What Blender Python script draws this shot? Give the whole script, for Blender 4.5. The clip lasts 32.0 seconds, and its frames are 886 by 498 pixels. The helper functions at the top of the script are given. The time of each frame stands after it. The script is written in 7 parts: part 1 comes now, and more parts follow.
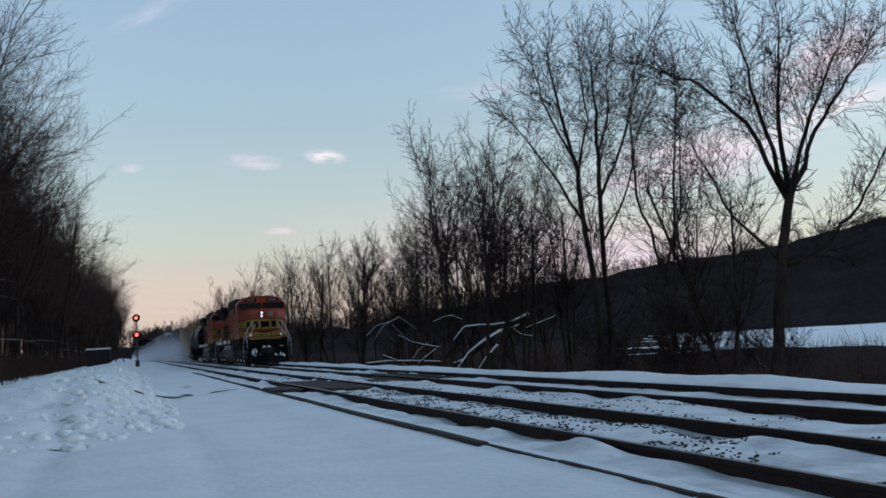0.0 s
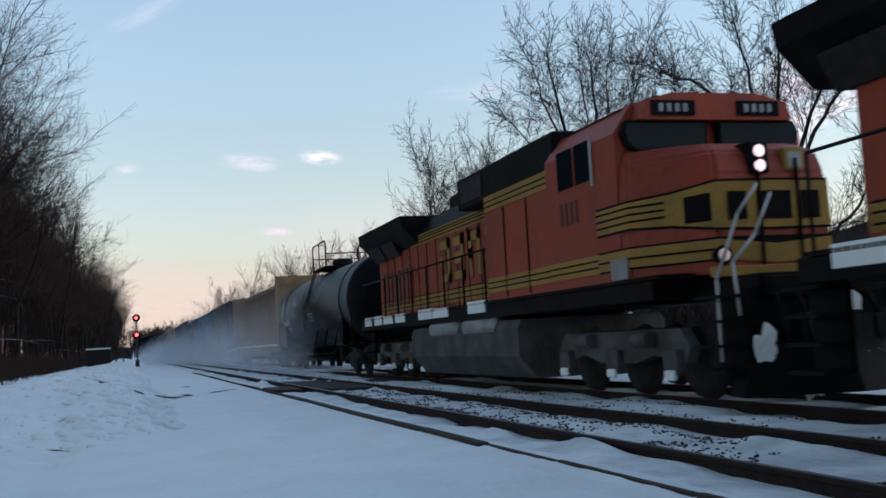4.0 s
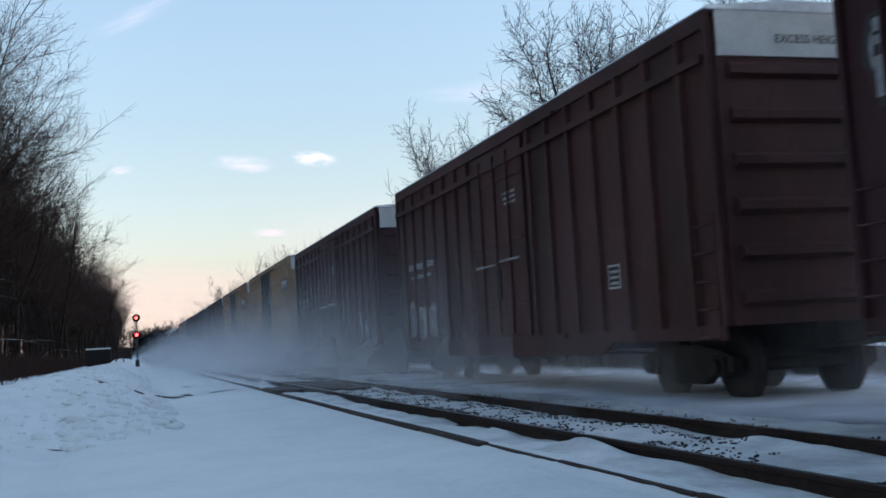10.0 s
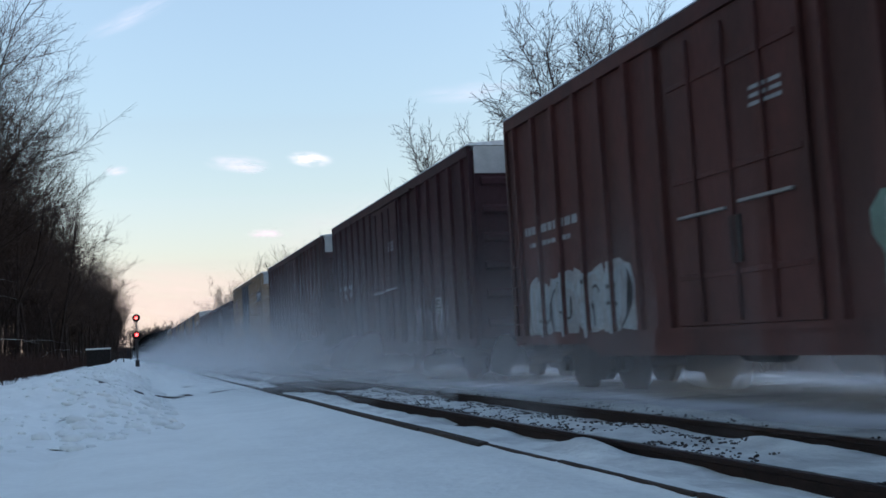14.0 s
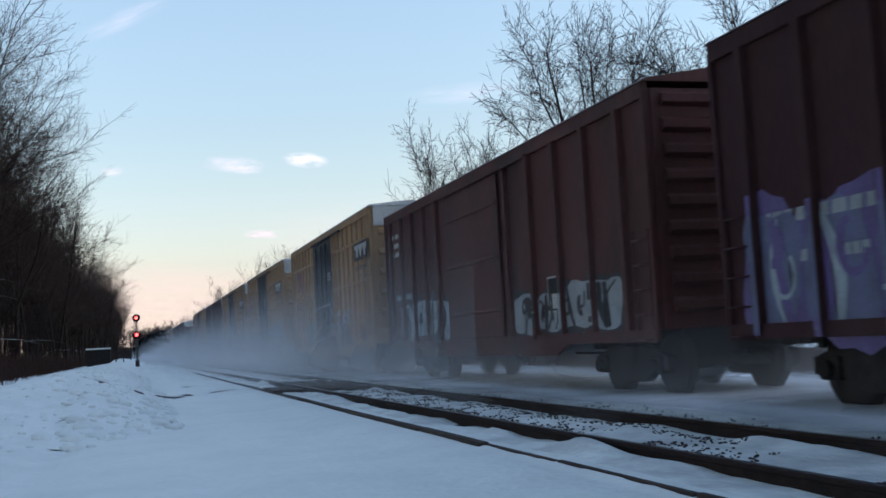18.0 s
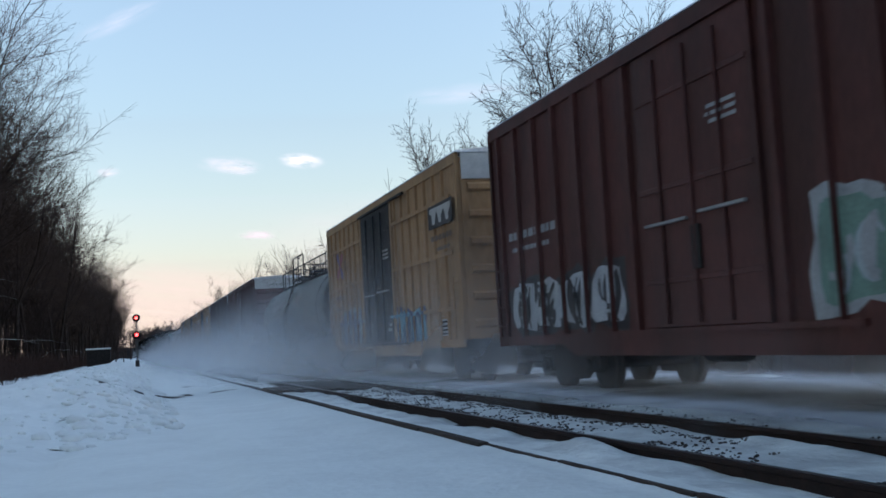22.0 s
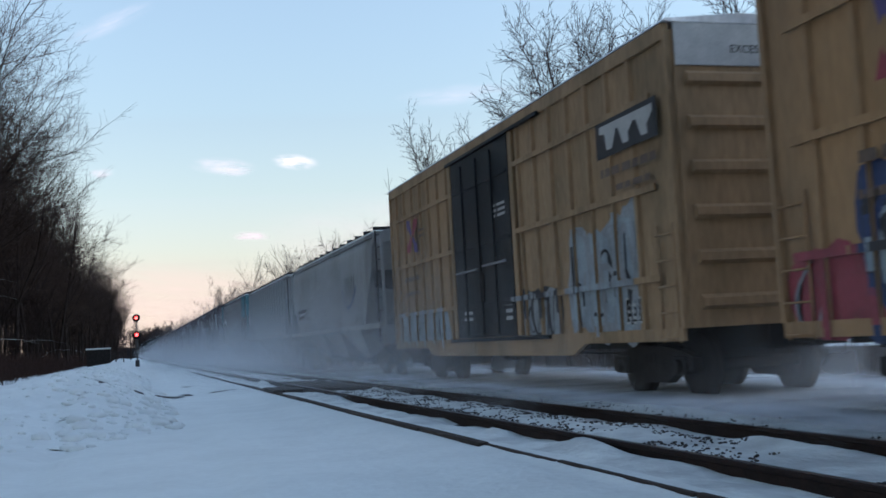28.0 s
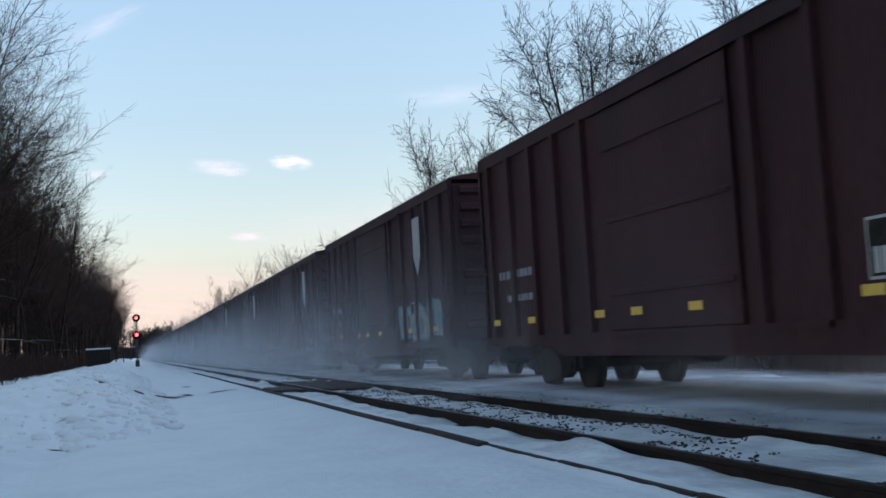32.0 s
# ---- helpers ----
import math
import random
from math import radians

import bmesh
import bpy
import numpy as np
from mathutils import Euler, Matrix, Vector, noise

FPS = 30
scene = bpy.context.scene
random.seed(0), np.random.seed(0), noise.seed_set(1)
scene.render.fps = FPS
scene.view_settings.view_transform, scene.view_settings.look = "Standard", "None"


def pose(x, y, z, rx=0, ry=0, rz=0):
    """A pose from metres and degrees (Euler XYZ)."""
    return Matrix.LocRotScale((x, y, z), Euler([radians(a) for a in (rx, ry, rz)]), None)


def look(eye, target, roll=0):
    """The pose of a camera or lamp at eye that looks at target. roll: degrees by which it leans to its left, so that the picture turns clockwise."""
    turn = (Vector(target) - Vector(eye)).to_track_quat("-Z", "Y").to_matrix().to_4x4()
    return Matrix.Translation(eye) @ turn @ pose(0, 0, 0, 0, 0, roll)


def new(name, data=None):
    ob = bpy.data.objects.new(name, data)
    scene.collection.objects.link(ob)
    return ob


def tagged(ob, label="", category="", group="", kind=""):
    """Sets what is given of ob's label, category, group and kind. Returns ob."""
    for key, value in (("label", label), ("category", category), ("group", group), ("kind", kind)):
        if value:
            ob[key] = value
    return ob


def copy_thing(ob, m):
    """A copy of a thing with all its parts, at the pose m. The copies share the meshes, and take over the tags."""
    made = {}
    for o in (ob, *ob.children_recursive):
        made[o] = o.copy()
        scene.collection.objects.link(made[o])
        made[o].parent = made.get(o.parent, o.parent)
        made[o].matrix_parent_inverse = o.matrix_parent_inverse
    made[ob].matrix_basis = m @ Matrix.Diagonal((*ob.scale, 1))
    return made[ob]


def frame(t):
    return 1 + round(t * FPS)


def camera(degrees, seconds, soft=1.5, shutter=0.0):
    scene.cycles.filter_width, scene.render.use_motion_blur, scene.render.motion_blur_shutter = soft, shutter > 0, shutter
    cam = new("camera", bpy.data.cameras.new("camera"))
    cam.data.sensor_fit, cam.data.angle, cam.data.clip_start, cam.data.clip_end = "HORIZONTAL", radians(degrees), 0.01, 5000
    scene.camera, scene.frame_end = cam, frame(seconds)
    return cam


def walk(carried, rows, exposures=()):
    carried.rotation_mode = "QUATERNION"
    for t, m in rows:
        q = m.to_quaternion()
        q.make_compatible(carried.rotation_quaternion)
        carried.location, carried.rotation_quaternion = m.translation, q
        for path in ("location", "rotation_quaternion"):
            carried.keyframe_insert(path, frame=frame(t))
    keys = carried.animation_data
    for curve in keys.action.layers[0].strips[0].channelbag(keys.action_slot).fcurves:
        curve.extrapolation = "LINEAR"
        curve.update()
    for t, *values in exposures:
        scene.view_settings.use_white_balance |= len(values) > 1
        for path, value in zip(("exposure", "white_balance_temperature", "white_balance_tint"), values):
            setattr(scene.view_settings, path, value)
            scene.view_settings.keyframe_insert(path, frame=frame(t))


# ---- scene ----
# World: +y runs along the tracks away from the camera, +x to the right, z = 0 at the railhead.
cam = camera(44.85, 32.0, soft=1.6, shutter=0.12)
EYE = Vector((0.0, 0.0, 1.02))
AIM = Vector((math.sin(radians(16.58)) * math.cos(radians(4.77)), math.cos(radians(16.58)) * math.cos(radians(4.77)), math.sin(radians(4.77))))
walk(cam, [(0.0, look(EYE, EYE + AIM, -3.2)), (32.0, look(EYE, EYE + AIM, -3.2))],
     exposures=[(0.0, 0.16, 5700, 17), (3.0, 0.37, 5700, 18), (6.0, 0.51, 5700, 18), (10.0, 0.60, 5640, 18), (32.0, 0.59, 5640, 18)])

# ---- dusk sky and a faint low sun ----
SUN_AZ, SUN_EL = radians(105.0), radians(20.0)
world = bpy.data.worlds.new("dusk")
scene.world = world
world.use_nodes = True
wn = world.node_tree
sky = wn.nodes.new("ShaderNodeTexSky")
sky.sky_type, sky.sun_disc, sky.sun_elevation, sky.sun_rotation = "NISHITA", False, SUN_EL, SUN_AZ
sky.air_density, sky.dust_density, sky.ozone_density = 2.0, 0.3, 4.5
soft_sky = wn.nodes.new("ShaderNodeHueSaturation")
soft_sky.inputs["Saturation"].default_value = 0.68
soft_sky.inputs["Hue"].default_value = 0.488
wn.links.new(sky.outputs[0], soft_sky.inputs["Color"])
wn.links.new(soft_sky.outputs[0], wn.nodes["Background"].inputs[0])
wn.nodes["Background"].inputs[1].default_value = 0.15
sun = new("sun", bpy.data.lights.new("sun", "SUN"))
sun.data.energy, sun.data.angle, sun.data.color = 0.12, radians(60), (1.0, 0.84, 0.7)
sun.matrix_world = look((0, 0, 0), (-math.sin(SUN_AZ), -math.cos(SUN_AZ), -math.tan(SUN_EL + radians(3))))


# ---- materials ----
def surf(name, colour, rough=0.7, metal=0.0, var=0.25, scale=1.5, grain=30.0, bump=0.15, second=None, amount=0.5, stretch=(1, 1, 1), bumpd=0.01, edge=(0.42, 0.62), spec=0.4):
    """A worn surface: a base colour that varies at two scales, a second colour in patches, and fine relief."""
    m = bpy.data.materials.new(name)
    m.use_nodes = True
    n, l = m.node_tree.nodes, m.node_tree.links
    b = n["Principled BSDF"]
    co = n.new("ShaderNodeTexCoord")
    mp = n.new("ShaderNodeMapping")
    mp.inputs["Scale"].default_value = stretch
    l.new(co.outputs["Object"], mp.inputs[0])
    big, fine = n.new("ShaderNodeTexNoise"), n.new("ShaderNodeTexNoise")
    big.inputs["Scale"].default_value, big.inputs["Detail"].default_value = scale, 5
    fine.inputs["Scale"].default_value, fine.inputs["Detail"].default_value = grain, 3
    l.new(mp.outputs[0], big.inputs[0])
    l.new(mp.outputs[0], fine.inputs[0])
    ramp = n.new("ShaderNodeMapRange")
    ramp.inputs[1].default_value, ramp.inputs[2].default_value = edge
    l.new(big.outputs[0], ramp.inputs[0])
    mix = n.new("ShaderNodeMix")
    mix.data_type = "RGBA"
    c2 = second or tuple(c * (1 - var) for c in colour)
    mix.inputs[6].default_value, mix.inputs[7].default_value = (*colour, 1), (*c2, 1)
    sc = n.new("ShaderNodeMath")
    sc.operation = "MULTIPLY"
    sc.inputs[1].default_value = amount if second else 1.0
    l.new(ramp.outputs[0], sc.inputs[0])
    l.new(sc.outputs[0], mix.inputs[0])
    br = n.new("ShaderNodeMapRange")
    br.inputs[1].default_value, br.inputs[2].default_value, br.inputs[3].default_value, br.inputs[4].default_value = 0.25, 0.75, 1 - var * 0.6, 1 + var * 0.6
    l.new(fine.outputs[0], br.inputs[0])
    hs = n.new("ShaderNodeMix")
    hs.data_type, hs.blend_type = "RGBA", "MULTIPLY"
    hs.inputs[0].default_value = 1.0
    l.new(mix.outputs[2], hs.inputs[6])
    l.new(br.outputs[0], hs.inputs[7])
    l.new(hs.outputs[2], b.inputs["Base Color"])
    b.inputs["Roughness"].default_value, b.inputs["Metallic"].default_value = rough, metal
    if bump:
        bp = n.new("ShaderNodeBump")
        bp.inputs["Strength"].default_value, bp.inputs["Distance"].default_value = bump, bumpd
        l.new(fine.outputs[0], bp.inputs["Height"])
        l.new(bp.outputs[0], b.inputs["Normal"])
    b.inputs["Specular IOR Level"].default_value = spec
    return m


def glow(name, colour, power):
    m = bpy.data.materials.new(name)
    m.use_nodes = True
    b = m.node_tree.nodes["Principled BSDF"]
    b.inputs["Base Color"].default_value = (*colour, 1)
    b.inputs["Emission Color"].default_value, b.inputs["Emission Strength"].default_value = (*colour, 1), power
    return m


SNOW = surf("snow", (0.78, 0.81, 0.79), 0.6, var=0.06, scale=0.9, grain=9, bump=0.5, bumpd=0.03)
SNOW_ROUGH = surf("packed_snow", (0.73, 0.76, 0.74), 0.65, var=0.14, scale=1.3, grain=7, bump=0.8, second=(0.40, 0.41, 0.41), amount=0.6, bumpd=0.05)
LITTER = surf("leaf_litter", (0.028, 0.018, 0.014), 0.95, var=0.5, scale=0.5, grain=4, bump=0.8, second=(0.05, 0.03, 0.02), bumpd=0.1, spec=0.0)
BRUSH_EARTH = surf("brush_earth", (0.036, 0.029, 0.026), 0.95, var=0.4, scale=0.2, grain=2, bump=0.5, second=(0.042, 0.032, 0.027), bumpd=0.1, spec=0.0)
BALLAST = surf("ballast", (0.095, 0.088, 0.084), 0.9, var=0.5, scale=4, grain=25, bump=0.8, bumpd=0.03, spec=0.0)
RAIL_STEEL = surf("rail_side_rust", (0.030, 0.020, 0.018), 0.8, 0.1, var=0.4, scale=5, grain=40, second=(0.017, 0.014, 0.014), spec=0.08)
RAIL_HEAD = surf("rail_head_steel", (0.16, 0.15, 0.15), 0.35, 0.9, var=0.2, scale=4, grain=60)
TIE = surf("creosote_tie", (0.035, 0.028, 0.024), 0.9, var=0.4, scale=3, grain=20, bump=0.5, spec=0.0)
PLANK = surf("wet_crossing_timber", (0.052, 0.040, 0.034), 0.75, var=0.5, scale=2, grain=14, bump=0.6, stretch=(4, 0.4, 4), second=(0.022, 0.019, 0.018), spec=0.1)
BARK = surf("bark", (0.046, 0.036, 0.032), 0.95, var=0.45, scale=2.5, grain=18, bump=0.8, stretch=(1, 1, 0.3), bumpd=0.03, spec=0.0)
RUSSET = surf("dead_stem", (0.058, 0.035, 0.029), 0.95, var=0.5, scale=0.6, grain=8, bump=0, second=(0.045, 0.034, 0.030), amount=0.6, spec=0.0)
PALETWIG = surf("grey_brown_twig", (0.078, 0.056, 0.046), 0.95, var=0.4, scale=0.8, grain=8, bump=0, spec=0.0)
TWIG = surf("twig_bark", (0.048, 0.036, 0.033), 0.95, var=0.4, scale=1.0, grain=8, bump=0, spec=0.0)
HILLWOOD = surf("hill_wood", (0.030, 0.026, 0.025), 0.95, var=0.4, scale=0.03, grain=0.4, bump=0.6, bumpd=1.0, second=(0.020, 0.017, 0.017), spec=0.0)
BLACK = surf("black_steel", (0.018, 0.018, 0.020), 0.6, 0.1, var=0.4, scale=2, grain=20, second=(0.05, 0.045, 0.042), amount=0.5, spec=0.15)
IRON = surf("dirty_cast_iron", (0.022, 0.019, 0.018), 0.75, 0.2, var=0.4, scale=5, grain=40, second=(0.045, 0.038, 0.035), amount=0.5, spec=0.15)
WHITE = surf("white_paint", (0.42, 0.42, 0.41), 0.55, var=0.15, scale=3, grain=30)


# ---- mesh helpers ----
def to_mesh(name, bm, material):
    me = bpy.data.meshes.new(name)
    bm.to_mesh(me)
    bm.free()
    me.materials.append(material)
    return me


def part(name, bm, material, parent, label=""):
    """Links a bmesh as ONE mesh object under a thing or a part."""
    ob = new(name, to_mesh(name, bm, material) if isinstance(bm, bmesh.types.BMesh) else bm)
    ob.parent = parent
    return tagged(ob, label)


def piece(name, mesh, parent, x=0.0, y=0.0, z=0.0, rx=0, ry=0, rz=0):
    ob = new(name, mesh)
    ob.parent = parent
    ob.matrix_basis = pose(x, y, z, rx, ry, rz)
    return ob


def box(bm, x0, x1, y0, y1, z0, z1, bevel=0.0):
    vs = [bm.verts.new((x, y, z)) for x in (x0, x1) for y in (y0, y1) for z in (z0, z1)]
    fs = [bm.faces.new([vs[i] for i in q]) for q in ((0, 1, 3, 2), (4, 6, 7, 5), (0, 4, 5, 1), (2, 3, 7, 6), (0, 2, 6, 4), (1, 5, 7, 3))]
    if bevel:
        es = list({e for f in fs for e in f.edges})
        bmesh.ops.bevel(bm, geom=es, offset=bevel, segments=2, affect="EDGES", profile=0.5)
    return bm


def boxed(*a, bevel=0.0):
    return box(bmesh.new(), *a, bevel=bevel)


def prism(bm, outline, axis, a, b):
    """Extrudes a closed outline of (u, v) along x, y or z from a to b."""
    put = {"x": lambda u, v, w: (w, u, v), "y": lambda u, v, w: (u, w, v), "z": lambda u, v, w: (u, v, w)}[axis]
    A = [bm.verts.new(put(u, v, a)) for u, v in outline]
    B = [bm.verts.new(put(u, v, b)) for u, v in outline]
    n = len(outline)
    bm.faces.new(A[::-1])
    bm.faces.new(B)
    for i in range(n):
        bm.faces.new((A[i], A[(i + 1) % n], B[(i + 1) % n], B[i]))
    bmesh.ops.recalc_face_normals(bm, faces=bm.faces)
    return bm


def rod(bm, a, b, r, sides=8, r2=None):
    """A round bar from a to b."""
    a, b = Vector(a), Vector(b)
    q = (b - a).to_track_quat("Z", "Y")
    rings = []
    for p, rr in ((a, r), (b, r if r2 is None else r2)):
        rings.append([bm.verts.new(p + q @ Vector((rr * math.cos(k * math.tau / sides), rr * math.sin(k * math.tau / sides), 0))) for k in range(sides)])
    for k in range(sides):
        bm.faces.new((rings[0][k], rings[0][(k + 1) % sides], rings[1][(k + 1) % sides], rings[1][k])).smooth = True
    bm.faces.new(rings[0][::-1])
    bm.faces.new(rings[1])
    return bm


def pipe(bm, points, r, sides=6):
    for a, b in zip(points, points[1:]):
        rod(bm, a, b, r, sides)
    return bm


def lathe(bm, profile, axis="y", sides=24, centre=(0, 0, 0)):
    """Turns a profile of (along, radius) round an axis."""
    rings = []
    for u, r in profile:
        ring = []
        for k in range(sides):
            c, s = r * math.cos(k * math.tau / sides), r * math.sin(k * math.tau / sides)
            v = {"y": (c, u, s), "x": (u, c, s), "z": (c, s, u)}[axis]
            ring.append(bm.verts.new(Vector(v) + Vector(centre)))
        rings.append(ring)
    for A, B in zip(rings, rings[1:]):
        for k in range(sides):
            bm.faces.new((A[k], A[(k + 1) % sides], B[(k + 1) % sides], B[k])).smooth = True
    bm.faces.new(rings[0])
    bm.faces.new(rings[-1])
    bmesh.ops.recalc_face_normals(bm, faces=bm.faces)
    return bm


# ---- ground ----
TRACKS = {"near": (4.30, 5.84), "main": (7.62, 9.15)}


def wob(x, y, s, seed=0.0):
    return noise.noise(Vector((x * s + seed, y * s - seed, seed * 1.7)))


def smooth(a, b, x):
    t = min(1.0, max(0.0, (x - a) / (b - a)))
    return t * t * (3 - 2 * t)


def height(x, y):
    far = smooth(60, 220, abs(y)) if y > 0 else 1
    z = -0.17 + 0.035 * wob(x, y, 0.25, 3) + 0.02 * wob(x, y, 0.9, 5)
    # ruts of the lane
    for r in (-1.1, 0.7):
        z -= 0.035 * math.exp(-((x - r - 0.35 * wob(0, y, 0.08, 2)) / 0.22) ** 2) * (1 - far)
    if 8 < y < 42 and x < 3:
        # churned wheel marks that bend towards the bank
        c = -1.0 + 2.9 * smooth(24, 33, y) + 0.2 * wob(0, y, 0.2, 41)
        m = math.exp(-((x - c) / 0.55) ** 2) * smooth(9, 13, y) * (1 - smooth(31, 37, y))
        z += m * (-0.03 + 0.035 * wob(x, y, 2.2, 42) + 0.02 * wob(x, y, 4.5, 43))
    if 2.4 < x <= 3.5:
        z += (-0.125 - z) * smooth(2.4, 3.2, x)
    if x > 3.5:
        # snow between and beside the rails
        z = -0.10 + 0.03 * wob(x, y, 0.8, 8) + 0.02 * wob(x, y, 2.5, 9)
        for pair in TRACKS.values():
            for r in pair:
                d = x - r
                z -= 0.055 * math.exp(-((d + 0.09) / 0.13) ** 2) * (0.7 + 1.1 * wob(r, y, 0.35, 4) + 0.9 * wob(r, y, 1.1, 44))
                z += 0.075 * math.exp(-((d + 0.16) / 0.12) ** 2) * max(0.0, wob(r, y, 0.9, 45) - 0.05) * 2
        z += 0.13 * max(0.0, wob(x, y, 0.5, 11)) * math.exp(-((x - 3.97) / 0.19) ** 2)
        z += 0.04 * wob(x, y, 1.7, 46) * math.exp(-((x - 5.0) / 0.6) ** 2)
        z += 0.10 * math.exp(-((x - 6.75) / 0.5) ** 2) * (0.4 + wob(x, y, 0.3, 12))
    if x > 9.6:
        # shoulder with a low bank of snow, then the fall to the brush flat
        z += 0.16 * math.exp(-((x - 10.6) / 0.6) ** 2) * (0.8 + 0.7 * wob(x, y, 0.25, 14))
        z -= 2.3 * smooth(11.0, 15.5, x)
        z += (0.25 * wob(x, y, 0.12, 17) + 0.1 * wob(x, y, 0.5, 18)) * smooth(11.5, 15, x)
    # ploughed bank on the left
    toe = -5.2 + 0.335 * y if y < 38 else 7.5 - 0.02 * (y - 38)
    toe = min(toe, 1.2 + 0.4 * wob(0, y, 0.15, 21))
    d = toe - x
    if d > 0 and x < 3:
        lump = 0.15 * wob(x, y, 0.9, 23) + 0.11 * wob(x, y, 2.2, 24) + 0.05 * wob(x, y, 4.5, 25)
        ridge = smooth(0, 2.2, d) * (1 - 0.55 * smooth(3.0, 6.0, d))
        amp = 0.62 * smooth(12, 26, y) * (1 - 0.25 * smooth(55, 95, y))
        z += ridge * (amp + lump * smooth(10, 22, y))
    if x < -6.5:
        z += 0.5 * smooth(6.5, 14, -x) + 0.15 * wob(x, y, 0.3, 26)
    if x < -60:
        z += 6.0 * smooth(60, 400, -x)
    return z


def grid_lines(spans):
    out = []
    for a, b, n in spans:
        out += [a + (b - a) * i / n for i in range(n)]
    return out + [spans[-1][1]]


gx = grid_lines([(-4500, -400, 8), (-400, -60, 10), (-60, -14, 14), (-14, -6, 26), (-6, 3.2, 84), (3.2, 12.0, 96), (12.0, 18, 24), (18, 60, 22), (60, 400, 18), (400, 4500, 8)])
gy = grid_lines([(-4500, -200, 6), (-200, -10, 10), (-10, 3, 10), (3, 26, 120), (26, 60, 116), (60, 140, 40), (140, 400, 26), (400, 4500, 10)])
gv = [(x, y, height(x, y)) for y in gy for x in gx]
nx = len(gx)
gf, gm = [], []
for j in range(len(gy) - 1):
    for i in range(nx - 1):
        gf.append((j * nx + i, j * nx + i + 1, (j + 1) * nx + i + 1, (j + 1) * nx + i))
        x, y = (gx[i] + gx[i + 1]) / 2, (gy[j] + gy[j + 1]) / 2
        k = 0
        if x < -6.0 - 0.5 * wob(x, y, 0.4, 31):
            k = 1
        elif x > 11.6 + 0.5 * wob(x, y, 0.3, 33):
            k = 2
            if 0.80 * x + 0.60 * y > 128 + 4 * wob(x, y, 0.05, 36) and x > 0.53 * y:
                k = 0
        elif 3.75 + 0.1 * wob(x, y, 0.7, 37) < x < 10.0:
            k = 3
        gm.append(k)
me = bpy.data.meshes.new("ground")
me.from_pydata(gv, [], gf)
for m in (SNOW, LITTER, BRUSH_EARTH, SNOW_ROUGH):
    me.materials.append(m)
me.polygons.foreach_set("material_index", gm)
me.polygons.foreach_set("use_smooth", [True] * len(gf))
ground = tagged(new("ground", me), "snow-covered ground with a ploughed bank and bare brush earth", "ground", kind="structure")


# ---- tracks ----
def rail_mesh(name, length):
    """A rail with foot, web and head, its top at z = 0."""
    bm = bmesh.new()
    prism(bm, [(-0.075, -0.185), (0.075, -0.185), (0.075, -0.168), (0.012, -0.150), (0.010, -0.050), (0.036, -0.036), (0.036, -0.006), (0.028, 0.0),
               (-0.028, 0.0), (-0.036, -0.006), (-0.036, -0.036), (-0.010, -0.050), (-0.012, -0.150), (-0.075, -0.168)], "y", 0, length)
    return to_mesh(name, bm, RAIL_STEEL)


def rail_top_mesh(name, length):
    bm = bmesh.new()
    box(bm, -0.027, 0.027, 0, length, 0.0015, 0.0035)
    return to_mesh(name, bm, RAIL_HEAD)


RAIL24, TOP24 = rail_mesh("rail", 23.98), rail_top_mesh("railhead", 23.98)
RAIL400, TOP400 = rail_mesh("rail_far", 1200.0), rail_top_mesh("railhead_far", 1200.0)
bm = bmesh.new()
box(bm, -1.3, 1.3, -0.115, 0.115, -0.34, -0.178, 0.012)
TIE_MESH = to_mesh("tie", bm, TIE)
bm = bmesh.new()
box(bm, -0.09, 0.09, -0.17, 0.17, -0.186, -0.172)
box(bm, -0.085, -0.05, -0.02, 0.02, -0.176, -0.150)
box(bm, 0.05, 0.085, -0.02, 0.02, -0.176, -0.150)
PLATE_MESH = to_mesh("tie_plate", bm, RAIL_STEEL)
for key, (a, b) in TRACKS.items():
    track = tagged(new("railway_track"), "rusty steel rails on dark timber ties, half buried in snow", "track", "tracks", "structure")
    for x in (a, b):
        for k in range(-1, 5):
            r = piece("rail", RAIL24, track, x, -8 + 24 * (k + 0.3), 0)
            piece("railhead", TOP24, r)
        r = piece("rail", RAIL400, track, x, -8 + 24 * 5.3, 0)
        piece("railhead", TOP400, r)
        r = piece("rail", RAIL400, track, x, -8 - 24 * 0.7 - 1200.02, 0)
        piece("railhead", TOP400, r)
    for k in range(100):
        piece("tie", TIE_MESH, track, (a + b) / 2 + 0.03 * math.sin(k * 5.1), 2 + 0.54 * k, -0.003 * (k % 3), 0, 0, 1.2 * math.sin(k * 2.3))
    for k in range(28):
        for x in (a, b):
            piece("tie_plate", PLATE_MESH, track, x, 2 + 0.54 * k, 0)

# timber and asphalt edge that lies along the lane side of the near track
rnd = random.Random(4)
edge = tagged(new("lane_edge"), "dark weathered timber edging along the track, partly snowed over", "edging", kind="structure")
y = 2.6
while y < 62:
    ln = rnd.uniform(1.8, 2.6)
    w = 0.03 + 0.03 * smooth(9.5, 11, y)
    me_ = to_mesh("edging_timber", boxed(-w, w, 0, ln - 0.03, -0.22, 0.0, bevel=0.012), PLANK)
    piece("edging_timber", me_, edge, 3.58 - 0.05 * smooth(9.5, 11, y) + rnd.uniform(-0.012, 0.012), y, -0.084 + rnd.uniform(-0.012, 0.010), 0, 0, rnd.uniform(-0.25, 0.25))
    y += ln

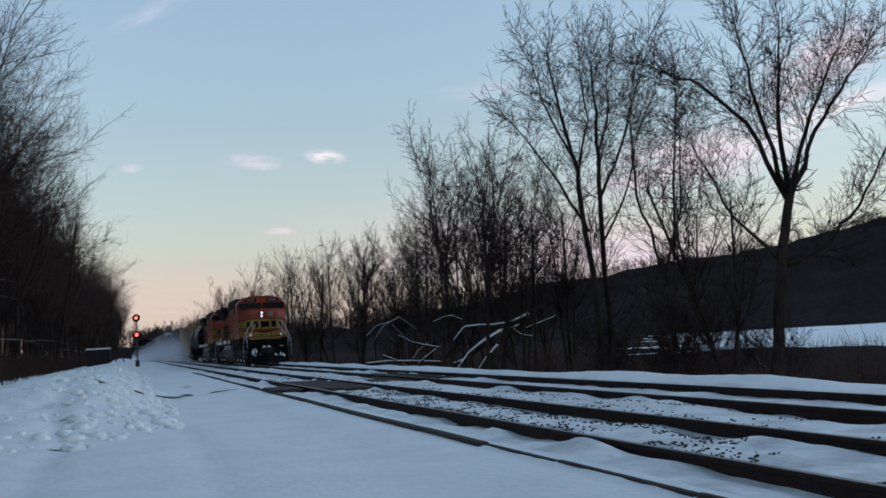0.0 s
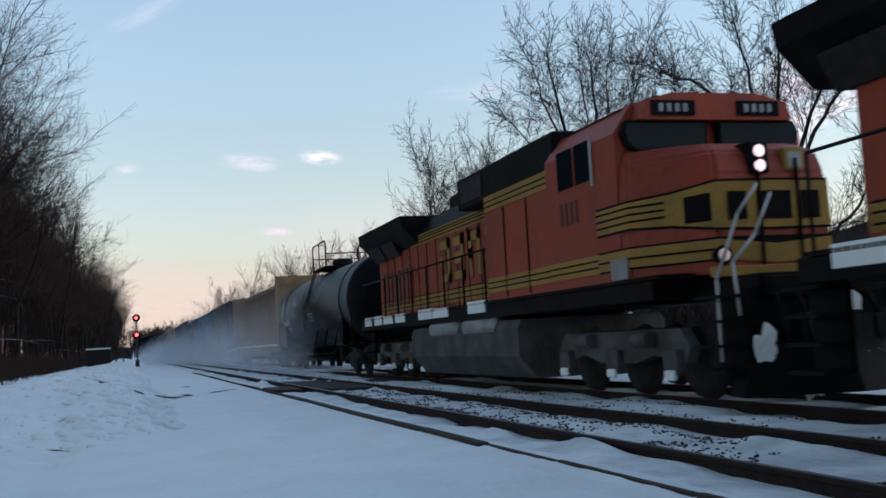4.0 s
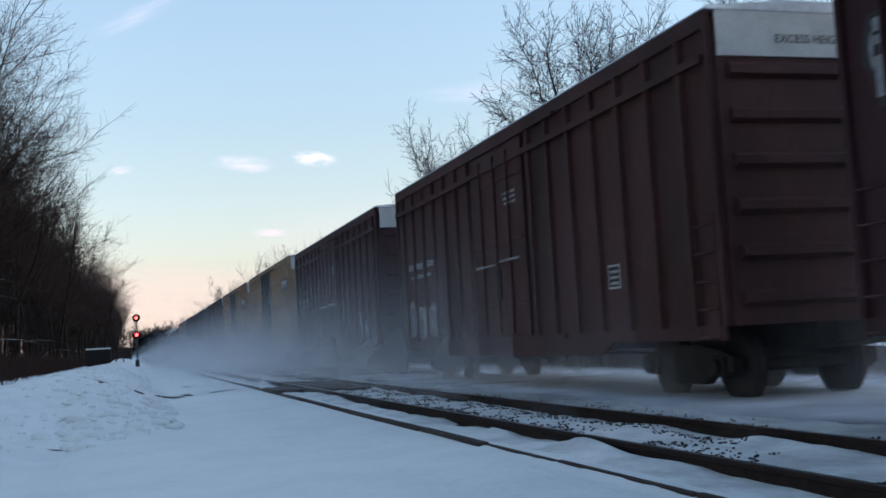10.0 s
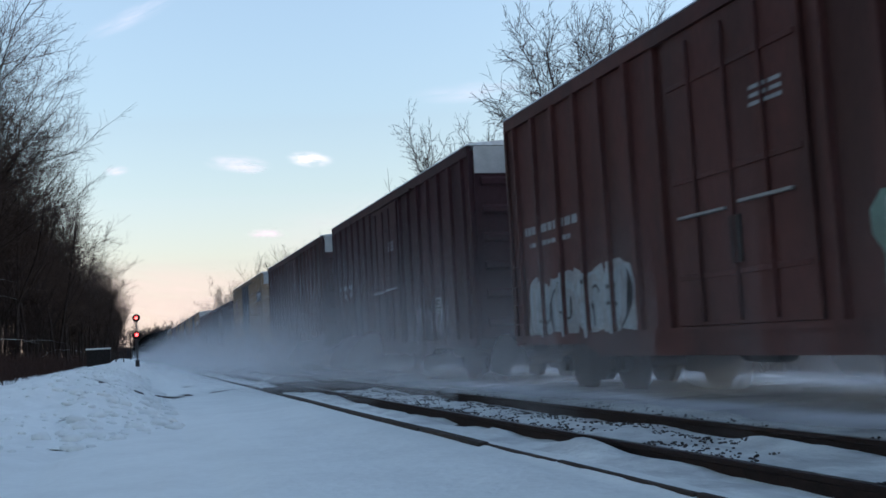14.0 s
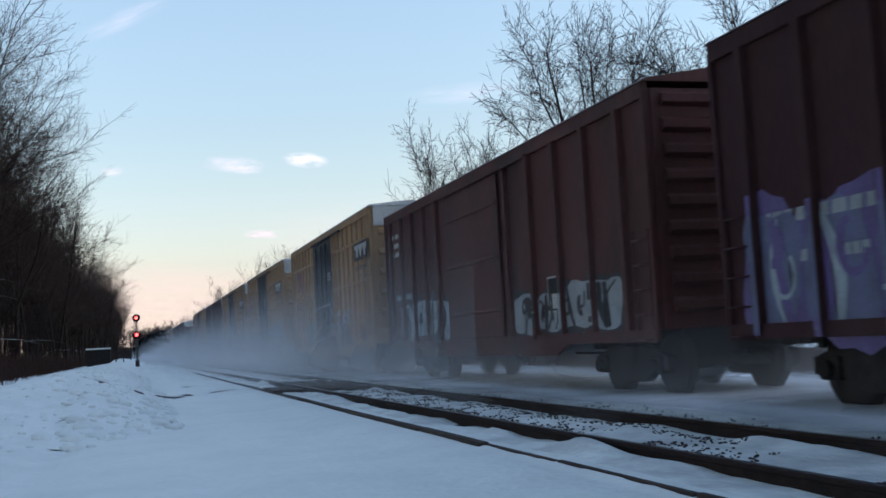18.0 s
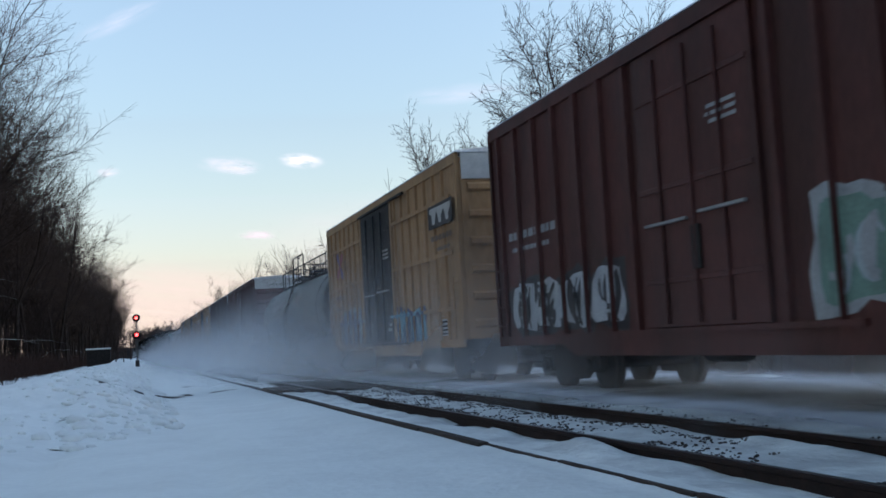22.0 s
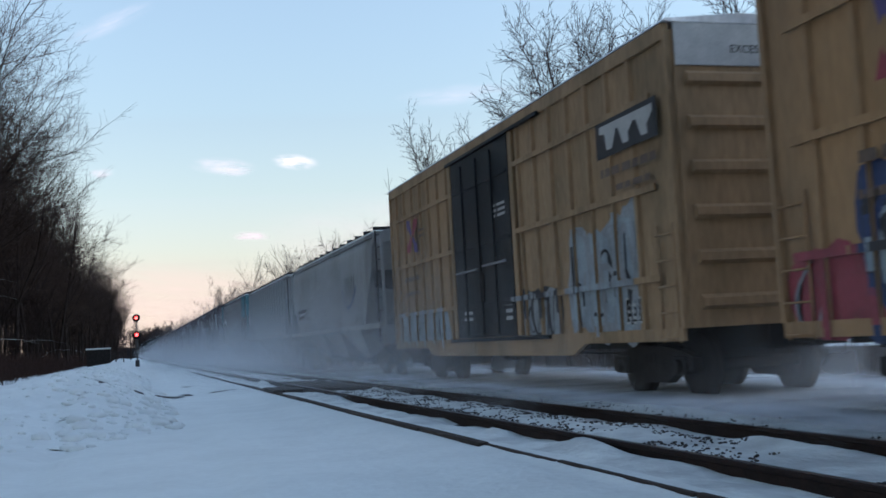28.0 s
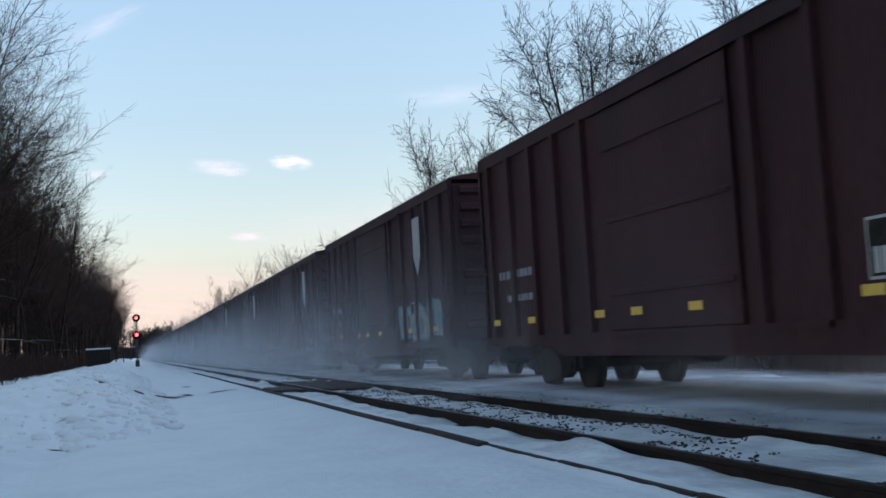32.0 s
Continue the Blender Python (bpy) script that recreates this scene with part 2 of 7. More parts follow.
# road crossing of dark timber panels
crossing = tagged(new("grade_crossing"), "dark wet timber road crossing panels between the rails", "crossing", kind="structure")
for x0, x1, y0, y1 in ((4.40, 5.74, 25.4, 33), (3.45, 4.20, 27.0, 29.6), (5.95, 7.50, 28.5, 33.5), (7.72, 9.05, 29.5, 36)):
    nplank = max(3, round((x1 - x0) / 0.26))
    w = (x1 - x0) / nplank
    for i in range(nplank):
        me_ = to_mesh("crossing_plank", boxed(0.008, w - 0.008, 0, y1 - y0 + rnd.uniform(-0.5, 0.3), -0.2, 0, bevel=0.015), PLANK)
        piece("crossing_plank", me_, crossing, x0 + i * w, y0 + rnd.uniform(-0.2, 0.3), rnd.choice((-0.012, -0.02, -0.03) if x0 < 5 else (-0.03, -0.06, -0.12)) + rnd.uniform(-0.02, 0.006))


# ---- bare trees ----
def tubes(name, segs, material, sides):
    """Joins tapered tubes from (p0, p1, r0, r1) rows into one mesh."""
    a = np.array(segs, dtype=float)
    p0, p1, r0, r1 = a[:, 0:3], a[:, 3:6], a[:, 6], a[:, 7]
    d = p1 - p0
    d /= np.linalg.norm(d, axis=1, keepdims=True) + 1e-9
    ref = np.where(np.abs(d[:, 2:3]) < 0.9, np.array([[0, 0, 1.0]]), np.array([[1.0, 0, 0]]))
    u = np.cross(d, ref)
    u /= np.linalg.norm(u, axis=1, keepdims=True)
    v = np.cross(d, u)
    ang = np.arange(sides) * math.tau / sides
    ring = np.cos(ang)[None, :, None] * u[:, None, :] + np.sin(ang)[None, :, None] * v[:, None, :]
    A = p0[:, None, :] + ring * r0[:, None, None]
    B = p1[:, None, :] + ring * r1[:, None, None]
    verts = np.concatenate([A, B], axis=1).reshape(-1, 3)
    n = len(a)
    base = (np.arange(n) * 2 * sides)[:, None]
    k = np.arange(sides)
    k2 = (k + 1) % sides
    quads = np.stack([base + k, base + k2, base + sides + k2, base + sides + k], axis=2).reshape(-1, 4)
    me_ = bpy.data.meshes.new(name)
    me_.from_pydata(verts.tolist(), [], quads.tolist())
    me_.polygons.foreach_set("use_smooth", [True] * len(quads))
    me_.materials.append(material)
    return me_


def branch(rnd, segs, p, d, ln, r, level, top, spec, lift, wide=1.0, reach=1.0):
    """Grows one limb in short pieces and sets its side shoots."""
    steps = max(2, (5, 5, 4, 3, 2)[level])
    step = ln / steps
    rr = r
    for i in range(steps):
        wander = (0.025, 0.10, 0.15, 0.19, 0.22)[level]
        d = (d + Vector((rnd.gauss(0, wander), rnd.gauss(0, wander), rnd.gauss(0, wander) + lift * (0.0, 0.10, 0.10, 0.08, 0.05)[level]))).normalized()
        q = p + d * step
        r1 = r * (1 - 0.75 * (i + 1) / steps) + 0.004
        segs[level].append((*p, *q, rr, r1))
        if level < top:
            f = (i + 0.6) / steps
            many = spec[level]
            for k in range(int(many / steps + rnd.random())):
                if level == 0 and f < 0.34:
                    continue
                tilt = radians(rnd.uniform(28, 62))
                turn = rnd.uniform(0, math.tau)
                side = d.orthogonal().normalized()
                side.rotate(Matrix.Rotation(turn, 3, d))
                nd = (d * math.cos(tilt) + side * math.sin(tilt)).normalized()
                at = p.lerp(q, rnd.random())
                cl = ln * rnd.uniform(0.30, 0.52) * (1.12 - 0.55 * f) * (wide if level == 0 else reach)
                branch(rnd, segs, at, nd, cl, max(0.005, rr * (rnd.uniform(0.28, 0.5))), level + 1, top, spec, lift, wide, reach)
        p, rr = q, r1
    if level < top and level > 0:
        for k in range(2):
            nd = (d + Vector((rnd.gauss(0, 0.4), rnd.gauss(0, 0.4), rnd.gauss(0, 0.3)))).normalized()
            branch(rnd, segs, p, nd, ln * 0.4 * reach, max(0.005, rr), level + 1, top, spec, lift, wide, reach)


def tree_meshes(seed, tall, thick, stems=1, spec=(16, 8, 6, 3), top=3, lean=(0, 0), fork=0.0, lift=1.0, wide=1.0, twig=None, splay=0.45):
    rnd = random.Random(seed)
    segs = [[] for _ in range(5)]
    for s in range(stems):
        d = Vector((lean[0] + rnd.gauss(0, 0.02 + 0.14 * (stems > 1)), lean[1] + rnd.gauss(0, 0.02 + 0.06 * (stems > 1)), 1)).normalized()
        hh = tall * (1 if s == 0 else rnd.uniform(0.7, 0.95))
        p = Vector((rnd.uniform(-0.2, 0.2) * (stems > 1), 0, -0.5))
        if fork:
            # a bole that divides into big limbs
            q = p + d * hh * fork
            segs[0].append((*p, *p.lerp(q, 0.12), thick * 1.35, thick))
            segs[0].append((*p.lerp(q, 0.12), *q, thick, thick * 0.8))
            n = rnd.choice((4, 5))
            for k in range(n):
                a = k * math.tau / n + rnd.uniform(-0.5, 0.5)
                s_ = rnd.uniform(0.15, splay)
                nd = Vector((math.cos(a) * s_ + d.x, math.sin(a) * s_ + d.y, 1)).normalized()
                branch(rnd, segs, q - d * rnd.uniform(0, hh * 0.06), nd, hh * (1 - fork) * rnd.uniform(0.8, 1.05), thick * rnd.uniform(0.35, 0.6), 1, top, (0, spec[0], *spec[1:]), lift)
        else:
            branch(rnd, segs, p, d, hh, thick, 0, top, spec, lift, wide)
    big = segs[0] + segs[1]
    small = segs[2] + segs[3] + segs[4]
    return tubes("trunk", big, BARK, 7), tubes("crown", small, twig or TWIG, 3)


TREE_LABEL = "bare leafless tree with a dark trunk and fine twigs, in snow"


def tree(meshes, x, y, z=None, turn=0.0, size=1.0, label=TREE_LABEL, group="trees beside the tracks"):
    ob = tagged(new("bare_tree"), label, "tree", group)
    piece("trunk", meshes[0], ob)
    piece("crown", meshes[1], ob)
    ob.matrix_basis = Matrix.LocRotScale((x, y, height(x, y) if z is None else z), Euler((0, 0, turn)), (size,) * 3)
    return ob


def limbed_meshes(seed, chains):
    """A tree from main limbs, each a short run of (x, z) bends with its radii, shoot length and shoot count."""
    rnd = random.Random(seed)
    segs = [[] for _ in range(5)]
    for pts, r0, r1, ln, many in chains:
        ps, yv, ys = [], 0.0, rnd.uniform(-0.16, 0.16)
        for (xa, za), (xb, zb) in zip(pts, pts[1:]):
            for i in range(4):
                f = i / 4
                ps.append(Vector((xa + (xb - xa) * f + rnd.gauss(0, 0.035), yv, za + (zb - za) * f + rnd.gauss(0, 0.03))))
                yv += ys * rnd.uniform(0.2, 1.2)
        ps.append(Vector((pts[-1][0], yv, pts[-1][1])))
        n = len(ps) - 1
        for i in range(n):
            f = i / n
            ra, rb = r0 + (r1 - r0) * f, r0 + (r1 - r0) * (i + 1) / n
            segs[1].append((*ps[i], *ps[i + 1], ra, rb))
            if f < 0.16:
                continue
            d = (ps[i + 1] - ps[i]).normalized()
            for k in range(int(many / n + rnd.random())):
                tilt = radians(rnd.uniform(25, 58))
                side = d.orthogonal().normalized()
                side.rotate(Matrix.Rotation(rnd.uniform(0, math.tau), 3, d))
                nd = (d * math.cos(tilt) + side * math.sin(tilt)).normalized()
                branch(rnd, segs, ps[i].lerp(ps[i + 1], rnd.random()), nd, ln * rnd.uniform(0.5, 1.1) * (1.15 - 0.5 * f), max(0.006, ra * 0.20), 2, 4, (0, 0, 6, 3), 0.6, 1.0, 1.5)
        for k in range(3):
            nd = ((ps[-1] - ps[-2]).normalized() + Vector((rnd.gauss(0, 0.3), rnd.gauss(0, 0.3), 0.2))).normalized()
            branch(rnd, segs, ps[-1], nd, ln * 0.8, max(0.006, r1 * 0.6), 2, 4, (0, 0, 6, 3), 0.6, 1.0, 1.5)
    return tubes("trunk", segs[0] + segs[1], BARK, 7), tubes("crown", segs[2] + segs[3] + segs[4], TWIG, 3)


# big trees behind the main track
tree(limbed_meshes(11, [
    ([(0, -0.5), (0.0, 2.1), (0.5, 5.0), (0.9, 7.0)], 0.19, 0.13, 1.0, 5),
    ([(0.9, 6.9), (0.0, 9.2), (-1.3, 10.4), (-2.4, 10.8)], 0.085, 0.02, 1.6, 26),
    ([(0.85, 7.0), (-0.2, 9.6), (-0.8, 11.5)], 0.08, 0.02, 1.6, 20),
    ([(0.9, 7.1), (0.8, 9.6), (1.0, 11.8)], 0.09, 0.02, 1.5, 20),
    ([(0.95, 7.0), (1.6, 9.4), (2.5, 11.3)], 0.08, 0.02, 1.5, 20),
    ([(0.95, 6.8), (2.1, 8.9), (3.5, 10.6), (4.3, 11.4)], 0.08, 0.02, 1.5, 22),
    ([(0.7, 5.0), (2.0, 5.5), (3.3, 6.7), (4.4, 8.4)], 0.085, 0.02, 1.5, 22),
    ([(0.5, 5.2), (-0.7, 6.5), (-1.6, 8.3)], 0.06, 0.02, 1.6, 14)]), 17.45, 26.6, label="tall spreading bare tree with a forked trunk beyond the tracks")
tree(limbed_meshes(33, [
    ([(0, -0.5), (-0.1, 2.2), (-0.6, 8.7), (-1.1, 11.2), (-1.5, 13.4)], 0.15, 0.025, 1.7, 44),
    ([(-0.4, 7.0), (-1.6, 9.4), (-2.8, 11.2)], 0.06, 0.02, 1.3, 18),
    ([(-0.8, 9.6), (-1.9, 11.6), (-2.4, 13.0)], 0.05, 0.02, 1.7, 14),
    ([(-0.7, 9.0), (-0.2, 11.2), (-0.4, 13.2)], 0.05, 0.02, 1.6, 12)]), 16.75, 36.0, label="tall bare tree that leans, beyond the tracks")
tree(limbed_meshes(12, [
    ([(0, -0.5), (0.05, 2.2), (0.0, 9.2), (0.1, 11.6), (0.0, 13.4)], 0.14, 0.025, 1.7, 44),
    ([(0.0, 8.2), (1.1, 11.0), (1.7, 13.2)], 0.06, 0.02, 1.8, 18),
    ([(0.0, 9.6), (0.7, 11.8), (0.9, 13.4)], 0.05, 0.02, 1.7, 14),
    ([(0.0, 6.6), (1.4, 8.8), (2.2, 11.0)], 0.05, 0.02, 1.7, 14)]), 17.0, 36.4, label="tall straight bare tree with upswept branches beyond the tracks")
tree(limbed_meshes(14, [
    ([(0, -0.5), (-0.05, 2.2), (0.0, 5.0), (0.25, 10.4)], 0.10, 0.02, 1.8, 30),
    ([(0.0, 4.8), (1.0, 7.0), (1.4, 9.3)], 0.05, 0.02, 1.5, 14),
    ([(0.0, 5.2), (-0.9, 7.4), (-1.2, 9.6)], 0.05, 0.02, 1.5, 14)]), 16.0, 30.0, label="slim bare tree with a straight stem beyond the tracks")
tree(tree_meshes(15, 8.4, 0.10, spec=(14, 7, 5), top=3, lean=(0.10, 0), stems=2), 19.6, 32.6)
tree(tree_meshes(16, 8.8, 0.11, spec=(16, 7, 5), top=3, lean=(-0.12, 0), stems=2), 18.6, 30.0)
tree(tree_meshes(17, 14.2, 0.13, spec=(12, 8, 6), top=4, fork=0.55), 18.0, 59.5, label="bare tree with a rounded crown beyond the tracks")
tree(tree_meshes(18, 13.2, 0.12, spec=(12, 8, 6), top=4, fork=0.55), 18.2, 53.0, label="bare tree with a rounded crown beyond the tracks")
rows = [(15.8, 41, 9.0), (14.4, 43.5, 9.8), (16.8, 45, 8.5), (15.2, 48, 10.2), (17.6, 50, 9.5), (14.6, 53, 8.6), (16.8, 58, 9.0), (15.4, 62, 8.6), (18.5, 66, 9.5), (14.6, 70, 9.6),
        (17.0, 75, 9.0), (15.5, 82, 10.0), (18.2, 86, 10.0), (14.6, 92, 10.5), (17.0, 98, 10.5), (15.0, 106, 10.5), (16.5, 114, 11.5), (14.2, 124, 10.5), (16.0, 136, 11.5), (14.4, 150, 11.0),
        (16.0, 166, 11.5), (14.2, 185, 10.5), (16, 205, 11), (14.5, 230, 11), (15.5, 260, 11), (15, 295, 11), (15, 335, 11), (20, 47, 9.5), (22, 55, 10), (21, 62, 10), (24, 70, 11), (20, 78, 10), (23, 88, 11)]
kinds = [tree_meshes(20 + k, 12.0, 0.12 + 0.012 * k, stems=1 + k % 3, spec=(18, 10, 9), top=3, fork=0.25 if k == 3 else 0.0) for k in range(5)]
rnd = random.Random(8)
for i, (x, y, h) in enumerate(rows):
    tree(kinds[i % 5], x, y, turn=rnd.uniform(0, 6.28), size=h / 12.0)
# wood on the left of the lane
left = [tree_meshes(40 + k, 21.0, 0.22, stems=1 + (k % 2), spec=(28, 14, 11), top=3, fork=0.36 if k % 2 == 0 else 0.0, twig=PALETWIG, wide=1.15, lift=0.5, splay=0.8) for k in range(5)]
rnd = random.Random(9)


def wood_height(y):
    """The wood steps down along the line."""
    return 19.5 - 3.0 * smooth(80, 105, y) - 3.5 * smooth(125, 170, y)


def wood_edge(y):
    return -10.4 + 2.6 * smooth(75, 100, y) + 3.8 * smooth(105, 160, y)


# unseen trees added left of and behind the camera to shade snow and train
for k in range(30):
    tree(left[k % 5], -11.0 - 4.0 * (k % 3) + rnd.uniform(-1, 1), -62 + 11.5 * (k // 3) + rnd.uniform(-2, 2), turn=k * 1.3, group="wood beside the lane")
yy = 58.0
i = 0
while yy < 330:
    for row in range(6):
        x = wood_edge(yy) - 2.2 * row + rnd.uniform(-1.0, 1.0)
        tree(left[i % 5], x, yy + rnd.uniform(-2.5, 2.5), turn=rnd.uniform(0, 6.28), size=wood_height(yy) / 21.0 * rnd.uniform(0.88, 1.04) * (0.9 if row == 0 else 1.0), group="wood beside the lane")
        i += 1
    yy += 6.0 + max(0.0, yy - 60) * 0.035
# saplings along the wood's edge and small trees further up the line
young = [tree_meshes(60 + k, 6.0, 0.05, stems=3, spec=(16, 7, 5), top=3) for k in range(3)]
for k in range(26):
    y = 46 + 150 * (k / 26) ** 1.3
    tree(young[k % 3], -7.3 - 7 * rnd.random() ** 1.5, y, turn=rnd.uniform(0, 6.28), size=rnd.uniform(0.55, 1.2), label="slender bare sapling at the wood's edge", group="saplings")
for x, y, h in ((-0.6, 165, 8.5), (-1.6, 158, 7), (-4.8, 150, 12), (-3.6, 172, 11.5), (-5.2, 178, 13), (-2.8, 200, 12), (-4.5, 215, 13), (-2.2, 238, 11), (-5, 250, 14), (-1.5, 275, 11), (-3.5, 300, 12)):
    tree(kinds[int(y) % 5], x, y, turn=rnd.uniform(0, 6.28), size=h / 12.0)
# low twiggy shrubs on the flat beyond the tracks
shrub = [tree_meshes(80 + k, 3.6, 0.03, stems=3, spec=(14, 8, 5), top=3, wide=1.5) for k in range(3)]
for k in range(14):
    az, r = radians(rnd.uniform(22, 42)), rnd.uniform(30, 60)
    ob = tree(shrub[k % 3], r * math.sin(az) + 2.0, r * math.cos(az), turn=rnd.uniform(0, 6.28), size=rnd.uniform(0.6, 1.1), label="bare twiggy shrub on the flat below the tracks", group="shrubs")
    ob.name = "bare_shrub"
# broken lumps on the ploughed bank
vv, ff = [], []
bm = bmesh.new()
bmesh.ops.create_icosphere(bm, subdivisions=1, radius=1.0)
base = [v.co.copy() for v in bm.verts]
tri = [tuple(v.index for v in f.verts) for f in bm.faces]
bm.free()
for k in range(1500):
    y = rnd.uniform(15, 62)
    toe = min(-5.2 + 0.335 * y, 1.2)
    x = toe - 0.3 - abs(rnd.gauss(1.1, 1.1))
    s = rnd.uniform(0.025, 0.07) + 0.08 * (rnd.random() < 0.12)
    z = height(x, y) - s * 0.1
    n0 = len(vv)
    R = Euler((rnd.random() * 6, rnd.random() * 6, 0)).to_matrix()
    for b in base:
        c = R @ b * s * (1 + 0.5 * noise.noise(b * 1.7 + Vector((k, 0, 0))))
        vv.append((x + c.x * 1.3, y + c.y * 1.3, z + c.z * 0.75))
    ff += [tuple(i + n0 for i in t) for t in tri]
me = bpy.data.meshes.new("snow_lumps")
me.from_pydata(vv, [], ff)
me.polygons.foreach_set("use_smooth", [True] * len(ff))
me.materials.append(SNOW)
tagged(new("snow_lumps", me), "broken lumps of ploughed snow on the bank", "snow", kind="stuff")


# ---- train ----
SPEED = 19.6
MAIN_X = 8.385
moving, drifting, settling = [], [], []


def settled(u, t, pull):
    """The place of a veil of powder: it travels with the train and is drawn in under the cars as it thins out."""
    y = u - SPEED * t
    f = 1 - smooth(8.0, 29.0, y)
    return pose(MAIN_X + pull * f, y, -0.15 * f)


def motions():
    for ob, u in moving:
        walk(ob, [(t, pose(MAIN_X, u - SPEED * t, 0.0)) for t in (-1.0, 0.0, 4.0, 8.0, 12.0, 16.0, 20.0, 24.0, 28.0, 32.0, 33.0)])
    for ob, u, pull in settling:
        ts = sorted({round((u - y) / SPEED, 3) for y in (120.0, 60.0, 38.0, 29.0, 24.0, 18.5, 13.0, 8.0, 0.0) if 0.0 < (u - y) / SPEED < 32.0} | {-1.0, 33.0})
        walk(ob, [(t, settled(u, t, pull)) for t in ts])
    for ob, rows in drifting:
        walk(ob, rows)


BROWN = surf("oxide_brown_paint", (0.062, 0.025, 0.024), 0.6, var=0.3, scale=0.8, grain=14, second=(0.027, 0.016, 0.015), amount=0.7, stretch=(1, 1, 0.35), spec=0.15)
BROWN2 = surf("faded_maroon_paint", (0.048, 0.019, 0.022), 0.6, var=0.3, scale=0.8, grain=14, second=(0.025, 0.011, 0.014), amount=0.7, stretch=(1, 1, 0.35), spec=0.15)
DARKBROWN = surf("dark_rusty_brown_paint", (0.040, 0.017, 0.019), 0.7, var=0.35, scale=0.7, grain=14, second=(0.050, 0.025, 0.017), amount=0.6, stretch=(1, 1, 0.35), spec=0.15)
RED = surf("oxide_red_paint", (0.078, 0.029, 0.026), 0.55, var=0.3, scale=0.8, grain=14, second=(0.037, 0.019, 0.017), amount=0.7, stretch=(1, 1, 0.35), spec=0.15)
YELLOW = surf("buff_yellow_paint", (0.345, 0.207, 0.102), 0.55, var=0.25, scale=0.8, grain=12, second=(0.215, 0.142, 0.082), amount=0.7, stretch=(1, 1, 0.3), spec=0.15)
YELLOW2 = surf("weathered_yellow_paint", (0.325, 0.215, 0.122), 0.6, var=0.3, scale=1.2, grain=12, second=(0.205, 0.142, 0.080), amount=0.8, stretch=(1, 1, 0.3), spec=0.15)
BLUE = surf("blue_paint", (0.020, 0.080, 0.160), 0.5, var=0.25, scale=0.8, grain=14, second=(0.024, 0.060, 0.102), amount=0.6, stretch=(1, 1, 0.35), spec=0.15)
DOORBLACK = surf("black_door_paint", (0.012, 0.014, 0.017), 0.5, var=0.35, scale=1.2, grain=16, second=(0.025, 0.025, 0.027), amount=0.4, spec=0.15)
GALV = surf("snow_dusted_roof_steel", (0.42, 0.43, 0.45), 0.55, 0.2, var=0.3, scale=1.2, grain=10, second=(0.75, 0.77, 0.8), amount=0.8)
HOPGREY = surf("light_grey_hopper_paint", (0.240, 0.243, 0.246), 0.55, var=0.2, scale=0.6, grain=10, second=(0.162, 0.156, 0.150), amount=0.7, stretch=(1, 1, 0.25), spec=0.15)
HOPRUST = surf("rust_streaked_white_paint", (0.240, 0.246, 0.240), 0.6, var=0.25, scale=1.0, grain=12, second=(0.132, 0.084, 0.054), amount=0.8, stretch=(1, 1, 0.18), edge=(0.5, 0.68), spec=0.15)
HOPTAN = surf("drab_grey_tan_paint", (0.130, 0.124, 0.112), 0.6, var=0.2, scale=0.6, grain=10, second=(0.076, 0.071, 0.064), amount=0.7, stretch=(1, 1, 0.3), spec=0.15)
TEAL = surf("teal_paint", (0.014, 0.140, 0.161), 0.55, var=0.25, scale=1.0, grain=14, second=(0.021, 0.070, 0.077), spec=0.15)
TANKBLACK = surf("black_tank_paint", (0.0070, 0.0077, 0.0091), 0.42, var=0.3, scale=0.6, grain=10, second=(0.0154, 0.0154, 0.0175), amount=0.6, spec=0.04)
ORANGE = surf("orange_loco_paint", (0.290, 0.040, 0.013), 0.5, var=0.25, scale=1.0, grain=16, second=(0.175, 0.034, 0.018), amount=0.6, stretch=(1, 1, 0.4), spec=0.25)
GOLD = surf("gold_stripe_paint", (0.330, 0.190, 0.034), 0.5, var=0.2, scale=1.2, grain=16, second=(0.210, 0.130, 0.036), amount=0.6, spec=0.15)
LOCOBLACK = surf("sooty_black_paint", (0.0048, 0.0048, 0.0054), 0.6, var=0.35, scale=1.4, grain=16, second=(0.0120, 0.0114, 0.0108), amount=0.5, spec=0.05)
# grimy steel; on the hopper slope sheets its dark tone stands for shade
FUELGREY = surf("grime_and_shade_grey_steel", (0.050, 0.049, 0.047), 0.65, 0.1, var=0.3, scale=1.4, grain=16, second=(0.13, 0.13, 0.135), amount=0.5, spec=0.15)
SILVER = surf("snowy_silver_paint", (0.231, 0.237, 0.248), 0.4, 0.3, var=0.2, scale=3, grain=20)
GLASS = surf("dark_cab_glass", (0.0070, 0.0123, 0.0175), 0.08, 0.0, var=0.1, scale=1, grain=5, bump=0, spec=0.08)
LAMP = glow("headlight_glow", (1.0, 0.74, 0.70), 0.8)
DITCH = glow("ditch_light_glow", (1.0, 0.75, 0.6), 0.12)
surf_dark = surf("dark_red_louvre_paint", (0.13, 0.035, 0.025), 0.6, var=0.3, scale=3, grain=20)
STRIPE = surf("yellow_reflector_strip", (0.75, 0.48, 0.06), 0.4, var=0.15, scale=6, grain=40)
INK = {}


def ink(name, colour):
    if name not in INK:
        INK[name] = surf("spray_paint_" + name, colour, 0.55, var=0.3, scale=2.5, grain=25, second=tuple(c * 0.6 for c in colour), amount=0.6)
    return INK[name]


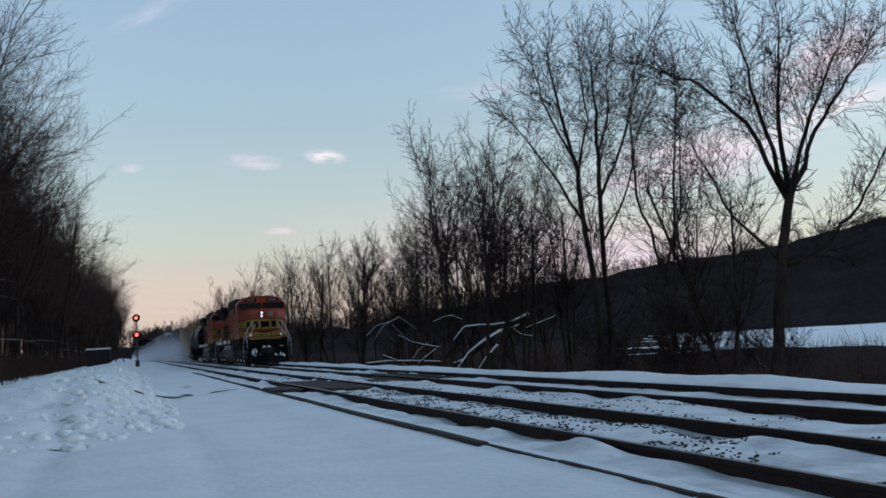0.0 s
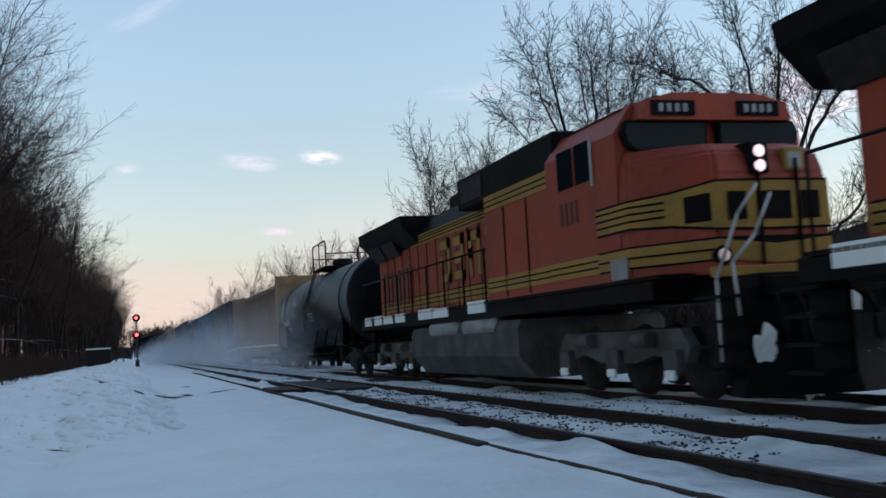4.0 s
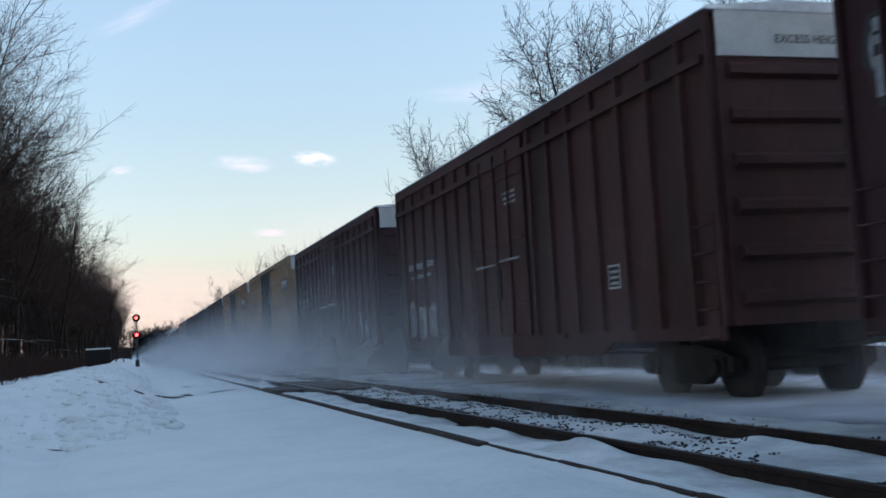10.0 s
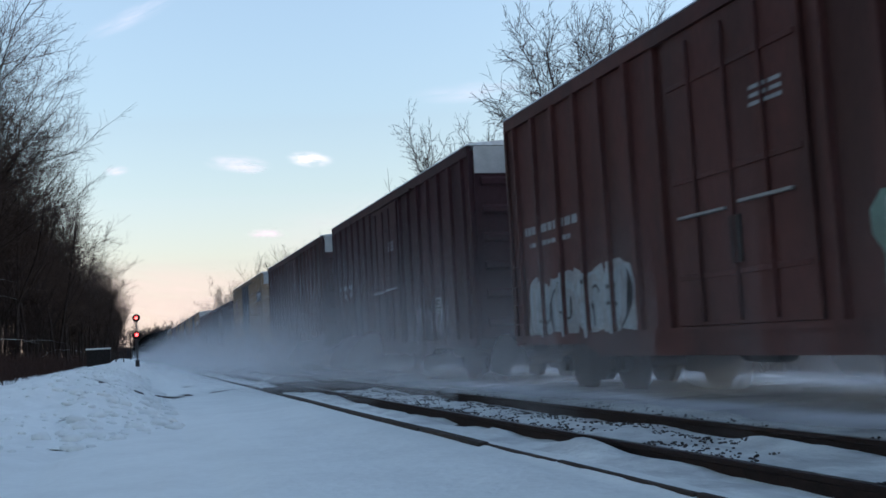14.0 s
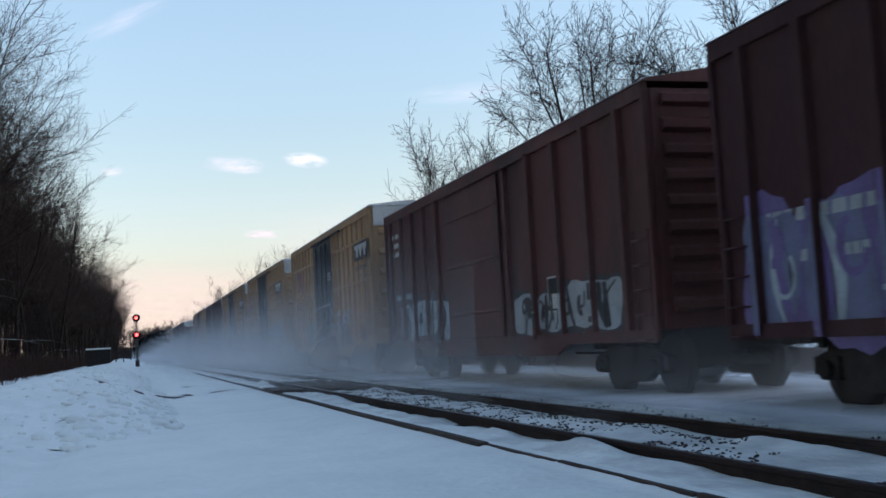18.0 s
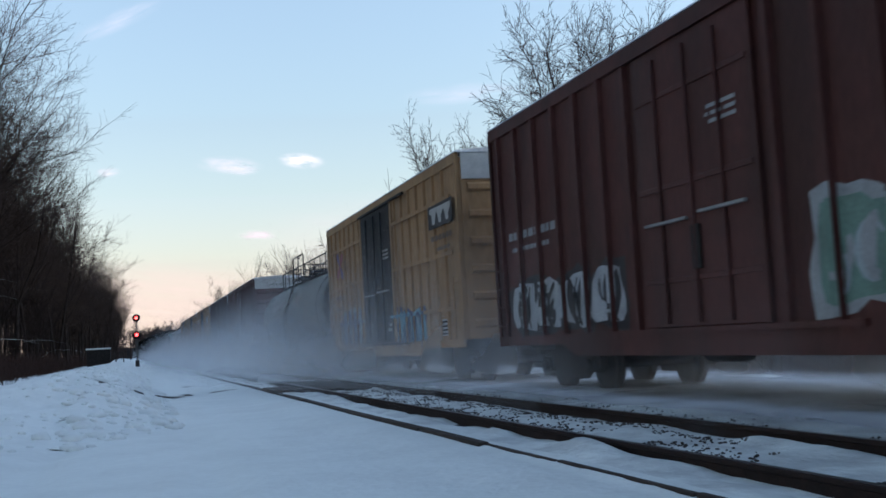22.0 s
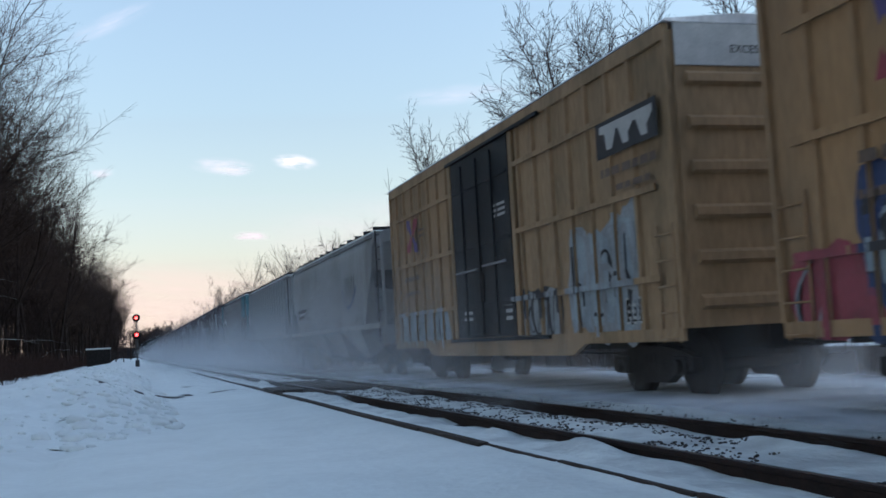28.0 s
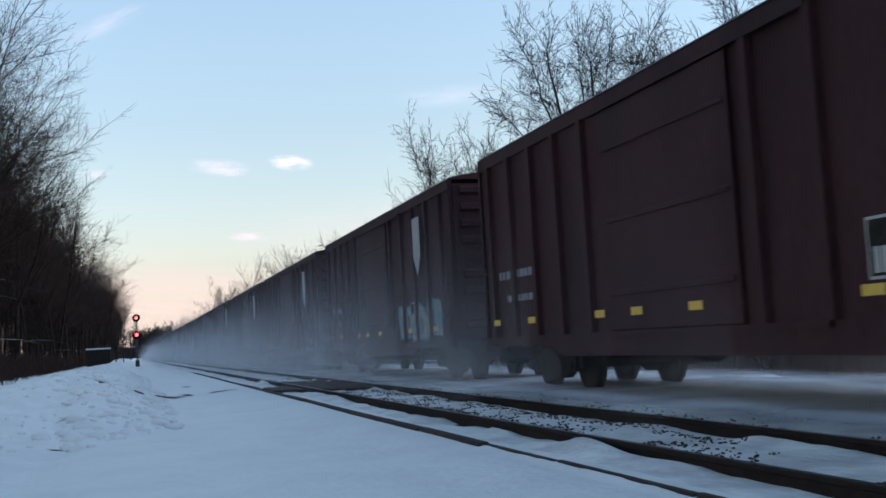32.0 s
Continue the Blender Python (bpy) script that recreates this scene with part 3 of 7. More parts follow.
for nm, c in dict(white=(0.32, 0.34, 0.37), grey=(0.26, 0.28, 0.30), pale=(0.28, 0.33, 0.37), blue=(0.03, 0.10, 0.27), sky=(0.12, 0.30, 0.40), teal=(0.06, 0.22, 0.26), navy=(0.02, 0.04, 0.12),
                  dullgold=(0.17, 0.075, 0.025), black=(0.015, 0.015, 0.02), red=(0.26, 0.04, 0.06), pink=(0.48, 0.18, 0.22), umber=(0.13, 0.085, 0.06), violet=(0.10, 0.07, 0.20), lilac=(0.10, 0.11, 0.20), green=(0.12, 0.21, 0.18), mauve=(0.13, 0.10, 0.12)).items():
    ink(nm, c)

# shared running gear
bm = bmesh.new()
prism(bm, [(-1.22, 0.40), (-1.22, 0.58), (-0.95, 0.66), (-0.42, 0.74), (0.42, 0.74), (0.95, 0.66), (1.22, 0.58), (1.22, 0.40), (0.78, 0.40), (0.45, 0.22), (-0.45, 0.22), (-0.78, 0.40)], "x", -0.07, 0.07)
for s in (-0.14, 0.0, 0.14):
    rod(bm, (-0.02, s, 0.30), (-0.02, s, 0.62), 0.055, 8)
for s in (-0.9, 0.9):
    box(bm, -0.12, 0.09, s - 0.17, s + 0.17, 0.34, 0.60, 0.02)
    rod(bm, (-0.20, s, 0.46), (-0.05, s, 0.46), 0.10, 10)
SIDE_FRAME = to_mesh("side_frame", bm, IRON)
bm = lathe(bmesh.new(), [(-0.065, 0.30), (-0.065, 0.445), (-0.045, 0.455), (0.035, 0.46), (0.04, 0.495), (0.065, 0.49), (0.065, 0.28), (0.02, 0.24), (0.02, 0.10), (-0.04, 0.09), (-0.04, 0.24)], "x", 24, (0, 0, 0))
WHEEL = to_mesh("wheel", bm, IRON)
AXLE = to_mesh("axle", rod(bmesh.new(), (-1.0, 0, 0), (1.0, 0, 0), 0.085, 10), IRON)
bm = bmesh.new()
box(bm, -1.05, 1.05, -0.2, 0.2, 0.45, 0.72, 0.03)
rod(bm, (0, 0, 0.70), (0, 0, 0.9), 0.28, 12)
BOLSTER = to_mesh("truck_bolster", bm, IRON)
bm = bmesh.new()
box(bm, -0.14, 0.14, -0.55, 0.1, 0.72, 0.98, 0.02)
prism(bm, [(-0.18, -0.95), (0.04, -0.95), (0.17, -0.80), (0.10, -0.55), (-0.13, -0.55), (-0.2, -0.75)], "z", 0.70, 1.0)
box(bm, -0.42, 0.42, 0.0, 0.12, 0.66, 1.05, 0.02)
COUPLER = to_mesh("coupler", bm, IRON)
bm = bmesh.new()
for s in (-0.22, 0.22):
    rod(bm, (0, s, 0.75), (0, s, 2.3), 0.016, 6)
for k in range(5):
    rod(bm, (-0.03, -0.22, 0.8 + 0.34 * k), (-0.03, 0.22, 0.8 + 0.34 * k), 0.014, 6)
LADDER = to_mesh("ladder", bm, IRON)
LADDERS = {}


def ladder_in(paint):
    """The side ladder in a car's own paint."""
    if paint.name not in LADDERS:
        me_ = LADDER.copy()
        me_.materials[0] = paint
        LADDERS[paint.name] = me_
    return LADDERS[paint.name]


def truck(parent, y):
    t = piece("truck", BOLSTER, parent, 0, y, 0)
    for s in (-1.0, 1.0):
        piece("side_frame", SIDE_FRAME, t, s, 0, 0, 0, 0, 0 if s < 0 else 180)
    for a in (-0.9, 0.9):
        piece("axle", AXLE, t, 0, a, 0.46)
        for s in (-0.765, 0.765):
            piece("wheel", WHEEL, t, s, a, 0.46, 0, 0, 180 if s > 0 else 0)
    return t


def running_gear(car, half, inset=2.05):
    for s in (-1, 1):
        truck(car, s * (half - inset))
        piece("coupler", COUPLER, car, 0, s * half, 0, 0, 0, 0 if s < 0 else 180)


def blob(rnd, cy, cz, wy, wz, n=18, rough_=0.16):
    pts = []
    ph = rnd.uniform(0, 6.28)
    for k in range(n):
        a = k * math.tau / n
        c, s = math.cos(a), math.sin(a)
        r = 1.0 / max(abs(c), abs(s)) ** 0.75 * (1 + rough_ * math.sin(3 * a + ph) + rnd.uniform(-rough_, rough_) * 0.7)
        pts.append((cy + wy * c * r, cz + wz * s * r))
    return pts


def stroke(points, w):
    """An outline of a thick line through (y, z) points."""
    left_, right_ = [], []
    for i, (y, z) in enumerate(points):
        a, b = points[max(0, i - 1)], points[min(len(points) - 1, i + 1)]
        dy, dz = b[0] - a[0], b[1] - a[1]
        ln = math.hypot(dy, dz) or 1
        left_.append((y - dz / ln * w, z + dy / ln * w))
        right_.append((y + dz / ln * w, z - dy / ln * w))
    return left_ + right_[::-1]


def decals(shapes):
    """Flat painted shapes of one colour on a car side: rows of (outline in (y, z), x)."""
    bm = bmesh.new()
    for outline, x in shapes:
        bm.faces.new([bm.verts.new((x, y, z)) for y, z in outline])
    bmesh.ops.triangulate(bm, faces=bm.faces)
    return bm


def decal_bm(outline, x):
    return decals([(outline, x)])


def graffiti(car, x, y0, y1, z0, z1, fill, line, seed, letters=4, ribs=(), rib=0.055, rail=None):
    """Spray-painted letter-like shapes along a car side: an outer edge, a fill, inner bars and bowls, laid over posts and rail too."""
    rnd = random.Random(seed)
    z0 = max(z0, 0.84)
    step = (y1 - y0) / letters
    back, front, over, gleam = [], [], [], []
    for k in range(letters):
        cy, cz = y0 + (k + 0.5) * step, (z0 + z1) / 2 + rnd.uniform(-0.06, 0.06)
        wy, wz = step * rnd.uniform(0.46, 0.55), (z1 - z0) * rnd.uniform(0.43, 0.5)
        back.append((blob(rnd, cy, cz, wy * 1.12, wz * 1.06, 22, 0.13), x - 0.004 - 0.0006 * k))
        front.append((blob(rnd, cy, cz, wy * 0.92, wz * 0.88, 22, 0.10), x - 0.010 - 0.0006 * k))
        # counters and inner edges in the edge colour
        t = (wy + wz) * 0.07
        for j in range(rnd.choice((4, 5, 6))):
            sy = cy + wy * rnd.uniform(-0.6, 0.6)
            if rnd.random() < 0.5:
                a0, ar = rnd.uniform(0, 6.28), rnd.uniform(2.2, 4.6)
                rr = wz * rnd.uniform(0.28, 0.5)
                zc = cz + rnd.uniform(-0.4, 0.4) * wz
                pts = [(sy + rr * 0.8 * math.cos(a0 + ar * i / 9), zc + rr * math.sin(a0 + ar * i / 9)) for i in range(10)]
            else:
                lean_, bow = rnd.uniform(-0.3, 0.3) * wy, rnd.uniform(-0.5, 0.5) * wy
                pts = [(sy - lean_ + bow * math.sin(math.pi * i / 6) + 2 * lean_ * i / 6, cz - wz * 0.85 + wz * 1.6 * i / 6) for i in range(7)]
            (over if j % 3 else gleam).append((stroke(pts, t * (rnd.uniform(0.4, 0.9) if j % 3 else 0.3)), x - 0.017 - 0.0006 * j))
    for shapes in (back, front, over, gleam):
        for shape, xs in list(shapes):
            n = len(shape)
            for r in ribs:
                hit = sorted(shape[i][1] + (shape[(i + 1) % n][1] - shape[i][1]) * (r - shape[i][0]) / (shape[(i + 1) % n][0] - shape[i][0])
                             for i in range(n) if (shape[i][0] - r) * (shape[(i + 1) % n][0] - r) < 0)
                for lo, hi in zip(hit[::2], hit[1::2]):
                    shapes.append(([(r - 0.055, lo), (r + 0.055, lo), (r + 0.045, hi), (r - 0.045, hi)], xs - rib))
            if rail:
                hit = sorted(shape[i][0] + (shape[(i + 1) % n][0] - shape[i][0]) * (rail - shape[i][1]) / (shape[(i + 1) % n][1] - shape[i][1])
                             for i in range(n) if (shape[i][1] - rail) * (shape[(i + 1) % n][1] - rail) < 0)
                for lo, hi in zip(hit[::2], hit[1::2]):
                    shapes.append(([(lo, rail - 0.046), (hi, rail - 0.046), (hi, rail + 0.046), (lo, rail + 0.046)], xs - rib - 0.018))
    grp = part("spray_painting", decals(back), ink(line, None), car, "spray-painted lettering shapes on the car side")
    part("letter_fill", decals(front), ink(fill, None), grp)
    part("letter_edge", decals(over), ink(line, None), grp)
    part("letter_gleam", decals(gleam), ink("pale" if fill not in ("white", "pale", "grey") else "black", None), grp)


def bars(car, x, y0, y1, z0, z1, rows, material=None, seed=1, cells=5):
    """Lettering too small or private to read, as plain bars."""
    rnd = random.Random(seed)
    h = (z1 - z0) / rows
    shapes = []
    for r in range(rows):
        y = y0
        while y < y1 - 0.05:
            w = min(y1 - y, (y1 - y0) / cells * rnd.uniform(0.7, 1.4))
            shapes.append(([(y, z0 + r * h), (y + w * 0.82, z0 + r * h), (y + w * 0.78, z0 + (r + 0.5) * h), (y, z0 + (r + 0.5) * h)], x))
            y += w
    part("lettering", decals(shapes), material or WHITE, car)


def words(text, size, material, parent, m, name="lettering"):
    cu = bpy.data.curves.new("words", "FONT")
    cu.body, cu.size, cu.extrude, cu.align_x, cu.align_y = text, size, 0.001, "CENTER", "CENTER"
    tmp = bpy.data.objects.new("words", cu)
    scene.collection.objects.link(tmp)
    me_ = bpy.data.meshes.new_from_object(tmp.evaluated_get(bpy.context.evaluated_depsgraph_get()))
    bpy.data.objects.remove(tmp)
    me_.materials.clear()
    me_.materials.append(material)
    ob = part(name, me_, material, parent)
    ob.matrix_basis = m
    return ob


def boxcar(u0, u1, eave, paint, label, door=(-1.05, 2.0), door_paint=None, ribs=(), rib_w=0.075, rib_d=0.055, rails=(), white_end=False, peak=0.14, door_bars=True, belt=None, sill=0.86, louvred=False, roof=None):
    """A boxcar: side sheets with posts, a door, ribbed ends, a roof, and running gear. Local y runs to the rear, the camera side is -x."""
    half = (u1 - u0) / 2
    car = tagged(new("boxcar"), label, "boxcar", "cars of the freight train")
    w = 1.58
    top = eave - 0.10
    body = part("body", boxed(-w, w, -half, half, 0.98, top), paint, car)
    for s in (-1, 1):
        bm = bmesh.new()
        box(bm, s * w - 0.05, s * w + 0.05, -half + 0.02, half - 0.02, eave - 0.22, eave, 0.015)
        part("top_chord", bm, paint, car)
        bm = bmesh.new()
        prism(bm, [(-half + 0.05, 0.99), (-half + 0.05, 0.82), (-half + 3.1, 0.82), (-half + 3.6, sill - 0.22), (half - 3.6, sill - 0.22), (half - 3.1, 0.82), (half - 0.05, 0.82), (half - 0.05, 0.99)], "x", s * (w + 0.02) - 0.03, s * (w + 0.02) + 0.03)
        part("side_sill", bm, paint, car)
    # roof with cross seams
    bm = bmesh.new()
    prism(bm, [(-w - 0.06, eave), (w + 0.06, eave), (w + 0.02, eave + 0.04), (0.5, eave + peak), (-0.5, eave + peak), (-w - 0.02, eave + 0.04)], "y", -half - 0.03, half + 0.03)
    rf = part("roof", bm, roof or GALV, car)
    seam = to_mesh("roof_seam", prism(bmesh.new(), [(-w, eave + 0.05), (w, eave + 0.05), (0.5, eave + peak + 0.035), (-0.5, eave + peak + 0.035)], "y", -0.04, 0.04), roof or GALV)
    for k in range(9):
        piece("roof_seam", seam, rf, 0, -half + 0.8 + k * (2 * half - 1.6) / 8, 0)
    # posts
    bm = bmesh.new()
    prism(bm, [(-rib_w / 2 - 0.02, 0), (rib_w / 2 + 0.02, 0), (rib_w / 2, rib_d), (-rib_w / 2, rib_d)], "z", 0.99, eave - 0.22)
    post = to_mesh("side_post", bm, paint)
    for yv in ribs:
        piece("side_post", post, body, -w, yv, 0, 0, 0, 90)
        piece("side_post", post, body, w, yv, 0, 0, 0, -90)
    for s in (-1, 1):
        for e in (-1, 1):
            part("corner_post", boxed(s * w - 0.05, s * w + 0.05, e * half - 0.09 * (e > 0) - 0.0, e * half + 0.09 * (e < 0), 0.98, top, bevel=0.012), paint, car)
    # horizontal rails stop at the door
    d0, d1 = door
    for zr in rails:
        for s in (-1, 1):
            for a, b in ((-half + 0.5, d0 - 0.12), (d1 + 0.12, half - 0.45)):
                part("side_rail", boxed(s * (w + rib_d) - 0.015, s * (w + rib_d) + 0.015, a, b, zr - 0.045, zr + 0.045), paint, body)
    if belt:
        part("belt_rail", boxed(-w - rib_d - 0.02, -w + 0.01, -half + 0.1, half - 0.1, belt - 0.05, belt + 0.05), paint, body)
    # doors on both sides
    dp = door_paint or paint
    for s in (-1, 1):
        x0, x1 = sorted((s * (w + 0.015), s * (w + 0.065)))
        dr = part("door", boxed(x0, x1, d0, d1, 1.0, eave - 0.26, bevel=0.01), dp, car, "plain sliding door with locking bars" if door_bars else "corrugated sliding door")
        n = 14 if louvred else 3
        for k in range(n):
            z = 1.0 + (eave - 1.3) * (k + 0.5) / n
            part("door_rib", boxed(min(x0, x1) - 0.02 * (s < 0), max(x0, x1) + 0.02 * (s > 0), d0 + 0.08, d1 - 0.08, z - 0.035, z + 0.035, bevel=0.01), dp, dr)
        if door_bars:
            for yb in (d0 + (d1 - d0) * 0.25, d0 + (d1 - d0) * 0.5, d0 + (d1 - d0) * 0.78):
                part("lock_rod", rod(bmesh.new(), (s * (w + 0.09), yb, 1.05), (s * (w + 0.09), yb, eave - 0.4), 0.022, 6), dp, dr)
            part("door_handle", boxed(min(s * (w + 0.08), s * (w + 0.13)), max(s * (w + 0.08), s * (w + 0.13)), d0 + 0.25, (d0 + d1) / 2 - 0.15, 2.37, 2.41, bevel=0.01), SILVER, dr)
            part("door_handle", boxed(min(s * (w + 0.08), s * (w + 0.13)), max(s * (w + 0.08), s * (w + 0.13)), (d0 + d1) / 2 + 0.15, d1 - 0.2, 2.33, 2.37, bevel=0.01), SILVER, dr)
            part("lock_plate", boxed(min(s * (w + 0.07), s * (w + 0.10)), max(s * (w + 0.07), s * (w + 0.10)), (d0 + d1) / 2 - 0.12, (d0 + d1) / 2 + 0.1, 1.7, 2.25, bevel=0.01), IRON, dr)
        part("door_track", boxed(min(s * (w + 0.03), s * (w + 0.10)), max(s * (w + 0.03), s * (w + 0.10)), d0 - 1.6, d1 + 0.5, 0.92, 0.99), dp, car)
        part("door_hood", boxed(min(s * (w + 0.03), s * (w + 0.10)), max(s * (w + 0.03), s * (w + 0.10)), d0 - 1.6, d1 + 0.3, eave - 0.25, eave - 0.19), dp, car)
    # ends
    for e in (-1, 1):
        end = part("end_sheet", boxed(-w + 0.06, w - 0.06, e * half - 0.03, e * half + 0.03, 0.98, top), paint, car)
        zt = eave - (0.75 if white_end else 0.25)
        n = 6 if rails or white_end else 9
        for k in range(n):
            z = 1.3 + (zt - 1.3) * k / (n - 1)
            bm = bmesh.new()
            prism(bm, [(z - 0.10, 0), (z + 0.10, 0), (z + 0.05, 0.085), (z - 0.05, 0.085)], "x", -w + 0.2, w - 0.2)
            rb = part("end_rib", bm, paint, end)
            for v in rb.data.vertices:
                v.co = (v.co.x, e * (half + 0.03 + v.co.z), v.co.y)
        if white_end:
            part("high_end_panel", boxed(-w + 0.07, w - 0.07, e * (half + 0.05) - 0.012, e * (half + 0.05) + 0.012, eave - 0.58, eave - 0.02), WHITE, car, "white panel across the top of the end")
            if e < 0:
                words("EXCESS HEIGHT CAR", 0.15, IRON, end, pose(0, -half - 0.066, eave - 0.36, 90, 0, 0))
        for s in (-1, 1):
            piece("ladder", ladder_in(paint), car, s * (w + 0.04), e * (half - 0.35), 0.05, 0, 0, 0 if s < 0 else 180)
    # centre sill, brake gear and tank under the floor
    part("centre_sill", boxed(-0.35, 0.35, -half, half, 0.68, 0.98), IRON, car)
    for yb in (-1.8, 1.4):
        part("cross_bearer", boxed(-1.45, 1.45, yb - 0.08, yb + 0.08, 0.72, 0.98), IRON, car)
    bm = rod(bmesh.new(), (-0.95, 0.2, 0.72), (-0.95, 1.0, 0.72), 0.2, 12)
    part("air_reservoir", bm, IRON, car)
    part("brake_rod", rod(bmesh.new(), (-0.7, -half + 2.4, 0.62), (-0.7, 0.2, 0.66), 0.025, 6), IRON, car)
    running_gear(car, half)
    moving.append((car, (u0 + u1) / 2))
    return car


W = 1.58


def placard(car, y0, y1, z0, z1, n=3):
    """A white-framed notice of plain bars."""
    x = -W - 0.012
    part("notice_frame", decal_bm([(y0, z0), (y1, z0), (y1, z1), (y0, z1)], x), WHITE, car)
    part("notice_field", decal_bm([(y0 + 0.03, z0 + 0.03), (y1 - 0.03, z0 + 0.03), (y1 - 0.03, z1 - 0.03), (y0 + 0.03, z1 - 0.03)], x - 0.003), IRON, car)
    bars(car, x - 0.006, y0 + 0.06, y1 - 0.06, z0 + 0.06, z1 - 0.04, n, WHITE, 3, 3)


YRIBS = (6.95, 6.2, 5.45, 4.7, 3.95, 3.2, 2.45, -2.05, -2.8, -3.55, -4.3, -5.05, -5.8, -6.55)
YELLOW_LABEL = "buff yellow boxcar with black plug door and spray-painted lower side"


def yellow_car(u0, u1, tags, seed, paint=YELLOW, logo=True):
    c = boxcar(u0, u1, 4.95, paint, YELLOW_LABEL, door=(-1.6, 1.95), door_paint=DOORBLACK, ribs=YRIBS, rails=(1.66, 2.87, 4.08), white_end=True)
    x = -W - 0.075
    if logo:
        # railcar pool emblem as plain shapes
        h0 = -(u1 - u0) / 2 + 0.28
        part("emblem_field", decal_bm([(h0, 3.52), (h0 + 1.9, 3.50), (h0 + 1.9, 4.03), (h0, 4.05)], x), ink("black", None), c)
        for k, a in enumerate((0.16, 0.72, 1.26)):
            part("emblem_mark", decal_bm([(h0 + a + 0.12, 3.60), (h0 + a + 0.30, 3.60), (h0 + a + 0.34, 3.84), (h0 + a + 0.52, 3.86), (h0 + a + 0.50, 3.97), (h0 + a - 0.06, 3.97), (h0 + a - 0.04, 3.86), (h0 + a + 0.14, 3.84)][::1 if k < 2 else -1], x - 0.003), WHITE, c)
        bars(c, x, h0 + 0.1, h0 + 1.85, 3.22, 3.46, 1, ink("umber", None), seed, 6)
        bars(c, x, h0 + 0.3, h0 + 1.4, 2.98, 3.16, 1, ink("umber", None), seed + 6, 4)
        # crossed-arrow device
        for k, m in enumerate(("violet", "red", "violet", "red")):
            a = radians(40 + 90 * k + (14 if k % 2 else 0))
            ca, sa = math.cos(a), math.sin(a)
            arm = [(0.06, -0.07), (0.06, 0.07), (0.42, 0.09), (0.38, 0.20), (0.66, 0.02), (0.40, -0.18), (0.42, -0.07)]
            part("emblem_arm", decal_bm([(5.35 + p * ca - q * sa, 3.55 + p * sa + q * ca) for p, q in arm], x), ink(m, None), c)
        bars(c, x, 4.3, 4.75, 3.45, 3.72, 2, ink("umber", None), seed + 9, 3)
        bars(c, x, 4.9, 6.3, 2.46, 2.70, 1, ink("umber", None), seed + 1, 4)
        bars(c, x, 5.0, 6.3, 2.12, 2.30, 1, ink("umber", None), seed + 2, 6)
    bars(c, -W - 0.07, -1.35, -0.55, 3.25, 3.55, 3, WHITE, seed + 3, 2)
    bars(c, -W - 0.07, -1.45, -1.0, 1.3, 1.7, 3, WHITE, seed + 4, 1)
    bars(c, -W - 0.07, 0.9, 1.5, 1.35, 1.6, 2, WHITE, seed + 8, 1)
    for y_ in (-1.75, 2.10):
        part("door_post", boxed(-W - 0.07, -W - 0.005, y_ - 0.10, y_ + 0.10, 1.0, 4.72, bevel=0.012), paint, c)
    placard(c, -6.45, -5.95, 1.08, 1.45)
    for i, (y0, y1, z0, z1, fill, line, n) in enumerate(tags):
        graffiti(c, -W, y0, y1, z0, z1, fill, line, seed * 7 + i, n, ribs=[r for r in YRIBS if y0 < r < y1], rail=1.66)
    return c


BRIBS = (7.1, 6.2, 5.3, 4.4, 3.5, 2.6, 1.75, -1.75, -2.6, -3.5, -4.4, -5.3, -6.2, -7.1)


def brown_high(u0, u1, tags, seed, paint=BROWN, eave=4.92, belt=None, label="oxide brown high boxcar with side posts and a white end panel"):
    c = boxcar(u0, u1, eave, paint, label, door=(-1.45, 1.45), ribs=BRIBS, rib_w=0.10, rib_d=0.075, white_end=True, belt=belt)
    x = -W - 0.012
    bars(c, x, 4.6, 6.9, 2.72, 3.0, 1, ink("grey", None), seed, 10)
    bars(c, x, 4.9, 6.7, 2.5, 2.66, 1, ink("grey", None), seed + 2, 9)
    bars(c, x - 0.07, -1.1, -0.4, 3.4, 3.68, 3, ink("grey", None), seed + 5, 2)
    placard(c, -5.0, -4.6, 1.6, 1.95)
    for i, (y0, y1, z0, z1, fill, line, n) in enumerate(tags):
        graffiti(c, -W, y0, y1, z0, z1, fill, line, seed * 5 + i, n, ribs=[r for r in BRIBS if y0 < r < y1], rib=0.075)
    return c


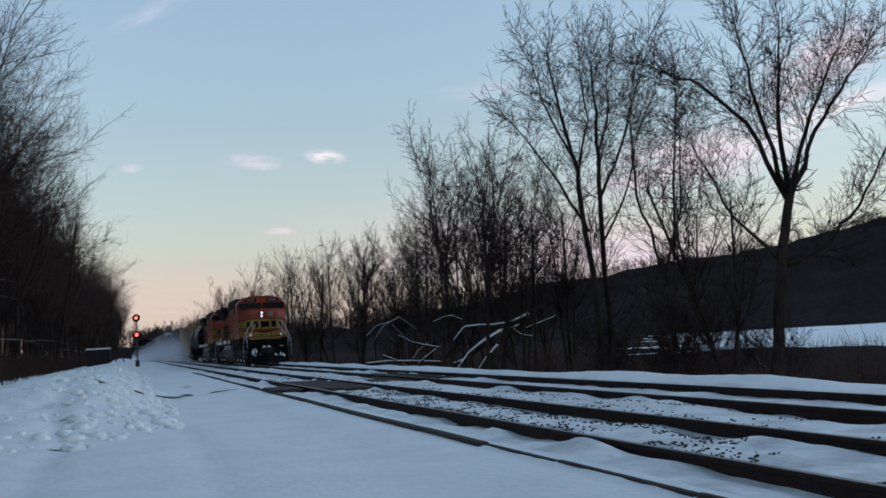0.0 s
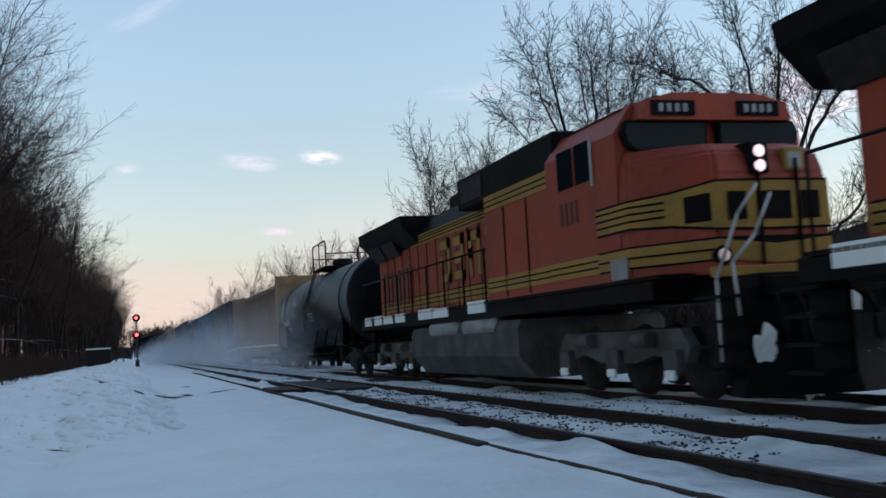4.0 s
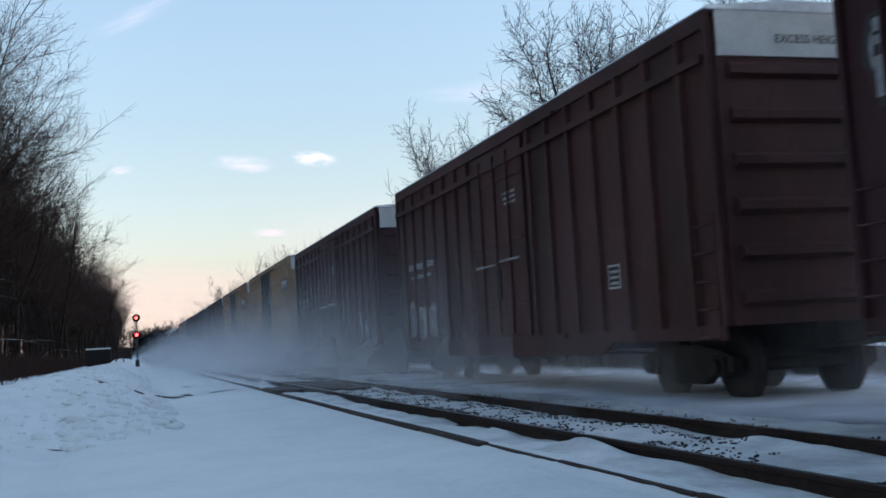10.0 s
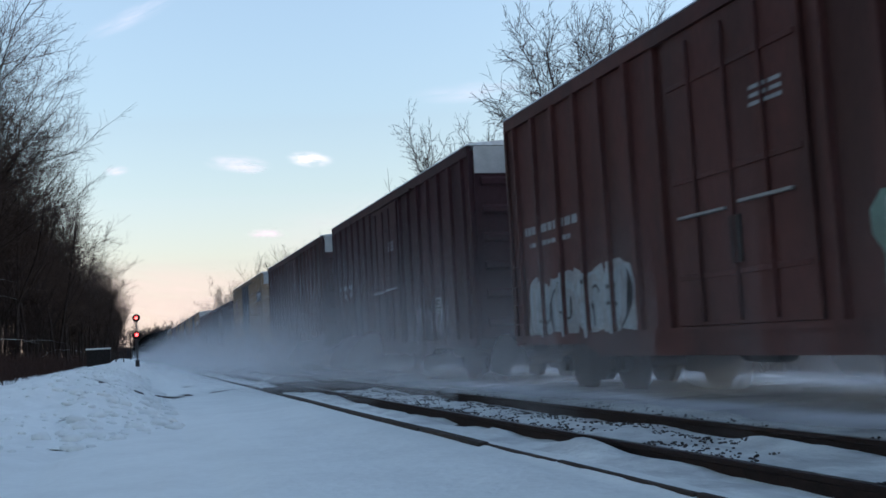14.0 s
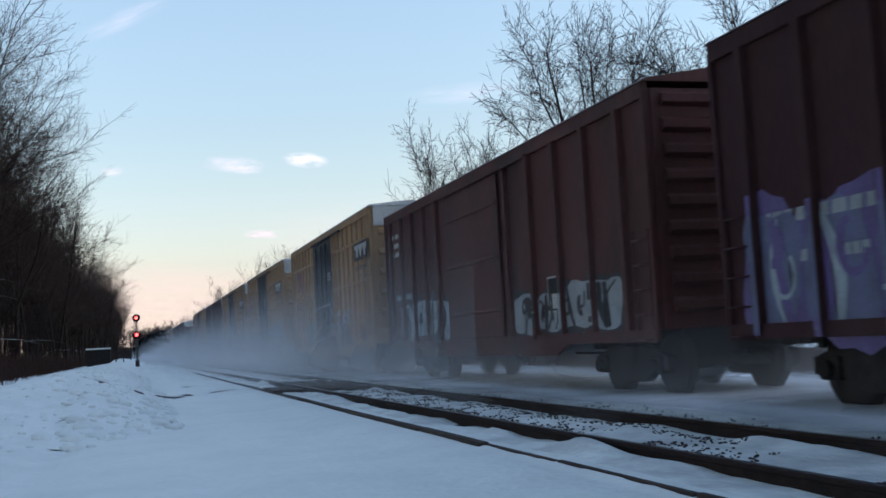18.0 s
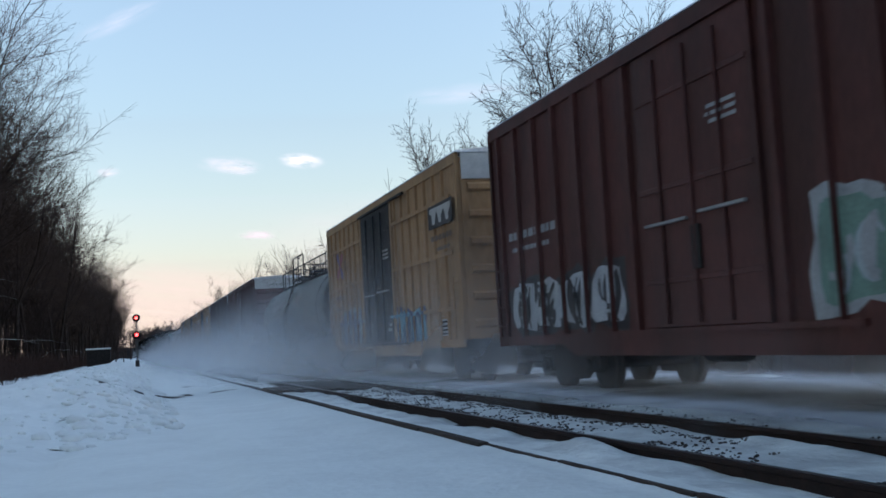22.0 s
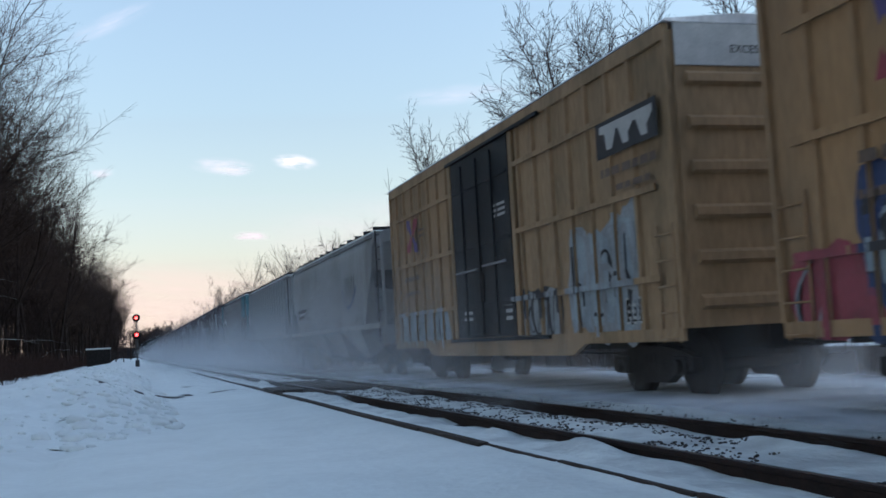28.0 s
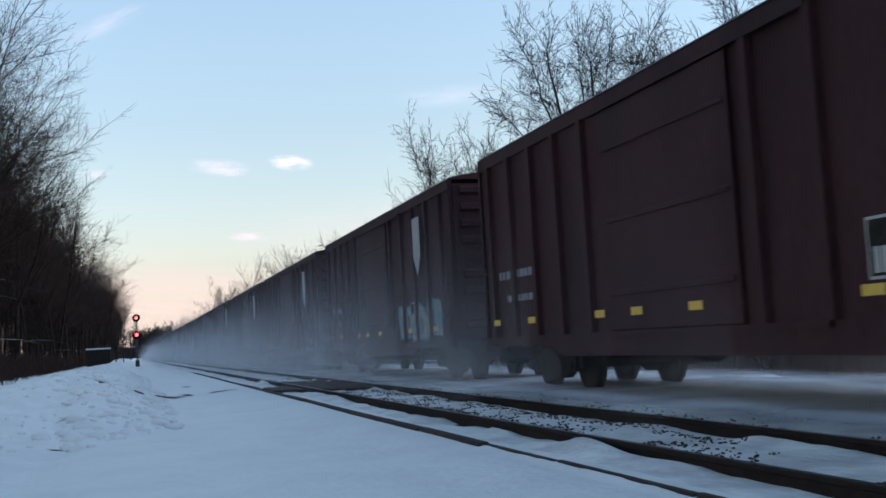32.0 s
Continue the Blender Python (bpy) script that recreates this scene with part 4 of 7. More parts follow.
def brown_low(u0, u1, tags, seed, paint=BROWN2, eave=4.40, shield=False, label="maroon boxcar with heavy side posts and a peaked roof", louvred=False):
    rb = (7.0, 5.9, 4.8, 3.7, 2.6, -2.0, -3.2, -4.4, -5.6, -6.8)
    c = boxcar(u0, u1, eave, paint, label, door=(-1.6, 1.9), ribs=rb, rib_w=0.14, rib_d=0.09, peak=0.22, door_bars=False, louvred=louvred, roof=paint)
    x = -W - 0.012
    bars(c, x, 4.9, 6.8, 2.05, 2.33, 1, ink("grey", None), seed, 9)
    bars(c, x, 5.1, 6.4, 1.62, 1.86, 1, ink("grey", None), seed + 1, 7)
    placard(c, -4.2, -3.75, 1.35, 1.95, 1)
    if shield:
        part("sign_panel", decal_bm([(-5.2, 3.95), (-4.55, 3.95), (-4.55, 3.0), (-4.88, 2.55), (-5.2, 3.0)], -W - 0.095), WHITE, c, "white pointed sign panel")
        for yb in (6.8, 5.0, 2.2, 1.0, -0.6, -3.9, -6.2):
            part("reflector", decal_bm([(yb - 0.17, 1.2), (yb + 0.17, 1.2), (yb + 0.17, 1.31), (yb - 0.17, 1.31)], -W - 0.10), STRIPE, c, "yellow reflector strip")
    for i, (y0, y1, z0, z1, fill, line, n) in enumerate(tags):
        graffiti(c, -W, y0, y1, z0, z1, fill, line, seed * 5 + i, n, ribs=[r for r in rb if y0 < r < y1], rib=0.09)
    return c


def tank_car(u0, u1, label, long_rail=False, seed=1):
    half = (u1 - u0) / 2
    car = tagged(new("tank_car"), label, "tank car", "cars of the freight train")
    r, zc = 1.50, 2.50
    prof = []
    for k in range(7):
        a = k * math.pi / 12
        prof.append((-half + 0.7 - 0.62 * math.cos(a), max(0.02, r * math.sin(a))))
    prof += [(-half + 0.7, r), (0, r + 0.02), (half - 0.7, r)]
    for k in range(7):
        a = (6 - k) * math.pi / 12
        prof.append((half - 0.7 + 0.62 * math.cos(a), max(0.02, r * math.sin(a))))
    shell = part("tank_shell", lathe(bmesh.new(), prof, "y", 48, (0, 0, zc)), TANKBLACK, car, "glossy black cylindrical tank")
    for yb in (-half + 2.0, -1.6, 1.6, half - 2.0):
        part("weld_band", lathe(bmesh.new(), [(yb - 0.03, r + 0.004), (yb - 0.03, r + 0.022), (yb + 0.03, r + 0.022), (yb + 0.03, r + 0.004)], "y", 48, (0, 0, zc)), TANKBLACK, shell)
    # hatch, platform and guard rail on the crown
    part("dome", lathe(bmesh.new(), [(zc + r - 0.06, 0.42), (zc + r + 0.34, 0.42), (zc + r + 0.40, 0.36), (zc + r + 0.42, 0.05)], "z", 20), TANKBLACK, car)
    part("platform", boxed(-1.0, 1.0, -1.5, 1.5, zc + r + 0.02, zc + r + 0.07, bevel=0.01), LOCOBLACK, car)
    top = zc + r + 1.05
    for s in (-0.95, 0.95):
        bm = bmesh.new()
        pipe(bm, [(s, -1.45, zc + r + 0.05), (s, -1.45, top - 0.12), (s, -1.33, top), (s, 1.33, top), (s, 1.45, top - 0.12), (s, 1.45, zc + r + 0.05)], 0.03)
        rod(bm, (s, 0, zc + r + 0.05), (s, 0, top), 0.025, 6)
        part("guard_rail", bm, LOCOBLACK, car)
    for s in (-1.45, 1.45):
        part("guard_rail", pipe(bmesh.new(), [(-0.95, s, zc + r + 0.55), (0.95, s, zc + r + 0.55)], 0.025), LOCOBLACK, car)
    part("ladder", pipe(pipe(bmesh.new(), [(-1.62, -0.25, 0.9), (-1.62, -0.25, zc), (-1.1, -0.25, zc + r)], 0.025), [(-1.62, 0.25, 0.9), (-1.62, 0.25, zc), (-1.1, 0.25, zc + r)], 0.025), LOCOBLACK, car)
    if long_rail:
        for s in (-0.42, 0.42):
            bm = bmesh.new()
            zt = zc + r + 0.82
            pipe(bm, [(s, -half + 0.9, zc + r), (s, -half + 0.75, zt - 0.1), (s, -half + 0.95, zt), (s, half - 0.95, zt), (s, half - 0.75, zt - 0.1), (s, half - 0.9, zc + r)], 0.03)
            part("walkway_rail", bm, LOCOBLACK, car)
            for k in range(13):
                yk = -half + 1.6 + k * (2 * half - 3.2) / 12
                part("rail_post", rod(bmesh.new(), (s, yk, zc + r - 0.04), (s, yk, zt), 0.022, 6), LOCOBLACK, car)
        part("walkway", boxed(-0.42, 0.42, -half + 0.8, half - 0.8, zc + r + 0.03, zc + r + 0.07), LOCOBLACK, car)
        part("snow_crust", boxed(-0.36, 0.36, -half + 0.9, half - 0.9, zc + r + 0.074, zc + r + 0.10, bevel=0.008), SNOW, car, "thin crust of snow on the walkway")
    # bolsters, stub sills and running boards
    for s in (-1, 1):
        bm = bmesh.new()
        prism(bm, [(-1.45, 1.0), (-0.5, 0.72), (0.5, 0.72), (1.45, 1.0), (1.42, 1.9), (0.9, 1.25), (-0.9, 1.25), (-1.42, 1.9)], "y", s * (half - 2.0) - 0.14, s * (half - 2.0) + 0.14)
        part("saddle", bm, LOCOBLACK, car)
        part("stub_sill", boxed(-0.35, 0.35, min(s * half, s * (half - 3.2)), max(s * half, s * (half - 3.2)), 0.72, 1.05), LOCOBLACK, car)
        part("end_platform", boxed(-1.5, 1.5, min(s * half, s * (half - 0.5)), max(s * half, s * (half - 0.5)), 0.98, 1.05), LOCOBLACK, car)
        part("end_rail", pipe(bmesh.new(), [(-1.5, s * half, 1.0), (-1.5, s * half, 2.1), (1.5, s * half, 2.1), (1.5, s * half, 1.0)], 0.025), LOCOBLACK, car)
    for z in (0.72, 0.98):
        part("side_rail", pipe(bmesh.new(), [(-1.5, -half + 3.2, z), (-1.5, half - 3.2, z)], 0.035), LOCOBLACK, car)
    for k in range(6):
        yk = -half + 3.4 + k * (2 * half - 6.8) / 5
        part("rail_stay", rod(bmesh.new(), (-1.5, yk, 0.72), (-1.3, yk, 1.6), 0.03, 6), LOCOBLACK, car)
    part("outlet_valve", lathe(bmesh.new(), [(0.45, 0.16), (0.7, 0.2), (1.05, 0.3)], "z", 14), LOCOBLACK, car)
    # lettering as bars that follow the shell
    rnd = random.Random(seed)

    def curved(rows_, m, name):
        bm = bmesh.new()
        for y0, y1, z0, z1 in rows_:
            prev = None
            for k in range(4):
                z = z0 + (z1 - z0) * k / 3
                x = -math.sqrt(max(0.01, (r + 0.03) ** 2 - (z - zc) ** 2))
                cur = [bm.verts.new((x, y0, z)), bm.verts.new((x, y1, z))]
                if prev:
                    bm.faces.new((prev[0], prev[1], cur[1], cur[0]))
                prev = cur
        part(name, bm, m, shell)

    rows_ = []
    for yc, zt, cells, h in ((half - 3.3, 1.98, 8, 0.20), (half - 3.3, 1.80, 7, 0.05), (half - 3.3, 1.69, 6, 0.05), (-1.0, 2.25, 6, 0.05), (-1.0, 2.12, 5, 0.04), (-1.0, 2.0, 5, 0.04)):
        for k in range(cells):
            a = yc + k * 0.2 + (0.12 if k > 3 and cells == 8 else 0)
            rows_.append((a, a + 0.13 * rnd.uniform(0.8, 1.1), zt, zt + h))
    curved(rows_, WHITE, "lettering")
    curved([(yc, yc + 0.05, 2.75, 3.25) for yc in (half - 4.6, -2.6, 2.0)], ink("white", None), "chalk_mark")
    curved([(yc + 0.07, yc + 0.18, 2.85, 3.2) for yc in (half - 4.6, -2.6, 2.0)], ink("red", None), "rust_mark")
    rows_ = []
    for yc, zt in ((half - 6.0, 2.6), (-2.2, 2.55), (half - 5.4, 2.1)):
        for k in range(7):
            a = yc + k * 0.21
            z = zt + rnd.uniform(0, 0.12)
            rows_.append((a, a + 0.04, z, z + rnd.uniform(0.22, 0.4)))
            z = zt + rnd.uniform(0.08, 0.3)
            rows_.append((a, a + rnd.uniform(0.1, 0.18), z, z + 0.035))
    curved(rows_, ink("white", None), "chalk_scrawl")
    running_gear(car, half, 2.0)
    moving.append((car, (u0 + u1) / 2))
    return car


def centerbeam(u0, u1):
    half = (u1 - u0) / 2
    car = tagged(new("centerbeam_flatcar"), "empty buff yellow centre-beam lumber car with bulkheads and snowy deck", "flatcar", "cars of the freight train")
    bm = bmesh.new()
    prism(bm, [(-half, 1.08), (-half, 0.82), (-half + 3.2, 0.82), (-half + 4.2, 0.66), (half - 4.2, 0.66), (half - 3.2, 0.82), (half, 0.82), (half, 1.08)], "x", -1.40, -1.32)
    part("side_sill", bm, YELLOW2, car)
    bm = bmesh.new()
    prism(bm, [(-half, 1.08), (-half, 0.82), (-half + 3.2, 0.82), (-half + 4.2, 0.66), (half - 4.2, 0.66), (half - 3.2, 0.82), (half, 0.82), (half, 1.08)], "x", 1.32, 1.40)
    part("side_sill", bm, YELLOW2, car)
    part("deck", boxed(-1.40, 1.40, -half, half, 1.06, 1.12), YELLOW2, car)
    part("centre_sill", boxed(-0.4, 0.4, -half, half, 0.68, 1.06), IRON, car)
    rnd = random.Random(3)
    y = -half + 1.3
    while y < half - 1.8:
        ln = rnd.uniform(1.0, 2.6)
        part("snow_patch", boxed(-1.36, -0.75, y, y + ln, 1.122, 1.122 + rnd.uniform(0.04, 0.10), bevel=0.03), SNOW, car, "strip of snow on the deck")
        y += ln + rnd.uniform(0.1, 0.8)
    # bulkheads
    for e in (-1, 1):
        yb = e * (half - 0.32)
        blk = part("bulkhead", boxed(-1.42, 1.42, yb - 0.26, yb + 0.26, 1.06, 4.47, bevel=0.02), YELLOW, car)
        for z in (1.5, 2.15, 2.8, 3.45, 4.1):
            part("bulkhead_rib", boxed(-1.30, 1.30, e * half - 0.05 - 0.03, e * half - 0.05 + 0.06, z - 0.045, z + 0.045), YELLOW, blk)
        for x in (-1.36, -0.45, 0.45, 1.36):
            part("bulkhead_post", boxed(x - 0.07, x + 0.07, e * half - 0.06 - 0.03, e * half - 0.06 + 0.10, 1.06, 4.47), YELLOW, blk)
        part("gusset", prism(bmesh.new(), [(yb - e * 0.26, 1.1), (yb - e * 0.26, 4.4), (yb - e * 0.9, 4.4), (yb - e * 1.3, 1.1)], "x", -0.05, 0.05), YELLOW, car)
    # top chord and truss
    part("top_chord", boxed(-0.62, 0.62, -half + 0.55, half - 0.55, 4.27, 4.44, bevel=0.02), YELLOW, car)
    bm = bmesh.new()
    prism(bm, [(-0.52, 1.1), (-0.34, 1.1), (-0.18, 4.3), (-0.30, 4.3)], "y", -0.10, 0.10)
    prism(bm, [(0.34, 1.1), (0.52, 1.1), (0.30, 4.3), (0.18, 4.3)], "y", -0.10, 0.10)
    post = to_mesh("truss_post", bm, YELLOW)
    n = 17
    ys = [-half + 1.6 + k * (2 * half - 3.2) / (n - 1) for k in range(n)]
    for k, y in enumerate(ys):
        piece("truss_post", post, car, 0, y, 0)
        if k < n - 1:
            a, b = (y + 0.12, ys[k + 1] - 0.12) if k % 2 else (ys[k + 1] - 0.12, y + 0.12)
            part("diagonal", prism(bmesh.new(), [(a - 0.06, 1.2), (a + 0.06, 1.2), (b + 0.06, 4.25), (b - 0.06, 4.25)], "x", -0.07, 0.07), YELLOW, car)
    bars(car, -1.405, -6, -3, 0.86, 1.0, 1, WHITE, 3, 8)
    running_gear(car, half, 2.3)
    moving.append((car, (u0 + u1) / 2))
    return car


def hopper(u0, u1, top, paint, label, style):
    """A covered hopper: curved or ribbed sides, sloped end sheets, open end frames, bays below."""
    half = (u1 - u0) / 2
    car = tagged(new("covered_hopper"), label, "hopper car", "cars of the freight train")
    end_paint = TEAL if style == "teal" else paint
    # body sections along the car
    sect = []
    e = half - 0.75
    z0 = 1.55
    for k in range(9):
        f = k / 8
        z = z0 + (top - z0) * f
        bulge = 1.52 + 0.07 * math.sin(f * math.pi) if style != "ribbed" else 1.53
        sect.append((-bulge if k < 8 else -1.45, z))
    roof_pts = [(-1.1, top + 0.16), (-0.5, top + 0.24)]
    outline = sect + roof_pts + [(-x, z) for x, z in reversed(roof_pts)] + [(-x, z) for x, z in reversed(sect)]
    bm = bmesh.new()
    rings = []
    nseg = 16
    for k in range(nseg + 1):
        y = -e + 2 * e * k / nseg
        rings.append([bm.verts.new((x, max(-e + 1.5 * max(0.0, (3.1 - z) / 1.55), min(e - 1.5 * max(0.0, (3.1 - z) / 1.55), y)), z)) for x, z in outline])
    m = len(outline)
    for A, B in zip(rings, rings[1:]):
        for k in range(m):
            f = bm.faces.new((A[k], A[(k + 1) % m], B[(k + 1) % m], B[k]))
            f.smooth = style != "ribbed"
    bm.faces.new(rings[0])
    bm.faces.new(rings[-1])
    bmesh.ops.recalc_face_normals(bm, faces=bm.faces)
    body = part("body", bm, paint, car)
    for s in (-1, 1):
        part("side_sill", boxed(s * 1.53 - 0.05, s * 1.53 + 0.05, -half + 0.1, half - 0.1, 1.42, 1.58, bevel=0.012), paint, car)
        part("eave_rail", boxed(s * 1.47 - 0.05, s * 1.47 + 0.05, -e, e, top - 0.06, top + 0.05, bevel=0.015), paint, car)
        part("running_board", boxed(s * 0.62 - 0.2, s * 0.62 + 0.2, -half + 0.45, half - 0.45, top + 0.28, top + 0.31), GALV, car)
        part("snow_crust", boxed(s * 1.22 - 0.18, s * 1.22 + 0.18, -e + 0.2, e - 0.2, top + 0.11, top + 0.16, bevel=0.015), SNOW, car, "thin snow lying on the roof")
    for k in range(12):
        part("board_stay", boxed(-1.35, 1.35, -e + 0.6 + k * (2 * e - 1.2) / 11 - 0.03, -e + 0.6 + k * (2 * e - 1.2) / 11 + 0.03, top + 0.18, top + 0.30), IRON, car)
    part("hatch_trough", boxed(-0.32, 0.32, -e + 0.5, e - 0.5, top + 0.22, top + 0.36, bevel=0.02), paint, car)
    if style == "ribbed":
        rib = to_mesh("side_post", prism(bmesh.new(), [(-0.05, 0), (0.05, 0), (0.035, 0.085), (-0.035, 0.085)], "z", 1.56, top - 0.06), HOPRUST)
        for k in range(17):
            y = -e + 0.7 + k * (2 * e - 1.4) / 16
            piece("side_post", rib, body, -1.53, y, 0, 0, 0, 90)
            piece("side_post", rib, body, 1.53, y, 0, 0, 0, -90)
    if style == "teal":
        for s in (-1, 1):
            for k in range(16):
                part("edge_tab", boxed(-1.62, -1.5, s * (e - 0.9) - 0.05, s * (e - 0.9) + 0.05, 1.75 + 0.155 * k, 1.84 + 0.155 * k), LOCOBLACK, body)
            part("end_panel", boxed(-1.602, -1.45, min(s * (e - 0.85), s * (e + 0.02)), max(s * (e - 0.85), s * (e + 0.02)), 3.0, top), TEAL, car, "teal painted end panel")
            part("end_wall", boxed(-1.45, 1.45, min(s * (e + 0.0), s * (e + 0.06)), max(s * e, s * (e + 0.06)), 3.1, top + 0.1), TEAL, car)
        for z in (2.2, 2.95, 3.6):
            part("side_seam", boxed(-1.605, -1.55, -e + 1.2, e - 1.2, z - 0.012, z + 0.012), HOPTAN, body)
        for z in (2.3, 2.75):
            part("mark_patch", decal_bm([(e - 3.0, z), (e - 1.5, z), (e - 1.5, z + 0.36), (e - 3.0, z + 0.36)], -1.606), WHITE, car)
            bars(car, -1.61, e - 2.9, e - 1.6, z + 0.06, z + 0.36, 1, IRON, 6, 4)
        for yb in (e - 1.9,):
            part("reflector", decal_bm([(yb - 0.4, 1.62), (yb + 0.4, 1.62), (yb + 0.4, 1.75), (yb - 0.4, 1.75)], -1.59), STRIPE, car, "yellow reflector strip")
    # bays
    nb = 3 if style != "ribbed" else 4
    span = 2 * (half - 3.4)
    for k in range(nb):
        y0 = -half + 3.4 + span * k / nb
        y1 = y0 + span / nb
        bm = bmesh.new()
        A = [bm.verts.new(v) for v in ((-1.45, y0 + 0.05, 1.5), (1.45, y0 + 0.05, 1.5), (1.45, y1 - 0.05, 1.5), (-1.45, y1 - 0.05, 1.5))]
        c = (y0 + y1) / 2
        B = [bm.verts.new(v) for v in ((-0.85, c - 0.4, 0.55), (0.85, c - 0.4, 0.55), (0.85, c + 0.4, 0.55), (-0.85, c + 0.4, 0.55))]
        bm.faces.new(A)
        bm.faces.new(B[::-1])
        for i in range(4):
            bm.faces.new((A[i], B[i], B[(i + 1) % 4], A[(i + 1) % 4]))
        bmesh.ops.recalc_face_normals(bm, faces=bm.faces)
        bay = part("hopper_bay", bm, paint if style != "teal" else IRON, car)
        part("outlet_gate", boxed(-1.0, 1.0, c - 0.45, c + 0.45, 0.42, 0.55, bevel=0.01), IRON, bay)
    # open end frames
    for s in (-1, 1):
        part("end_sill", boxed(-1.5, 1.5, min(s * half, s * (half - 0.12)), max(s * half, s * (half - 0.12)), 0.95, 1.5), end_paint, car)
        # dark grey paints in the shade of the recess under the hopper end
        part("slope_sheet", prism(bmesh.new(), [(s * (e - 0.1), 3.1), (s * (e - 1.55), 1.5), (s * (e - 1.75), 1.5), (s * (e - 0.3), 3.1)], "x", -1.4, 1.4), FUELGREY, car)
        for x in (-1.4, -0.5, 0.5, 1.4):
            part("end_post", boxed(x - 0.035, x + 0.035, s * (half - 0.14) - 0.04, s * (half - 0.14) + 0.04, 1.4, top if abs(x) > 1 else 3.2), end_paint, car)
        for sx in (-1.46, 1.46):
            bm = bmesh.new()
            for zk in range(9):
                rod(bm, (sx, s * (half - 0.18), 1.2 + 0.36 * zk), (sx, s * (half - 0.62), 1.2 + 0.36 * zk), 0.016, 6)
            part("ladder", bm, IRON, car)
            part("ladder_rail", rod(bmesh.new(), (sx, s * (half - 0.62), 1.0), (sx, s * (half - 0.62), top + 0.1), 0.025, 6), IRON, car)
    part("centre_sill", boxed(-0.35, 0.35, -half, half, 0.72, 1.0), IRON, car)
    running_gear(car, half, 2.0)
    moving.append((car, (u0 + u1) / 2))
    return car


def locomotive(u0, label):
    """A six-axle wide-cab diesel, coupler face at u0; local y = 0 at mid length, front at -y."""
    L = 22.3
    f = -L / 2
    car = tagged(new("diesel_locomotive"), label, "locomotive", "locomotives of the train")

    def Y(d):
        return f + d

    # frame, walkways, fuel tank
    part("frame", boxed(-1.52, 1.52, Y(2.5), Y(21.5), 1.38, 1.66, bevel=0.02), LOCOBLACK, car)
    part("front_porch", boxed(-0.86, 0.86, Y(0.95), Y(2.6), 1.36, 1.62, bevel=0.02), LOCOBLACK, car)
    part("front_sill", boxed(-1.02, 1.02, Y(1.66), Y(1.82), 1.62, 1.76, bevel=0.015), GOLD, car, "gold painted sill under the nose")
    part("walkway", boxed(-1.55, 1.55, Y(2.2), Y(21.3), 1.66, 1.71), LOCOBLACK, car)
    bm = bmesh.new()
    prism(bm, [(-1.42, 1.30), (-1.5, 1.15), (-1.5, 0.62), (-1.15, 0.20), (1.15, 0.20), (1.5, 0.62), (1.5, 1.15), (1.42, 1.30)], "y", Y(7.9), Y(15.6))
    part("fuel_tank", bm, FUELGREY, car, "grimy grey fuel tank streaked with snow")
    for a, b in ((9.2, 11.3), (11.7, 13.9)):
        for s in (-1, 1):
            part("air_tank", lathe(bmesh.new(), [(Y(a), 0.05), (Y(a) + 0.06, 0.24), (Y(b) - 0.06, 0.24), (Y(b), 0.05)], "y", 18, (s * 1.30, 0, 1.22)), SILVER, car, "silver air reservoir dusted with snow")
    # hood
    hw = 0.98
    part("hood", boxed(-hw, hw, Y(5.9), Y(21.0), 1.7, 3.52, bevel=0.02), ORANGE, car)
    bm = bmesh.new()
    prism(bm, [(-hw - 0.004, 3.50), (hw + 0.004, 3.50), (hw + 0.004, 3.76), (-hw - 0.004, 3.76)], "y", Y(6.1), Y(17.2))
    part("upper_stripe", bm, GOLD, car, "gold stripe with thin black lines")
    bm = bmesh.new()
    prism(bm, [(-hw, 3.74), (hw, 3.74), (0.62, 4.22), (-0.62, 4.22)], "y", Y(8.6), Y(16.8))
    part("hood_roof", bm, LOCOBLACK, car)
    part("equipment_cabinet", boxed(-1.42, 1.42, Y(5.9), Y(11.4), 3.74, 4.42, bevel=0.05), LOCOBLACK, car)
    part("cabinet_grille", boxed(-1.44, 1.44, Y(9.7), Y(11.1), 3.86, 4.32), IRON, car)
    part("exhaust_stack", boxed(-0.35, 0.35, Y(14.2), Y(15.5), 4.2, 4.62, bevel=0.03), LOCOBLACK, car)
    # flared radiator
    bm = bmesh.new()
    prism(bm, [(-hw, 3.55), (hw, 3.55), (1.42, 4.0), (1.46, 4.28), (-1.46, 4.28), (-1.42, 4.0)], "y", Y(16.4), Y(21.7))
    part("radiator", bm, LOCOBLACK, car, "black flared radiator section")
    for s in (-1, 1):
        for a, b in ((18.2, 19.6), (19.8, 21.2)):
            part("radiator_screen", prism(bmesh.new(), [(s * (hw + 0.03), 3.40), (s * (hw + 0.08), 3.40), (s * (hw + 0.30), 3.80), (s * (hw + 0.22), 3.80)], "y", Y(a), Y(b)), IRON, car)
        # stripes and thin lines, doors
        part("lower_stripe", boxed(s * hw - 0.006, s * hw + 0.006, Y(5.95), Y(20.95), 1.86, 2.16), GOLD, car, "gold stripe with thin black lines")
        for z in (1.94, 2.06, 2.17, 3.56, 3.64, 3.70):
            part("pin_line", boxed(s * (hw + 0.004) - 0.006, s * (hw + 0.004) + 0.006, Y(6.1), Y(20.9 if z < 3 else 17.2), z - 0.014, z + 0.014), LOCOBLACK, car)
        for k in range(13):
            y = Y(9.6 + 0.86 * k)
            part("hood_door_seam", boxed(s * (hw + 0.006) - 0.008, s * (hw + 0.006) + 0.008, y - 0.012, y + 0.012, 1.75, 3.48), LOCOBLACK, car)
